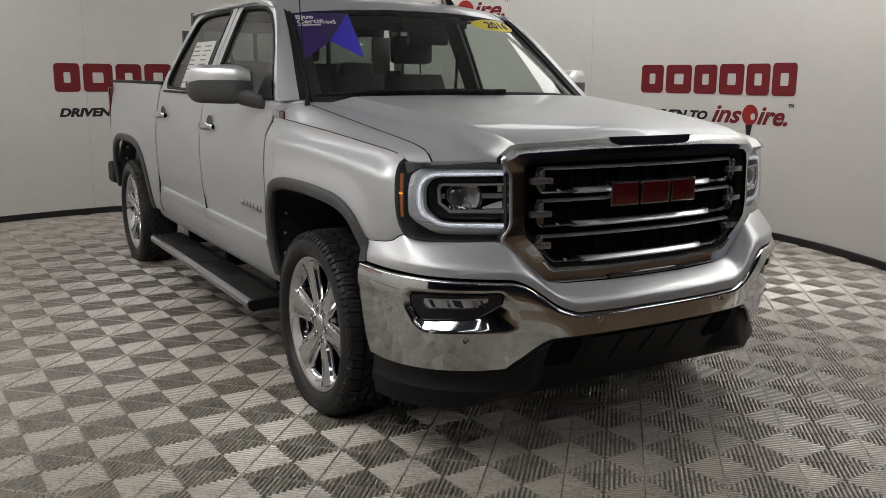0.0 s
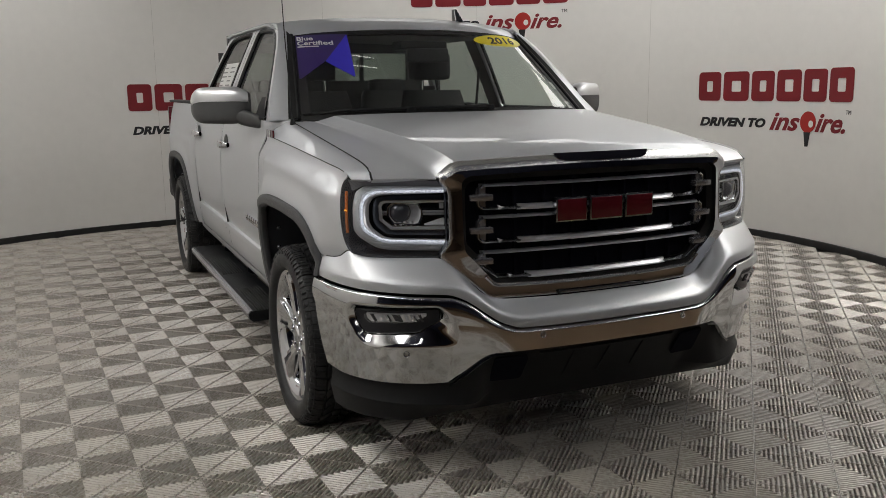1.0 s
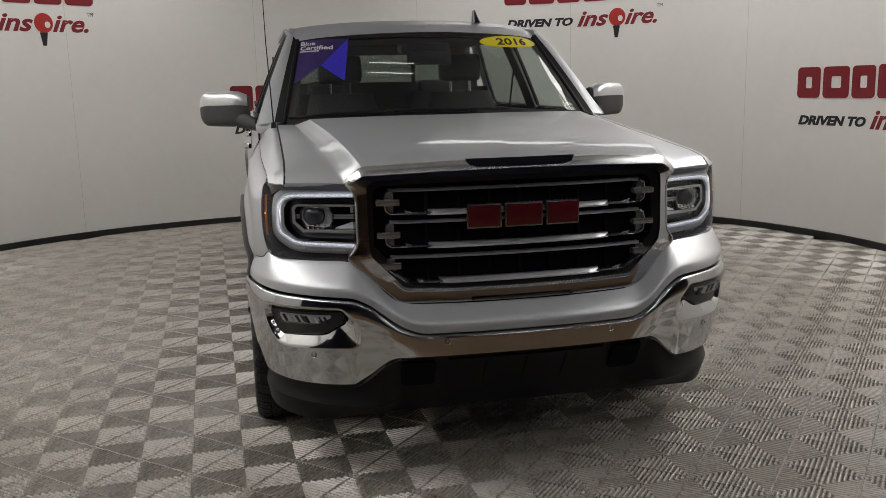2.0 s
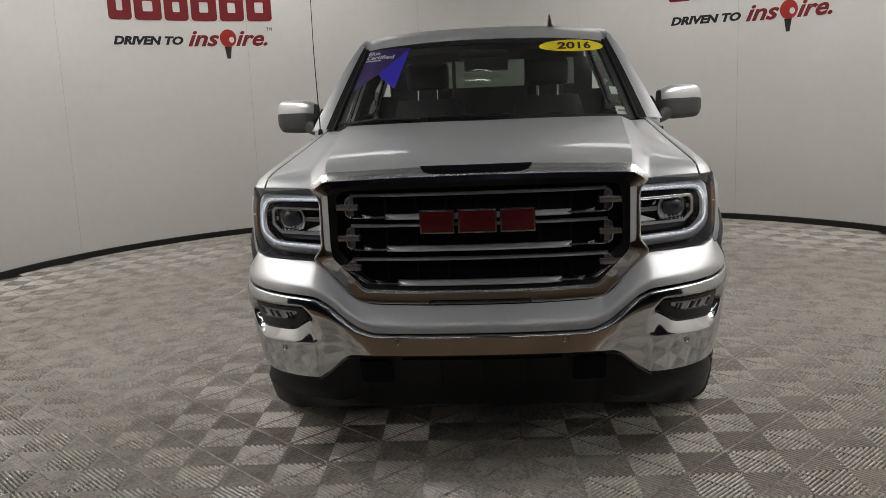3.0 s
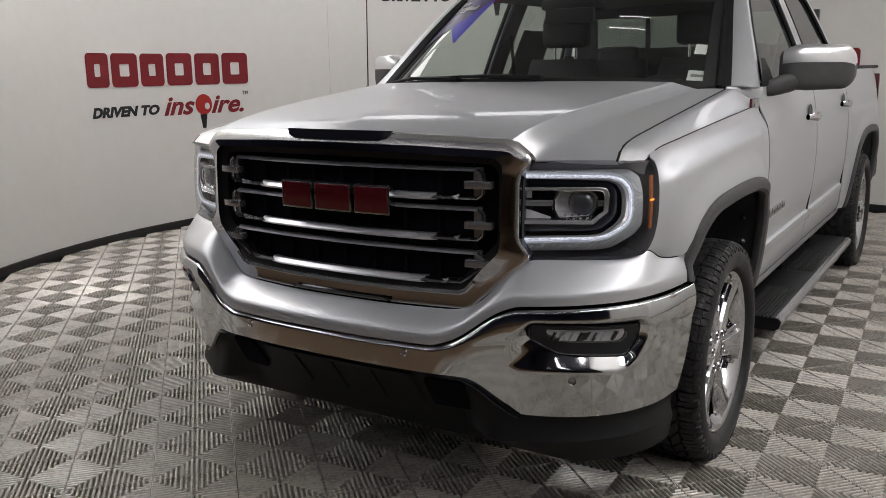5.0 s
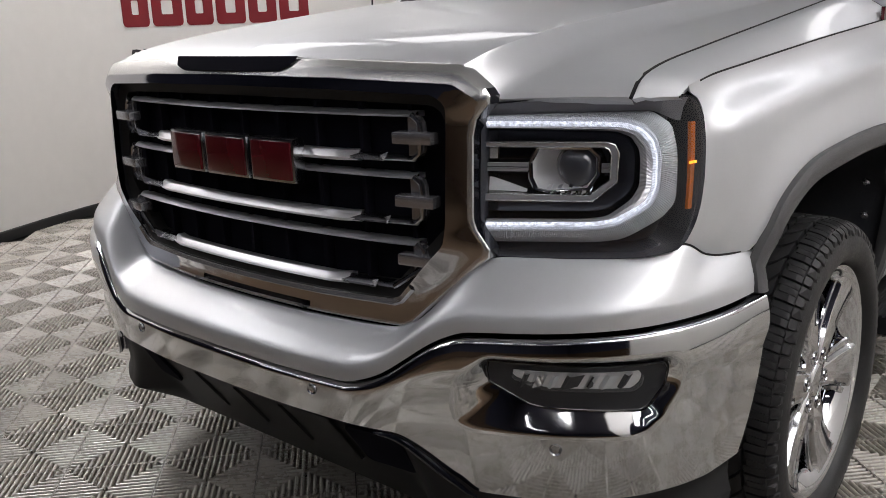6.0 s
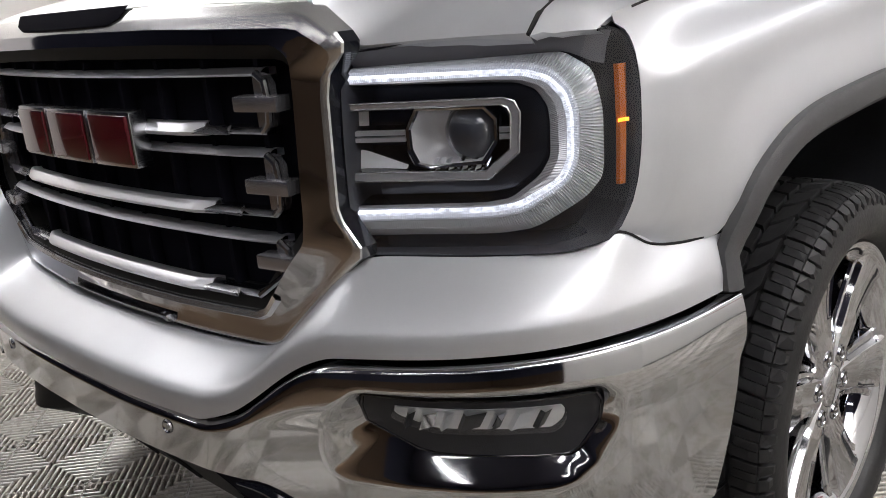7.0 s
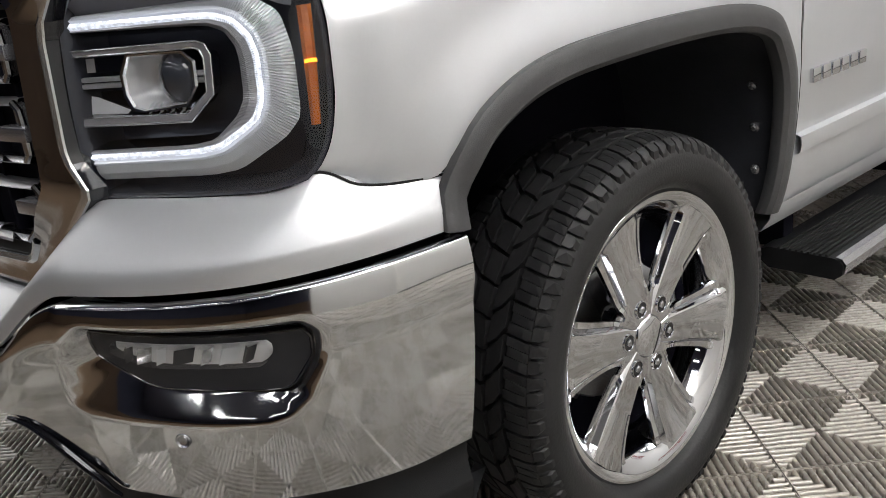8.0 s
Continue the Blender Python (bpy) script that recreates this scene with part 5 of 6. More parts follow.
def doors(s):
    f = door_skin("front_door", s, 1.704, 2.812, "silver front door with a chrome handle")
    r = door_skin("rear_door", s, 2.822, 3.915, "silver rear door with a chrome handle", 0.11)
    for d, frame_o, glass_o, y in ((f, FRONT_FRAME, FRONT_GLASS, 2.645), (r, REAR_FRAME, REAR_GLASS, 3.745)):
        ring_panel("window_frame", frame_o, glass_o, silver, d, s)
        # rubber seal inside the frame
        bm = bmesh.new()
        pts = polyline([(0, a, b) for a, b in glass_o + glass_o[:1]], 60)
        add_tube(bm, [(s * (cab_x(p.z) - 0.006), p.y, p.z) for p in pts], 0.012, 6)
        part("window_seal", bm, black_plastic, d)
        pane("window_glass", glass_o, d, s, glass_side if d is r else glass_door, label="tinted side window")
        handle(y, 1.166 if d is f else 1.184, s, d)
        # belt moulding
        y0, y1 = (1.66, 2.81) if d is f else (2.825, 3.80)
        bm = bmesh.new()
        add_tube(bm, [(s * (cab_x(1.343) + 0.004), y0 + (y1 - y0) * k / 10, 1.343) for k in range(11)], 0.009, 6)
        part("belt_moulding", bm, black_plastic, d)
        # body side moulding
        y0, y1 = (1.74, 2.80) if d is f else (2.83, 3.90)
        rows = []
        for k in range(17):
            yy = y0 + (y1 - y0) * k / 16
            z = 0.632 + 0.010 * (yy - 1.7)
            x = curve_at(SIDE, z) - 0.006
            rows.append([(x, yy, z + 0.026), (x + 0.016, yy, z + 0.020), (x + 0.018, yy, z), (x + 0.014, yy, z - 0.020), (x, yy, z - 0.026)])
        sheet("side_moulding", rows, silver, d, s=s, flip=True)
    # the nameplate as bright blocks
    bm = bmesh.new()
    rows = [(1.76 + 0.052 * k, 0.795 + 0.001 * k) for k in range(6)]
    for yy, z in rows:
        bm2 = box((0, 0, 0), (0.012, 0.040, 0.034), 0.003, Matrix.Translation((s * curve_at(SIDE, z) - (0 if s > 0 else 0.012), yy, z - 0.016)))
        part("name_block", bm2, chrome, f)
    bm.free()
    for k, (yy, w, mt) in enumerate(((1.545, 0.045, red_enamel), (1.60, 0.035, chrome), (1.638, 0.035, chrome))):
        x = 0.949
        bm = box((-0.004, 0, -0.018), (0.006, w, 0.018), 0.002, Matrix.Translation((s * x, yy, 1.272)))
        part("badge_block", bm, mt, truck)
    # gaps between the doors
    for yy, z0, z1, sl in ((2.817, 0.49, 1.84, 0.0), (3.918, 0.49, 1.34, 0.11)):
        bm = bmesh.new()
        pts = [(s * ((cab_x(z) if z > LEAN0 else curve_at(SIDE, z)) - 0.006), yy + sl * (1 - sm01(0.50, 0.85, z)), z) for z in [z0 + (z1 - z0) * k / 30 for k in range(31)]]
        add_tube(bm, pts, 0.006, 5)
        part("door_gap", bm, gap_black, f)
    # rocker below the doors
    rows = [[(0.955, y, 0.49), (0.950, y, 0.46), (0.925, y, 0.425), (0.86, y, 0.41), (0.80, y, 0.40)] for y in (1.66, 2.4, 3.2, 4.12)]
    sheet("rocker_panel", rows, silver, s=s, flip=True)


WS_B = [(0.0, 0.0, 1.300, 1.362), (0.5, 0.42, 1.350, 1.357), (0.8, 0.68, 1.43, 1.346), (1.0, 0.815, 1.55, 1.334)]
WS_T = [(0.0, 0.0, 1.965, 1.806), (0.5, 0.36, 1.995, 1.800), (0.8, 0.575, 2.045, 1.789), (1.0, 0.695, 2.105, 1.775)]


def ws_at(u, v, d=0.0):
    """A point of the windscreen: u across (-1 to 1), v from foot to top; d outwards."""
    a, b = Vector(curve_at(WS_B, abs(u))), Vector(curve_at(WS_T, abs(u)))
    p = a.lerp(b, v)
    bow = 0.03 * v * (1 - v) + d
    p += Vector((0, -0.62, 0.78)) * bow
    if u < 0:
        p.x = -p.x
    return p


def windscreen():
    us = [-1 + 2 * k / 36 for k in range(37)]
    vs = [k / 14 for k in range(15)]
    bm = grid([[ws_at(u * 0.985, 0.01 + 0.98 * v) for u in us] for v in vs])
    orient(bm, (0, 2.8, 1.2))
    g = part("windscreen", bm, glass_front, truck, "windscreen with stickers in its corners")
    g.visible_shadow = False
    # black border
    bm = bmesh.new()
    for strip in ([[ws_at(u, v, 0.001) for v in (0.0, 0.045)] for u in us], [[ws_at(u, v, 0.001) for v in (0.955, 1.0)] for u in us],
                  [[ws_at(u, v, 0.001) for u in (-1.0, -0.96, -0.925)] for v in vs], [[ws_at(u, v, 0.001) for u in (0.925, 0.96, 1.0)] for v in vs]):
        add_grid(bm, strip)
    part("glass_border", bm, gap_black, g, "black border of the windscreen")
    # stickers: behind the glass
    def patch(name, pts, mat, d, label="", parent=g):
        n = len(pts)
        line = [(q.x, q.y) for q in polyline([(u, v, 0) for u, v in pts + pts[:1]], 48)][:-1] if n < 20 else pts
        cu_, cv_ = sum(q[0] for q in line) / len(line), sum(q[1] for q in line) / len(line)
        bm = grid([[ws_at(cu_ + (u - cu_) * k, cv_ + (v - cv_) * k, d) for u, v in line] for k in (1.0, 0.75, 0.5, 0.25, 0.02)], close_u=True)
        orient(bm, (0, 2.8, 1.2))
        return part(name, bm, mat, parent, label, sm=0)
    patch("navy_sticker", [(-0.975, 0.985), (-0.578, 0.952), (-0.600, 0.90), (-0.775, 0.62), (-0.975, 0.43)], navy_sticker, 0.003, "dark navy dealer sticker")
    patch("blue_sticker", [(-0.775, 0.62), (-0.582, 0.955), (-0.615, 0.41)], blue_sticker, 0.004, "bright blue triangle on the sticker")
    for word, u0, u1, v0, v1 in (("Blue", -0.965, -0.835, 0.912, 0.962), ("Certified", -0.965, -0.695, 0.850, 0.902)):
        bm = text_bm(word, 0.09, extrude=0.0004, offset=0.0018)
        xa, xb, top = min(v.co.x for v in bm.verts), max(v.co.x for v in bm.verts), max(v.co.y for v in bm.verts)
        for v in bm.verts:
            u = u0 + (u1 - u0) * (v.co.x - xa) / (xb - xa)
            v.co = ws_at(u, v0 + (v1 - v0) * v.co.y / top - 0.12 * (u + 0.965), 0.006 + v.co.z)
        part("sticker_print", bm, white_paper, g, "white words on the sticker", sm=0)
    patch("print_bar", [(-0.965, 0.822), (-0.80, 0.802), (-0.80, 0.816), (-0.965, 0.836)], white_paper, 0.006)
    cu, cv, ru, rv = 0.705, 0.893, 0.275, 0.082
    patch("year_sticker", [(cu + ru * math.cos(a), cv + rv * math.sin(a) + 0.09 * ru * math.cos(a)) for a in [2 * math.pi * k / 40 for k in range(40)]], yellow_sticker, 0.004, "yellow oval sticker with a year in black")
    bm = text_bm("2016", 0.09, shear=0.15, extrude=0.0004, offset=0.0022)
    x0, x1 = min(v.co.x for v in bm.verts), max(v.co.x for v in bm.verts)
    for v in bm.verts:
        u = cu - 0.14 + 0.28 * (v.co.x - x0) / (x1 - x0)
        v.co = ws_at(u, cv - 0.046 + 0.092 * v.co.y / 0.065 + 0.09 * (u - cu), 0.006 + v.co.z)
    part("year_print", bm, black_vinyl, g, sm=0)
    patch("paper_label", [(0.842, 0.042), (0.975, 0.042), (0.975, 0.140), (0.846, 0.140)], white_paper, -0.004, "white paper label low on the glass")
    patch("print_bar", [(0.86, 0.082), (0.958, 0.082), (0.958, 0.104), (0.86, 0.104)], grey_print, -0.002)
    patch("service_label", [(0.858, 0.285), (0.92, 0.285), (0.932, 0.375), (0.862, 0.375)], white_paper, -0.003, "small white sticker on the glass")
    # wipers and cowl
    rows = [[(x, curve_at(WS_B, abs(x) / 0.83)[1] - 0.06 * (1 - 0.6 * (abs(x) / 0.83) ** 2) + dy, curve_at(WS_B, abs(x) / 0.83)[2] + dz) for dy, dz in ((-0.10, -0.035), (0.0, -0.030), (0.075, -0.006))] for x in [-0.82 + 1.64 * k / 30 for k in range(31)]]
    part("cowl", grid(rows, flip=True), black_plastic, truck, "black plastic cowl under the windscreen")
    for x0, x1 in ((-0.30, -0.80), (0.12, -0.42)):
        bm = bmesh.new()
        a, b = ws_at(x0 / 0.82, 0.02, 0.02), ws_at(x1 / 0.82, 0.035, 0.018)
        mid = ws_at((x0 + x1) / 1.64, 0.02, 0.03)
        pts = [a.lerp(mid, k / 6) for k in range(6)] + [mid.lerp(b, k / 6) for k in range(7)]
        add_tube(bm, pts, lambda u: 0.010 - 0.006 * u, 6)
        w = part("wiper", bm, black_plastic, truck, "black wiper arm")
        bm = bmesh.new()
        add_tube(bm, [ws_at(x / 0.82, 0.045, 0.008) for x in [x0 - 0.1 + (x1 - x0 + 0.1) * k / 10 for k in range(11)]], 0.005, 5)
        part("wiper_blade", bm, black_rubber, w)
        bm = bmesh.new()
        add_box(bm, (-0.02, -0.02, -0.012), (0.02, 0.03, 0.012), 0.006, Matrix.Translation(a))
        part("wiper_cap", bm, black_plastic, w)


def a_pillar(s):
    rows = []
    for k in range(21):
        v = k / 20
        a = ws_at(1.0, v)
        yb, zb = curve_at(raised([(0.0, 1.605, 1.332), (0.25, 1.72, 1.432), (0.5, 1.865, 1.567), (0.75, 2.02, 1.695), (0.9, 2.13, 1.763), (1.0, 2.22, 1.805)]), v)
        b = Vector((cab_x(zb) - 0.002, yb, zb))
        rows.append([a + Vector((0.006, 0.0, -0.004)), a + Vector((0.009, -0.006, 0.004)), a.lerp(b, 0.35) + Vector((0.012, -0.012, 0.008)), a.lerp(b, 0.7) + Vector((0.012, -0.010, 0.004)), b + Vector((0.003, 0, 0)), b + Vector((-0.02, 0.004, -0.004))])
    p = sheet("windscreen_pillar", rows, silver, s=s)
    bm = bmesh.new()
    add_tube(bm, [(s * (ws_at(1.0, k / 16).x + 0.004), ws_at(1.0, k / 16).y - 0.002, ws_at(1.0, k / 16).z + 0.003) for k in range(17)], 0.012, 8)
    part("pillar_seal", bm, black_plastic, p)
    strip = []
    for r in rows:
        strip.append([r[1] + Vector((-0.004, -0.004, 0.002)), r[1] + Vector((0.002, -0.003, 0.004)), r[1].lerp(r[2], 0.8) + Vector((0.0015, -0.002, 0.003)), r[1].lerp(r[2], 0.86) + Vector((-0.001, 0.0, -0.003))])
    sheet("pillar_moulding", strip, gap_black, p, "black edge moulding beside the windscreen", s=s)
    # corner at the foot of the pillar
    low = [Vector(curve_at(H_CUT, 1.0)), Vector(curve_at(F_TOP, 1.0)) + Vector((0, 0, 0.001)), Vector((0.917, 1.62, 1.298)), Vector(curve_at(F_SEAM, 1.0)) + Vector((-0.001, -0.004, 0.002))]
    top = [Vector((0.835, 1.53, 1.336)), Vector((0.875, 1.585, 1.342)), Vector((0.925, 1.645, 1.342)), Vector((0.958, 1.698, 1.338))]
    low, top = (polyline(q, 12) for q in (low, top))
    rows = [[a.lerp(b, k / 6) + Vector((0.010, -0.004, 0.004)) * math.sin(math.pi * k / 6) for k in range(7)] for a, b in zip(low, top)]
    sheet("pillar_foot", rows, silver, p, s=s)


def roof():
    rows = []
    for j in range(25):
        v = j / 24
        r = []
        for i in range(33):
            u = -1 + 2 * i / 32
            a = ws_at(u, 1.0)
            au = abs(u)
            x = u * curve_at([(0.0, 0.700), (0.08, 0.735), (0.2, 0.752), (0.9, 0.750), (1.0, 0.735)], v)
            yb = 3.80 - 0.03 * au ** 4
            y = a.y + (yb - a.y) * v
            ze = curve_at([(0.0, 1.777), (0.06, 1.822), (0.2, 1.862), (0.9, 1.868), (1.0, 1.848)], v)
            zc = curve_at([(0.0, 1.810), (0.10, 1.872), (0.25, 1.908), (0.5, 1.918), (0.75, 1.906), (0.92, 1.880), (1.0, 1.855)], v)
            z = ze + (zc - ze) * (1 - au ** 2.4)
            z -= 0.012 * max(0, au - 0.9) / 0.1
            r.append((x, y, z))
        rows.append(r)
    rows.append([(p[0] * 0.99, p[1] + 0.02, p[2] - 0.03) for p in rows[-1]])
    r = part("roof", grid(rows), silver, truck, "silver cab roof")
    # drip strips along both edges
    for s in (1, -1):
        bm = bmesh.new()
        add_tube(bm, [(s * (0.728 + 0.022 * sm01(0, 0.15, k / 24)), 2.17 + 1.56 * k / 24, 1.808 + 0.050 * sm01(0, 0.2, k / 24) - 0.006 * sm01(0.9, 1, k / 24)) for k in range(25)], 0.009, 8)
        part("drip_strip", bm, silver, r, "silver strip along the roof edge")
        # cab rail closing frame and roof
        rows = []
        for k in range(25):
            y = 2.16 + 1.58 * k / 24
            z = 1.808 + 0.054 * sm01(2.16, 2.5, y) - 0.014 * sm01(3.6, 3.74, y)
            rows.append([(0.74, y, z + 0.006), (0.758, y, z + 0.004), (cab_x(z) + 0.002, y, z - 0.004)])
        sheet("roof_rail", rows, silver, r, s=s, flip=True)
    # aerial fin
    rows = []
    for k in range(9):
        u = k / 8
        rows.append([(0.40 + w * 0.5 * (0.045 * (1 - 0.75 * u)), 2.300 + a * 0.5 * (0.15 * (1 - 0.55 * u)) + 0.055 * u, 1.882 + 0.078 * u) for w, a in
                     [(math.cos(t), math.sin(t)) for t in [2 * math.pi * i / 16 for i in range(16)]]])
    bm = grid(rows, close_u=True)
    bm.verts.ensure_lookup_table()
    bm.faces.new(bm.verts[-16:])
    part("roof_aerial", bm, black_gloss, r, "black shark-fin aerial")
    # back wall of the cab with its window
    bm = bmesh.new()
    for lo, hi in (((-0.90, 3.86, 0.6), (0.90, 3.90, 1.47)), ((-0.66, 3.83, 1.44), (0.66, 3.87, 1.545)), ((-0.735, 3.80, 1.75), (0.735, 3.86, 1.87)), ((-0.90, 3.83, 1.47), (-0.66, 3.87, 1.50)), ((0.66, 3.83, 1.47), (0.90, 3.87, 1.50)), ((-0.80, 3.83, 1.50), (-0.66, 3.87, 1.75)), ((0.66, 3.83, 1.50), (0.80, 3.87, 1.75)), ((-0.30, 3.84, 1.40), (-0.27, 3.86, 1.75)), ((0.27, 3.84, 1.40), (0.30, 3.86, 1.75))):
        add_box(bm, lo, hi)
    part("cab_back", bm, trim_grey, truck, "back wall of the cab", sm=0)
    g = part("rear_window", box((-0.66, 3.845, 1.545), (0.66, 3.850, 1.75)), glass_side, truck, "rear cab window", sm=0)
    g.visible_shadow = False


def bed(s):
    rows = []
    cols = [(3.935, 0.49), (3.96, 0.49), (4.06, 0.49), (4.11, 0.49)] + [(p.x, p.y) for p in polyline([(y, z, 0) for y, z in REAR_ARCH], 48)] + [(5.42, 0.50), (5.55, 0.52), (5.68, 0.54), (5.76, 0.56)]
    for y, zl in cols:
        r = []
        for j in range(27):
            z = 1.385 + (zl - 1.385) * j / 26
            yy = y + (0.11 * (1 - sm01(0.50, 0.85, z)) * (1 - sm01(3.935, 4.12, y)))
            r.append((side_x(yy, min(z, 1.34)) - max(0, z - 1.34) * 0.25, yy, z))
        rows.append(r)
    rows.insert(0, [(p[0] - 0.03, p[1], p[2]) for p in rows[0]])
    rows.append([(p[0] - 0.06, p[1] + 0.025, p[2]) for p in rows[-1]])
    b = sheet("bed_side", rows, silver, s=s, flip=True, label="silver cargo bed side")
    part("bed_rail", box((0.845 if s > 0 else -0.948, 3.93, 1.382), (0.948 if s > 0 else -0.845, 5.77, 1.404), 0.008), black_plastic, b, "black cap along the bed rail")
    part("bed_wall", box((0.84 if s > 0 else -0.86, 3.93, 0.75), (0.86 if s > 0 else -0.84, 5.74, 1.385)), silver, b, sm=0)
    part("tail_light", box((0.90 if s > 0 else -0.965, 5.755, 0.98), (0.965 if s > 0 else -0.90, 5.80, 1.34), 0.012), red_enamel, b, "red tail light")
    return b


def rear_end():
    t = part("tailgate", box((-0.86, 5.74, 0.74), (0.86, 5.80, 1.39), 0.012), silver, truck, "silver tailgate")
    part("tailgate_handle", box((-0.12, 5.80, 1.16), (0.12, 5.815, 1.24), 0.006), black_plastic, t)
    part("bed_floor", box((-0.84, 3.93, 0.72), (0.84, 5.74, 0.75)), black_plastic, truck)
    part("rear_bumper", box((-0.98, 5.70, 0.50), (0.98, 5.96, 0.68), 0.03), black_plastic, truck, "black rear step bumper")
    part("chassis", box((-0.55, 0.35, 0.30), (0.55, 5.60, 0.50), 0.02), black_void, truck, "black underbody")
    part("cab_floor", box((-0.90, 1.55, 0.48), (0.90, 3.86, 0.56)), cloth_dark, truck)
    part("engine_bay", box((-0.55, 0.30, 0.45), (0.55, 1.50, 1.10), 0.03), black_void, truck)
    for s in (1, -1):
        part("lamp_well", box((0.60 if s > 0 else -0.80, 0.38, 0.50), (0.80 if s > 0 else -0.60, 0.56, 1.12)), black_void, truck, sm=0)


# ---- pickup: wheels ----
tread_rubber = material("tread_rubber", (0.020, 0.020, 0.021), 0.50, spec=0.35, vary=0.25, scale=25)


def orient_mesh(ob):
    bm = bmesh.new()
    bm.from_mesh(ob.data)
    bmesh.ops.recalc_face_normals(bm, faces=bm.faces[:])
    bm.to_mesh(ob.data)
    bm.free()


def sit(ob):
    """Full size, pressed flat where the tyre stands on the floor."""
    for v in ob.data.vertices:
        r = math.hypot(v.co.y, v.co.z)
        f = 1 + 0.034 * sm01(0.32, 0.40, r)
        v.co.y, v.co.z = v.co.y * f, max(v.co.z * f, -0.3805)


def make_wheel():
    """A wheel with its outer face towards +x, hub at the origin."""
    w = new("wheel")
    w["label"] = "chrome six-spoke wheel with a black tyre"
    prof = [(0.262, -0.125), (0.285, -0.132), (0.335, -0.138), (0.372, -0.128), (0.386, -0.112), (0.388, -0.08), (0.389, 0.0), (0.388, 0.08), (0.384, 0.108), (0.376, 0.122), (0.366, 0.130),
            (0.356, 0.1345), (0.352, 0.1345), (0.349, 0.1355), (0.335, 0.1355), (0.322, 0.131), (0.314, 0.124), (0.309, 0.117), (0.306, 0.110), (0.303, 0.104), (0.292, 0.098), (0.274, 0.094)]
    tyre = part("tyre", lathe(prof, 144), tyre_rubber, w, "black tyre with a blocky tread", sm=40)
    orient_mesh(tyre)
    sit(tyre)
    # tread: wavy grooves round the tyre, slotted shoulders that break into small lugs
    bm = bmesh.new()

    def block(rings):
        """A block from outlines (angle, x, radius) listed from its foot up."""
        vs = [[bm.verts.new((x, r * math.cos(a), r * math.sin(a))) for a, x, r in ring] for ring in rings]
        n = len(vs[0])
        for lo, hi in zip(vs, vs[1:]):
            for i in range(n):
                bm.faces.new((lo[i], lo[(i + 1) % n], hi[(i + 1) % n], hi[i]))
        bm.faces.new(vs[-1])

    def plate(pts, base):
        ca_, cx_ = sum(p[0] for p in pts) / len(pts), sum(p[1] for p in pts) / len(pts)
        block([[(a, x, base) for a, x, r in pts], [(a, x, r - 0.0015) for a, x, r in pts], [(ca_ + (a - ca_) * 0.97, cx_ + (x - cx_) * 0.97, r) for a, x, r in pts]])
    count = 44
    step = 2 * math.pi / count
    for k in range(count):
        a = k * step
        for sgn in (1, -1):
            off = 0.45 * step * (sgn > 0)
            # shoulder rib: one slot a pitch and one fine sipe, its inner edge stepped
            for f0, f1, x0 in ((0.03, 0.30, 0.068), (0.315, 0.60, 0.072), (0.615, 0.93, 0.066)):
                b0, b1 = a + off + f0 * step, a + off + f1 * step
                plate([(b0, sgn * x0, 0.4005), (b1, sgn * x0, 0.4005), (b1 + 0.08 * sgn * step, sgn * 0.098, 0.3965), (b1 + 0.12 * sgn * step, sgn * 0.112, 0.3915), (b0 + 0.12 * sgn * step, sgn * 0.112, 0.3915), (b0 + 0.08 * sgn * step, sgn * 0.098, 0.3965)], 0.384)
            # small lugs over the edge, uneven
            for f0, f1, dr in ((0.05, 0.44, 0.0), (0.52, 0.92, 0.008)):
                b0, b1 = a + off + (f0 + 0.10 * sgn) * step, a + off + (f1 + 0.10 * sgn) * step
                plate([(b0, sgn * 0.1135, 0.3905), (b1, sgn * 0.1135, 0.3905), (b1, sgn * 0.1245, 0.3835), (b1 - 0.08 * step, sgn * (0.131 - dr * 0.3), 0.372 + dr), (b0 + 0.05 * step, sgn * (0.131 - dr * 0.3), 0.372 + dr), (b0, sgn * 0.1245, 0.3835)], 0.366)
            # middle row: long leaning blocks with a bent edge
            b0 = a + 0.06 * step
            plate([(b0, sgn * 0.027, 0.4015), (b0 + 0.84 * step, sgn * 0.023, 0.4015), (b0 + (0.84 - 0.25) * step, sgn * 0.044, 0.4012), (b0 + (0.84 - 0.62) * step, sgn * 0.0605, 0.401),
                   (b0 - 0.60 * step, sgn * 0.0595, 0.401), (b0 - 0.24 * step, sgn * 0.043, 0.4012)], 0.387)
        # centre rib in zigzag blocks
        plate([(a + 0.05 * step, -0.018, 0.402), (a + 0.55 * step, -0.015, 0.402), (a + 0.93 * step, -0.017, 0.402), (a + 1.10 * step, 0.016, 0.402), (a + 0.60 * step, 0.019, 0.402), (a + 0.22 * step, 0.015, 0.402)], 0.387)
    bmesh.ops.recalc_face_normals(bm, faces=bm.faces[:])
    sit(part("tread", bm, tread_rubber, w, "blocky tread of the tyre", sm=0))
    # rim and barrel
    bm = lathe([(0.268, -0.12), (0.258, -0.10), (0.245, -0.02), (0.242, 0.04), (0.252, 0.074), (0.265, 0.090), (0.278, 0.101), (0.288, 0.109), (0.299, 0.111), (0.304, 0.106), (0.300, 0.098), (0.288, 0.094)], 96)
    part("rim", bm, chrome, w, "chrome wheel rim", sm=50)
    bm = lathe([(0.0, 0.0), (0.165, 0.0), (0.168, -0.012), (0.168, -0.03)], 64)
    part("brake_disc", bm, brake_steel, w, "steel brake disc")
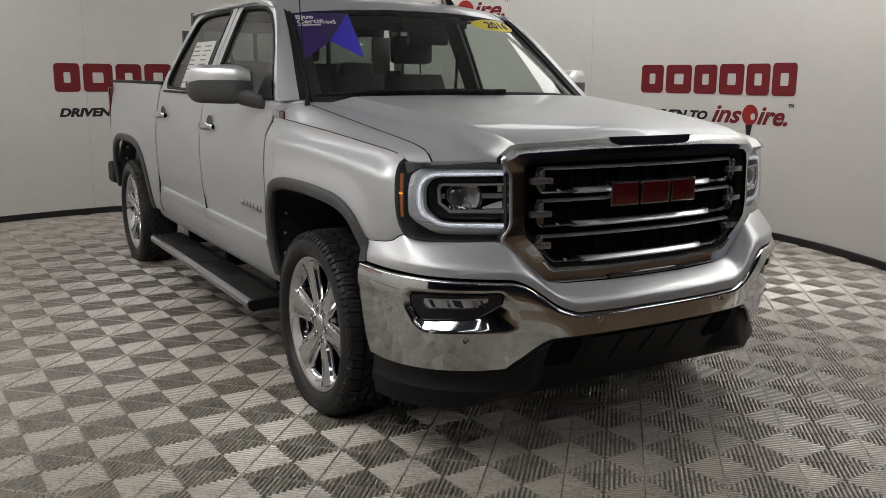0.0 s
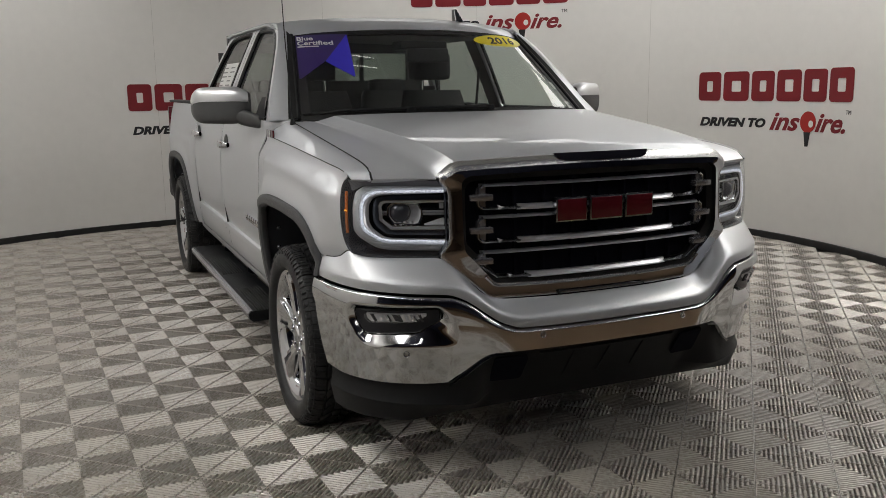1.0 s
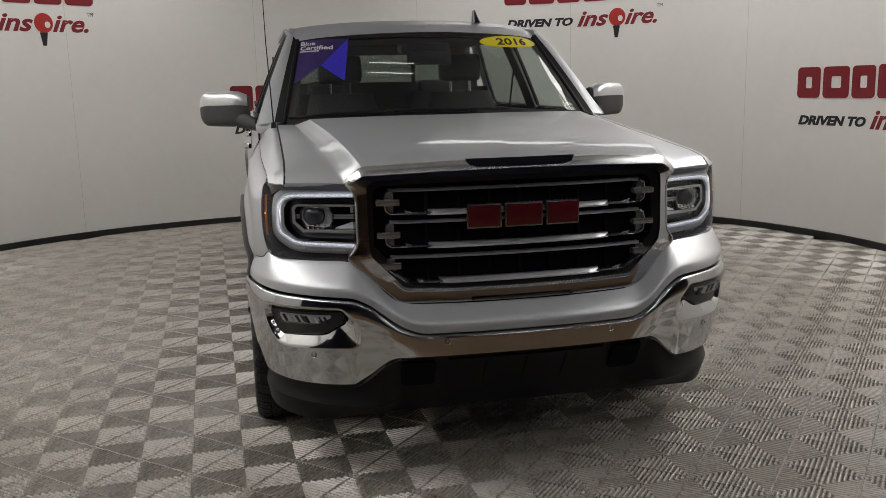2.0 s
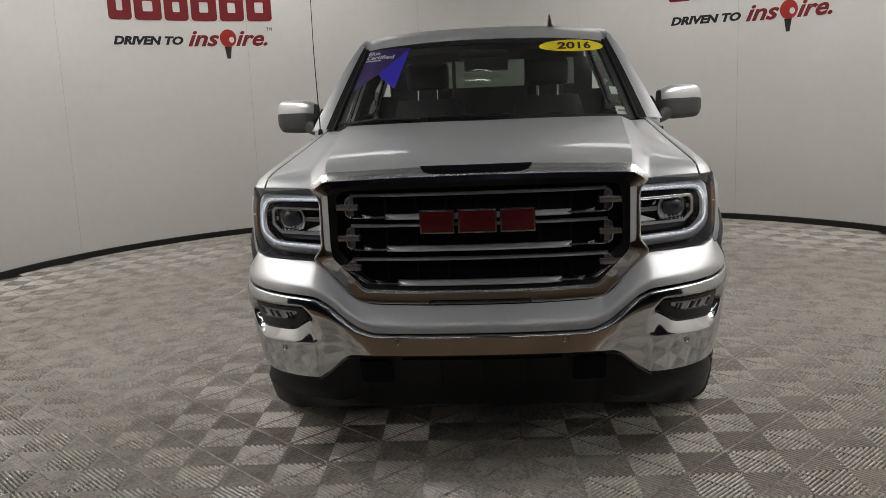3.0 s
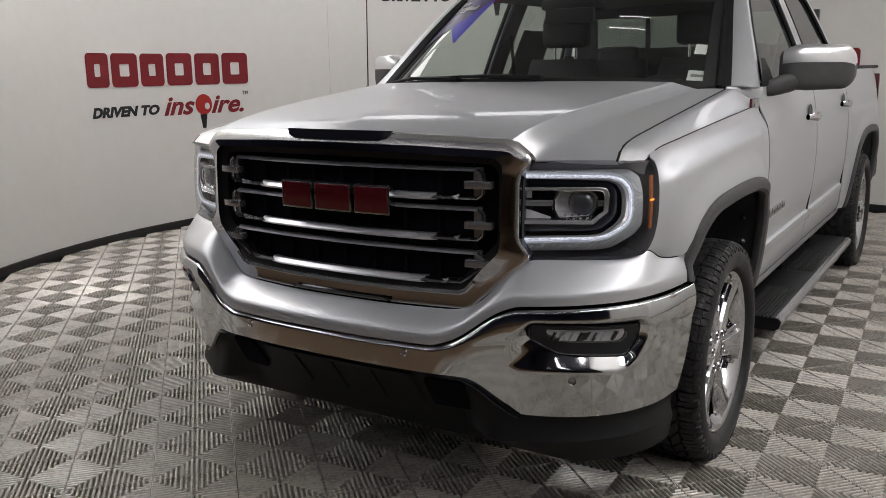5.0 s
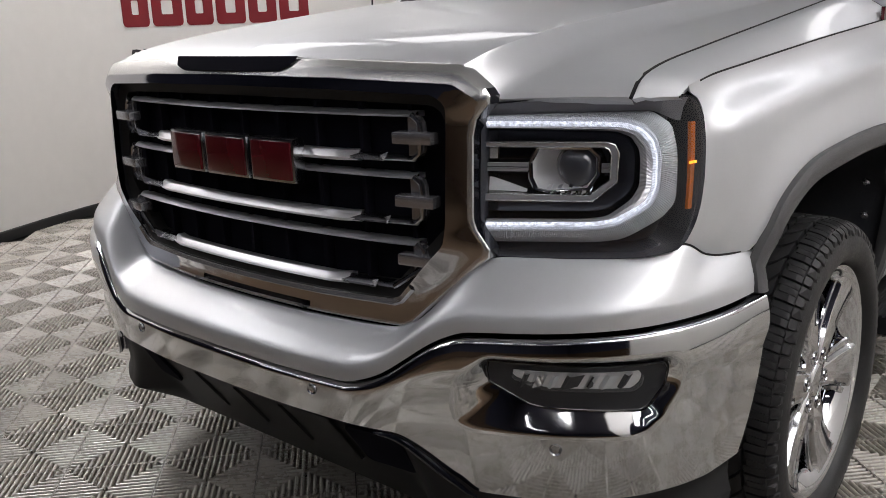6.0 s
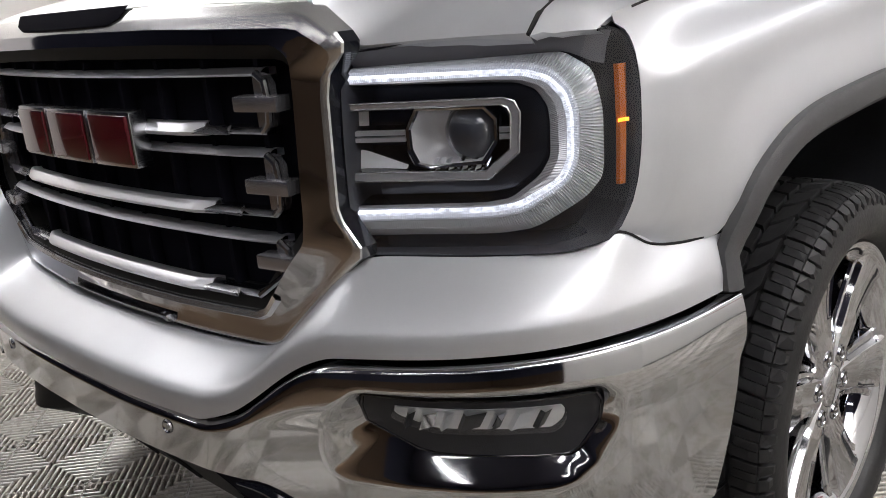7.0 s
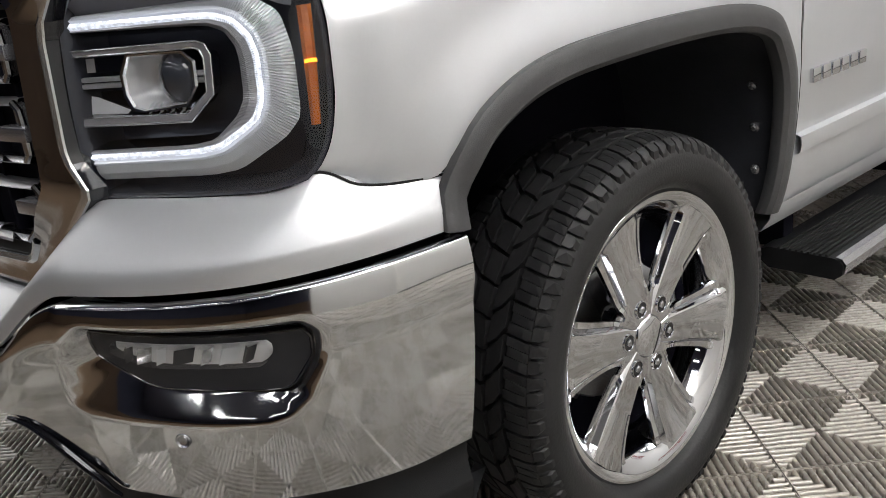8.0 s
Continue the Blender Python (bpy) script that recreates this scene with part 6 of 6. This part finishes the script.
    # near-black cone behind the spokes, painted as the shade inside the wheel
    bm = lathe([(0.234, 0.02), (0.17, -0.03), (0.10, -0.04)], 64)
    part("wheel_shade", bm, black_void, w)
    part("brake_caliper", box((-0.01, 0.09, -0.08), (0.045, 0.175, 0.08), 0.02), satin_chrome, w, "metal brake caliper")
    # six broad spokes: a flat raised middle between two grooved edges
    for k in range(6):
        rot = Matrix.Rotation(math.pi / 3 * k + radians(20), 4, "X")
        rows = []
        for i in range(19):
            u = i / 18
            r = 0.030 + (0.279 - 0.030) * u
            hw = curve_at([(0.0, 0.028), (0.2, 0.044), (0.32, 0.048), (0.55, 0.057), (0.80, 0.070), (0.93, 0.080), (1.0, 0.094)], u)
            x = curve_at([(0.0, 0.085), (0.25, 0.086), (0.6, 0.089), (0.9, 0.097), (1.0, 0.101)], u)
            g = 0.008 * sm01(0.22, 0.40, u) * (1 - sm01(0.90, 1.0, u))
            row = []
            for w0, dx in ((-0.86, -0.075), (-0.97, -0.020), (-1.0, -0.010 - g), (-0.97, -0.004 - g), (-0.80, -0.003 - g), (-0.76, -0.006 - 1.3 * g), (-0.66, -0.001), (-0.60, 0.001), (0.0, 0.002), (0.60, 0.001), (0.66, -0.001), (0.76, -0.006 - 1.3 * g), (0.80, -0.003 - g), (0.97, -0.004 - g), (1.0, -0.010 - g), (0.97, -0.020), (0.86, -0.075)):
                row.append(rot @ Vector((x + dx, w0 * hw, math.sqrt(max(0.0, r * r - (w0 * hw) ** 2)) if u > 0.3 else r)))
            rows.append(row)
        part("spoke", grid(rows, flip=True), chrome, w, sm=28)
    # hub, plain cap, and a lug pocket at the root of each spoke
    bm = lathe([(0.100, 0.030), (0.098, 0.068), (0.092, 0.081), (0.060, 0.0845), (0.046, 0.085), (0.043, 0.090), (0.038, 0.0935), (0.0, 0.095)], 72)
    part("hub", bm, chrome, w, "chrome hub with a plain centre cap", sm=40)
    for k in range(6):
        m = Matrix.Rotation(math.pi / 3 * k + radians(20), 4, "X") @ Matrix.Translation((0, 0, 0.071))
        bm = bmesh.new()
        add_lathe(bm, [(0.0150, 0.0870), (0.0165, 0.0905), (0.0180, 0.0905), (0.0195, 0.087)], 24, m)
        part("lug_rim", bm, chrome, w)
        bm = bmesh.new()
        add_lathe(bm, [(0.0, 0.0880), (0.0158, 0.0885)], 20, m)
        part("lug_hole", bm, black_gloss, w)
        bm = bmesh.new()
        add_lathe(bm, [(0.0, 0.0930), (0.005, 0.0930), (0.0080, 0.091), (0.0088, 0.0885)], 6, m)
        part("lug_nut", bm, satin_chrome, w)
    return w


def running_board(s):
    rows = []
    for k in range(41):
        y = 1.83 + 2.14 * k / 40
        rows.append([(0.83, y, 0.312), (0.86, y, 0.324), (1.035, y, 0.320), (1.052, y, 0.316), (1.062, y, 0.304), (1.058, y, 0.276), (1.04, y, 0.262), (0.86, y, 0.266), (0.83, y, 0.29)])
    b = bmesh.new()
    vs = add_grid(b, on_side(rows, s), close_u=True, flip=s > 0)
    b.faces.new(vs[0]) and b.faces.new(list(reversed(vs[-1])))
    bmesh.ops.recalc_face_normals(b, faces=b.faces[:])
    b = part("running_board", b, black_plastic, truck, "black running board with a bright edge")
    sheet("board_edge", [[(1.040, y, 0.3225), (1.056, y, 0.319), (1.0665, y, 0.305), (1.0625, y, 0.279)] for y in (1.835, 2.5, 3.2, 3.965)], clip_metal, b, "bright metal edge strip", s=s, flip=True)
    for y0, y1 in ((1.83, 2.40), (2.85, 3.40)):
        for k in range(9):
            x = 0.885 + 0.016 * k
            part("tread_rib", box((min(s * x, s * (x + 0.008)), y0, 0.320), (max(s * x, s * (x + 0.008)), y1, 0.3275), 0.0015), black_rubber, b)
    for y in (1.95, 2.85, 3.7):
        part("bracket", box((0.62 if s > 0 else -0.86, y - 0.03, 0.29), (0.86 if s > 0 else -0.62, y + 0.03, 0.42), 0.01), black_void, b)


def door_mirror(s):
    # housing: bright cap over a dark grey shell, rounded at its outer end
    def loop(u, grow, a0, a1, n):
        e = math.sqrt(max(0.02, 1 - (max(0.0, u - 0.82) / 0.185) ** 2)) * (1 - 0.42 * max(0.0, 0.24 - u) / 0.24)
        x = 0.985 + 0.272 * u
        hz = (0.099 - 0.009 * u) * (0.25 + 0.75 * e) * grow
        yf = 1.845 + 0.15 * u ** 1.4 + 0.05 * (1 - e)
        dep = (0.15 - 0.02 * u) * (0.40 + 0.60 * e)
        row = []
        for k in range(n):
            a = a0 + (a1 - a0) * k / (n - 1)
            c, sn = math.cos(a), math.sin(a)
            row.append((x, yf + dep / 2 + grow * dep / 2 * math.copysign(abs(c) ** 0.55, c), 1.407 + hz * math.copysign(abs(sn) ** 0.55, sn)))
        return row
    us = [0.0, 0.05, 0.12, 0.2, 0.35, 0.5, 0.65, 0.75, 0.82, 0.88, 0.93, 0.97, 0.99, 1.0]
    rows = [[(0.985 + 0.272 * u if k else 0.985, *p[1:]) for p in loop(u, 1.0, 0, 2 * math.pi * 27 / 28, 28)] for k, u in enumerate(us)]
    bm = bmesh.new()
    vs = add_grid(bm, on_side(rows, s), close_u=True)
    bm.faces.new(vs[0])
    bm.faces.new(vs[-1])
    bmesh.ops.recalc_face_normals(bm, faces=bm.faces[:])
    m = part("mirror_shell", bm, grey_plastic, truck, "door mirror with a bright cap over a dark grey shell", sm=50)
    rows = [loop(u, 1.035, radians(4), radians(176), 20) for u in us[1:]]
    rows = [[(p[0] - 0.001, p[1] + 0.004, p[2] - 0.004) for p in rows[0]]] + rows
    rows.append([(p[0] + 0.003, 0.5 * (p[1] + rows[-1][10][1]), 0.5 * (p[2] + 1.40)) for p in rows[-1]])
    bm = grid(on_side(rows, s))
    orient(bm, (s * 1.12, 1.98, 1.40))
    part("mirror_cap", bm, mirror_silver, m, "bright silver mirror cap", sm=50)
    # arm from the shell down to the door
    def oval(x, y0, y1, z0, z1):
        return [Vector((x, 0.5 * (y0 + y1) + 0.5 * (y1 - y0) * math.copysign(abs(math.cos(a)) ** 0.7, math.cos(a)), 0.5 * (z0 + z1) + 0.5 * (z1 - z0) * math.copysign(abs(math.sin(a)) ** 0.7, math.sin(a))))
                for a in [2 * math.pi * i / 20 for i in range(20)]]
    rows = [oval(0.935, 1.775, 1.895, 1.288, 1.352), oval(0.965, 1.785, 1.905, 1.290, 1.362), oval(0.995, 1.815, 1.93, 1.296, 1.378), oval(1.03, 1.852, 1.965, 1.306, 1.392), oval(1.075, 1.885, 1.985, 1.330, 1.395)]
    part("mirror_arm", grid(on_side(rows, s), close_u=True, flip=s > 0), grey_plastic, m, sm=60)
    rows = [[(0.985 + 0.272 * u, 1.845 + 0.15 * u ** 1.4 + 0.152 - 0.02 * u, z) for z in (1.325, 1.40, 1.475)] for u in (0.08, 0.3, 0.5, 0.72)]
    sheet("mirror_glass", rows, reflector, m, "mirror glass", s=s, flip=True)
    sail = [[(0.962, 1.66, 1.345), (0.962, 1.90, 1.345)], [(0.952, 1.70, 1.40), (0.945, 1.88, 1.40)], [(0.93, 1.76, 1.45), (0.93, 1.84, 1.45)]]
    sheet("mirror_base", sail, black_plastic, m, s=s, flip=True)


# ---- pickup: inside the cab ----
def seat(x, y, rear=False):
    st = new("rear_seat" if rear else "front_seat")
    st.parent = truck
    st["label"] = "dark leather rear seat" if rear else "dark leather front seat with a tall headrest"
    w = 0.26
    rows = []
    for i in range(11):
        v = i / 10
        z = 0.92 + 0.55 * v
        yy = y + 0.10 * v
        ww = w * (1 - 0.22 * v ** 3)
        rows.append([(x + ww * math.copysign(abs(math.cos(a)) ** 0.5, math.cos(a)), yy + 0.075 * math.sin(a) * (1.1 - 0.4 * v), z) for a in [2 * math.pi * k / 24 for k in range(24)]])
    bm = grid(rows, close_u=True)
    bm.verts.ensure_lookup_table()
    bm.faces.new(bm.verts[-24:])
    part("backrest", bm, cloth_dark, st, sm=60)
    part("seat_cushion", box((x - w, y - 0.48, 0.78), (x + w, y + 0.02, 0.94), 0.05), cloth_dark, st)
    hz = 1.620 if not rear else 1.46
    bm = bmesh.new()
    add_box(bm, (x - 0.14, y + 0.085, hz - 0.085), (x + 0.14, y + 0.195, hz + 0.095), 0.040)
    part("headrest", bm, cloth_dark, st, sm=60)
    for dx in (-0.065, 0.065):
        part("headrest_post", tube([(x + dx, y + 0.12, 1.40), (x + dx, y + 0.13, hz - 0.06)], 0.008, 8), chrome, st)


def interior():
    for x in (-0.40, 0.40):
        seat(x, 2.62)
    for x in (-0.42, 0.42):
        seat(x, 3.52, True)
    rows = []
    for i in range(25):
        x = -0.80 + 1.6 * i / 24
        hump = 0.03 * math.exp(-((x - 0.40) / 0.16) ** 2)
        rows.append([(x, 1.42 + 0.14 * (x / 0.8) ** 2, 1.315), (x, 1.60, 1.33 + hump * 0.5), (x, 1.80, 1.335 + hump), (x, 1.90, 1.30 + hump), (x, 1.93, 1.15), (x, 1.90, 0.80)])
    part("dashboard", grid(rows), cloth_dark, truck, "dark grey dashboard", sm=60)
    # steering wheel on the driver's side
    m = Matrix.Translation((0.40, 2.03, 1.20)) @ Matrix.Rotation(radians(-25), 4, "X")
    pts = [m @ Vector((0.185 * math.cos(a), 0, 0.185 * math.sin(a))) for a in [2 * math.pi * k / 40 for k in range(41)]]
    w = part("steering_wheel", tube(pts, 0.016, 8), cloth_dark, truck, "black steering wheel")
    bm = bmesh.new()
    add_box(bm, (-0.07, -0.02, -0.06), (0.07, 0.03, 0.06), 0.02, m)
    add_box(bm, (-0.18, -0.008, -0.015), (0.18, 0.012, 0.015), 0.005, m)
    part("wheel_hub", bm, cloth_dark, w)
    # rear-view mirror and camera block
    mm = ws_at(0.02, 0.80, -0.07)
    part("rearview_mirror", box((mm.x - 0.125, mm.y - 0.015, mm.z - 0.040), (mm.x + 0.125, mm.y + 0.02, mm.z + 0.035), 0.012), black_plastic, truck, "black rear-view mirror")
    p = ws_at(0.0, 0.90, -0.05)
    part("camera_block", box((-0.14, p.y - 0.05, p.z - 0.03), (0.14, p.y + 0.10, p.z + 0.02), 0.015), black_plastic, truck, "black sensor block at the top of the glass")
    # headliner and inner pillars
    rows = [[(x, y, 1.785 + 0.045 * sm01(2.05, 2.5, y) - 0.03 * (x / 0.72) ** 2) for x in (-0.72, -0.4, 0, 0.4, 0.72)] for y in (2.12, 2.4, 2.9, 3.4, 3.82)]
    part("headliner", grid(rows, flip=True), headliner, truck, "pale grey headliner")
    for s in (1, -1):
        sheet("inner_pillar", [[(cab_x(z) - 0.035, y, z) for y in (2.73, 2.80, 2.89)] for z in (1.34, 1.5, 1.65, 1.80)], headliner, truck, s=s)
        post = raised([(0.0, 1.605, 1.332), (0.25, 1.72, 1.432), (0.5, 1.865, 1.567), (0.75, 2.02, 1.695), (0.9, 2.13, 1.763), (1.0, 2.22, 1.805)])
        rows = []
        for k in range(13):
            yb, zb = curve_at(post, k / 12)
            a, b = ws_at(1.0, k / 12), Vector((cab_x(zb) - 0.024, yb + 0.03, zb - 0.01))
            rows.append([a + Vector((-0.030, 0.006, -0.012)), a.lerp(b, 0.5) + Vector((-0.035, 0.01, -0.012)), b])
        sheet("inner_pillar", rows, trim_grey, truck, s=s)
        part("door_trim", box((0.88 if s > 0 else -0.93, 1.72, 0.55), (0.93 if s > 0 else -0.88, 3.86, 1.335), 0.01), cloth_dark, truck, sm=0)
        sheet("seat_belt", [[(0.80, 2.80, 1.62), (0.80, 2.84, 1.62)], [(0.74, 2.74, 1.3), (0.74, 2.78, 1.3)]], trim_grey, truck, s=s)
    # window notice in the passenger rear glass
    rows = [[(-(cab_x(z) - 0.009), y, z) for y in (3.02, 3.24, 3.46)] for z in (1.362, 1.46, 1.56, 1.66)]
    n = part("window_notice", grid(rows, flip=True), white_paper, truck, "white paper notice in the rear window", sm=0)
    for k in range(9):
        z = 1.63 - 0.028 * k
        for y0, y1 in ((3.26, 3.44), (3.05, 3.22)):
            w = (y1 - y0) * (0.95 - 0.13 * ((k * 7 + int(y0 * 100)) % 4))
            part("print_bar", grid([[(-(cab_x(zz) - 0.007), y, zz) for y in (y1 - w, y1)] for zz in (z - 0.004, z + 0.004)], flip=True), grey_print, n, sm=0)


for s in (1, -1):
    doors(s)
    a_pillar(s)
    bed(s)
    flare(s, REAR_LINE)
    running_board(s)
    door_mirror(s)
windscreen()
roof()
rear_end()
interior()
wheel = make_wheel()
wheel.parent = truck
wheel.matrix_basis = pose(0.903, 1.075, 0.382)
for x, y, turn in ((0.903, 4.74, 0), (-0.903, 1.075, 180), (-0.903, 4.74, 180)):
    copy_thing(wheel, pose(x, y, 0.382, 0, 0, turn))
# whip aerial on the passenger fender
aer = part("whip_aerial", tube([(-0.875, 1.44, 1.335), (-0.89, 1.47, 1.75), (-0.895, 1.50, 2.15)], lambda u: 0.0035 - 0.0018 * u, 6), black_plastic, truck, "thin black whip aerial")
part("aerial_foot", lathe([(0.0, 0.03), (0.010, 0.03), (0.014, 0.0)], 16, Matrix.Translation((-0.875, 1.44, 1.318)) @ Matrix.Rotation(radians(-90), 4, "Y")), black_plastic, aer)

# ---- floor tiles ----
TILE, TURN_T = 0.2937, 47.6
OX, OY = -1.537, 0.995


def tile_mesh():
    """A ribbed drain tile: four triangles of round-topped ribs, each running square to its own edge, inside a thin frame."""
    verts, faces = [], []

    def bar(x0, y0, x1, y1, z0, z1, c=0.0005):
        i = len(verts)
        verts.extend([(x0, y0, z0), (x1, y0, z0), (x1, y1, z0), (x0, y1, z0), (x0 + c, y0 + c, z1), (x1 - c, y0 + c, z1), (x1 - c, y1 - c, z1), (x0 + c, y1 - c, z1)])
        for q in ((4, 5, 6, 7), (0, 1, 5, 4), (1, 2, 6, 5), (2, 3, 7, 6), (3, 0, 4, 7)):
            faces.append(tuple(i + k for k in q))

    def rib(c, a, b, turn):
        """Along the local v axis from a to b at u = c; turn: 0 to 3 quarter turns."""
        prof = [(-0.0062, -0.0222), (-0.0062, -0.0080), (-0.0057, -0.0050), (-0.0044, -0.0025), (-0.0024, -0.0007), (0.0, 0.0), (0.0024, -0.0007), (0.0044, -0.0025), (0.0057, -0.0050), (0.0062, -0.0080), (0.0062, -0.0222)]
        i = len(verts)
        for v in (a, b):
            for u, z in prof:
                x, y = c + u, v
                for _ in range(turn):
                    x, y = -y, x
                verts.append((x, y, z))
        n = len(prof)
        for k in range(n - 1):
            faces.append((i + k, i + k + 1, i + n + k + 1, i + n + k))
        faces.append(tuple(i + k for k in range(n - 1, -1, -1)))
        faces.append(tuple(i + n + k for k in range(n)))
    h, n = TILE / 2, 16
    pitch = TILE / n
    low = -0.0222
    for k in range(n):
        c = -h + (k + 0.5) * pitch
        a = abs(c) - 0.001
        if h - 0.004 - a > 0.002:
            for turn in range(4):
                rib(c, a, h - 0.0035, turn)
    # cross ribs, lower down, that carry the top ribs
    for k in range(1, 9):
        d = k * h / 9
        for turn in range(4):
            i = len(verts)
            for u, v, z in ((-d, d - 0.0035, -0.015), (d, d - 0.0035, -0.015), (d, d + 0.0035, -0.015), (-d, d + 0.0035, -0.015), (-d, d - 0.0035, low), (d, d - 0.0035, low), (d, d + 0.0035, low), (-d, d + 0.0035, low)):
                x, y = u, v
                for _ in range(turn):
                    x, y = -y, x
                verts.append((x, y, z))
            faces.extend([(i, i + 1, i + 2, i + 3), (i + 4, i + 5, i + 1, i), (i + 6, i + 7, i + 3, i + 2)])
    e = h - 0.0008
    for q in ((-e, e - 0.003, e, e), (-e, -e, e, -e + 0.003), (-e, -e + 0.003, -e + 0.003, e - 0.003), (e - 0.003, -e + 0.003, e, e - 0.003)):
        bar(*q, low, -0.0004)
    return verts, faces


def lay_tiles():
    floor = tagged(new("floor"), "grey-brown ribbed plastic drain tiles laid on the diagonal", "floor", kind="structure")
    verts, faces = tile_mesh()
    me = bpy.data.meshes.new("floor_tile")
    me.from_pydata(verts, [], faces)
    me.materials.append(tile_plastic)
    me.update()
    ca, sa = math.cos(radians(TURN_T)), math.sin(radians(TURN_T))
    near, far = [], []
    for i in range(-40, 41):
        for j in range(-40, 41):
            u, v = (i + 0.5) * TILE, (j + 0.5) * TILE
            x, y = OX + ca * u + sa * v, OY + sa * u - ca * v
            th = math.atan2(x - CX, y - CY)
            if abs(th) < TH_END and math.hypot(x - CX, y - CY) > wall_r(th) + 0.02:
                continue
            if not (-6.2 < x < 6.2 and -1.25 < y < 7.7):
                continue
            d = min(math.hypot(x + 1.3, y + 0.3), math.hypot(x - 1.7, y - 0.6), math.hypot(x - 0.2, y + 0.9))
            (near if d < 2.2 else far).append((d, x, y))
    near.sort()
    far += near[300:]
    for d, x, y in near[:300]:
        ob = new("floor_tile", me)
        ob.parent = floor
        ob.matrix_basis = pose(x, y, 0, 0, 0, TURN_T)
    base = np.array(verts)
    rot = np.array(((ca, -sa, 0), (sa, ca, 0), (0, 0, 1)))
    turned = base @ rot.T
    allv = np.concatenate([turned + np.array((x, y, 0.0)) for d, x, y in far])
    allf = [tuple(i + k * len(base) for i in f) for k in range(len(far)) for f in faces]
    rest = bpy.data.meshes.new("floor_tile_rest")
    rest.from_pydata(allv.tolist(), [], allf)
    rest.materials.append(tile_plastic)
    ob = tagged(new("floor_tile_rest", rest), "grey-brown ribbed floor tiles farther out", "floor", kind="stuff")


lay_tiles()
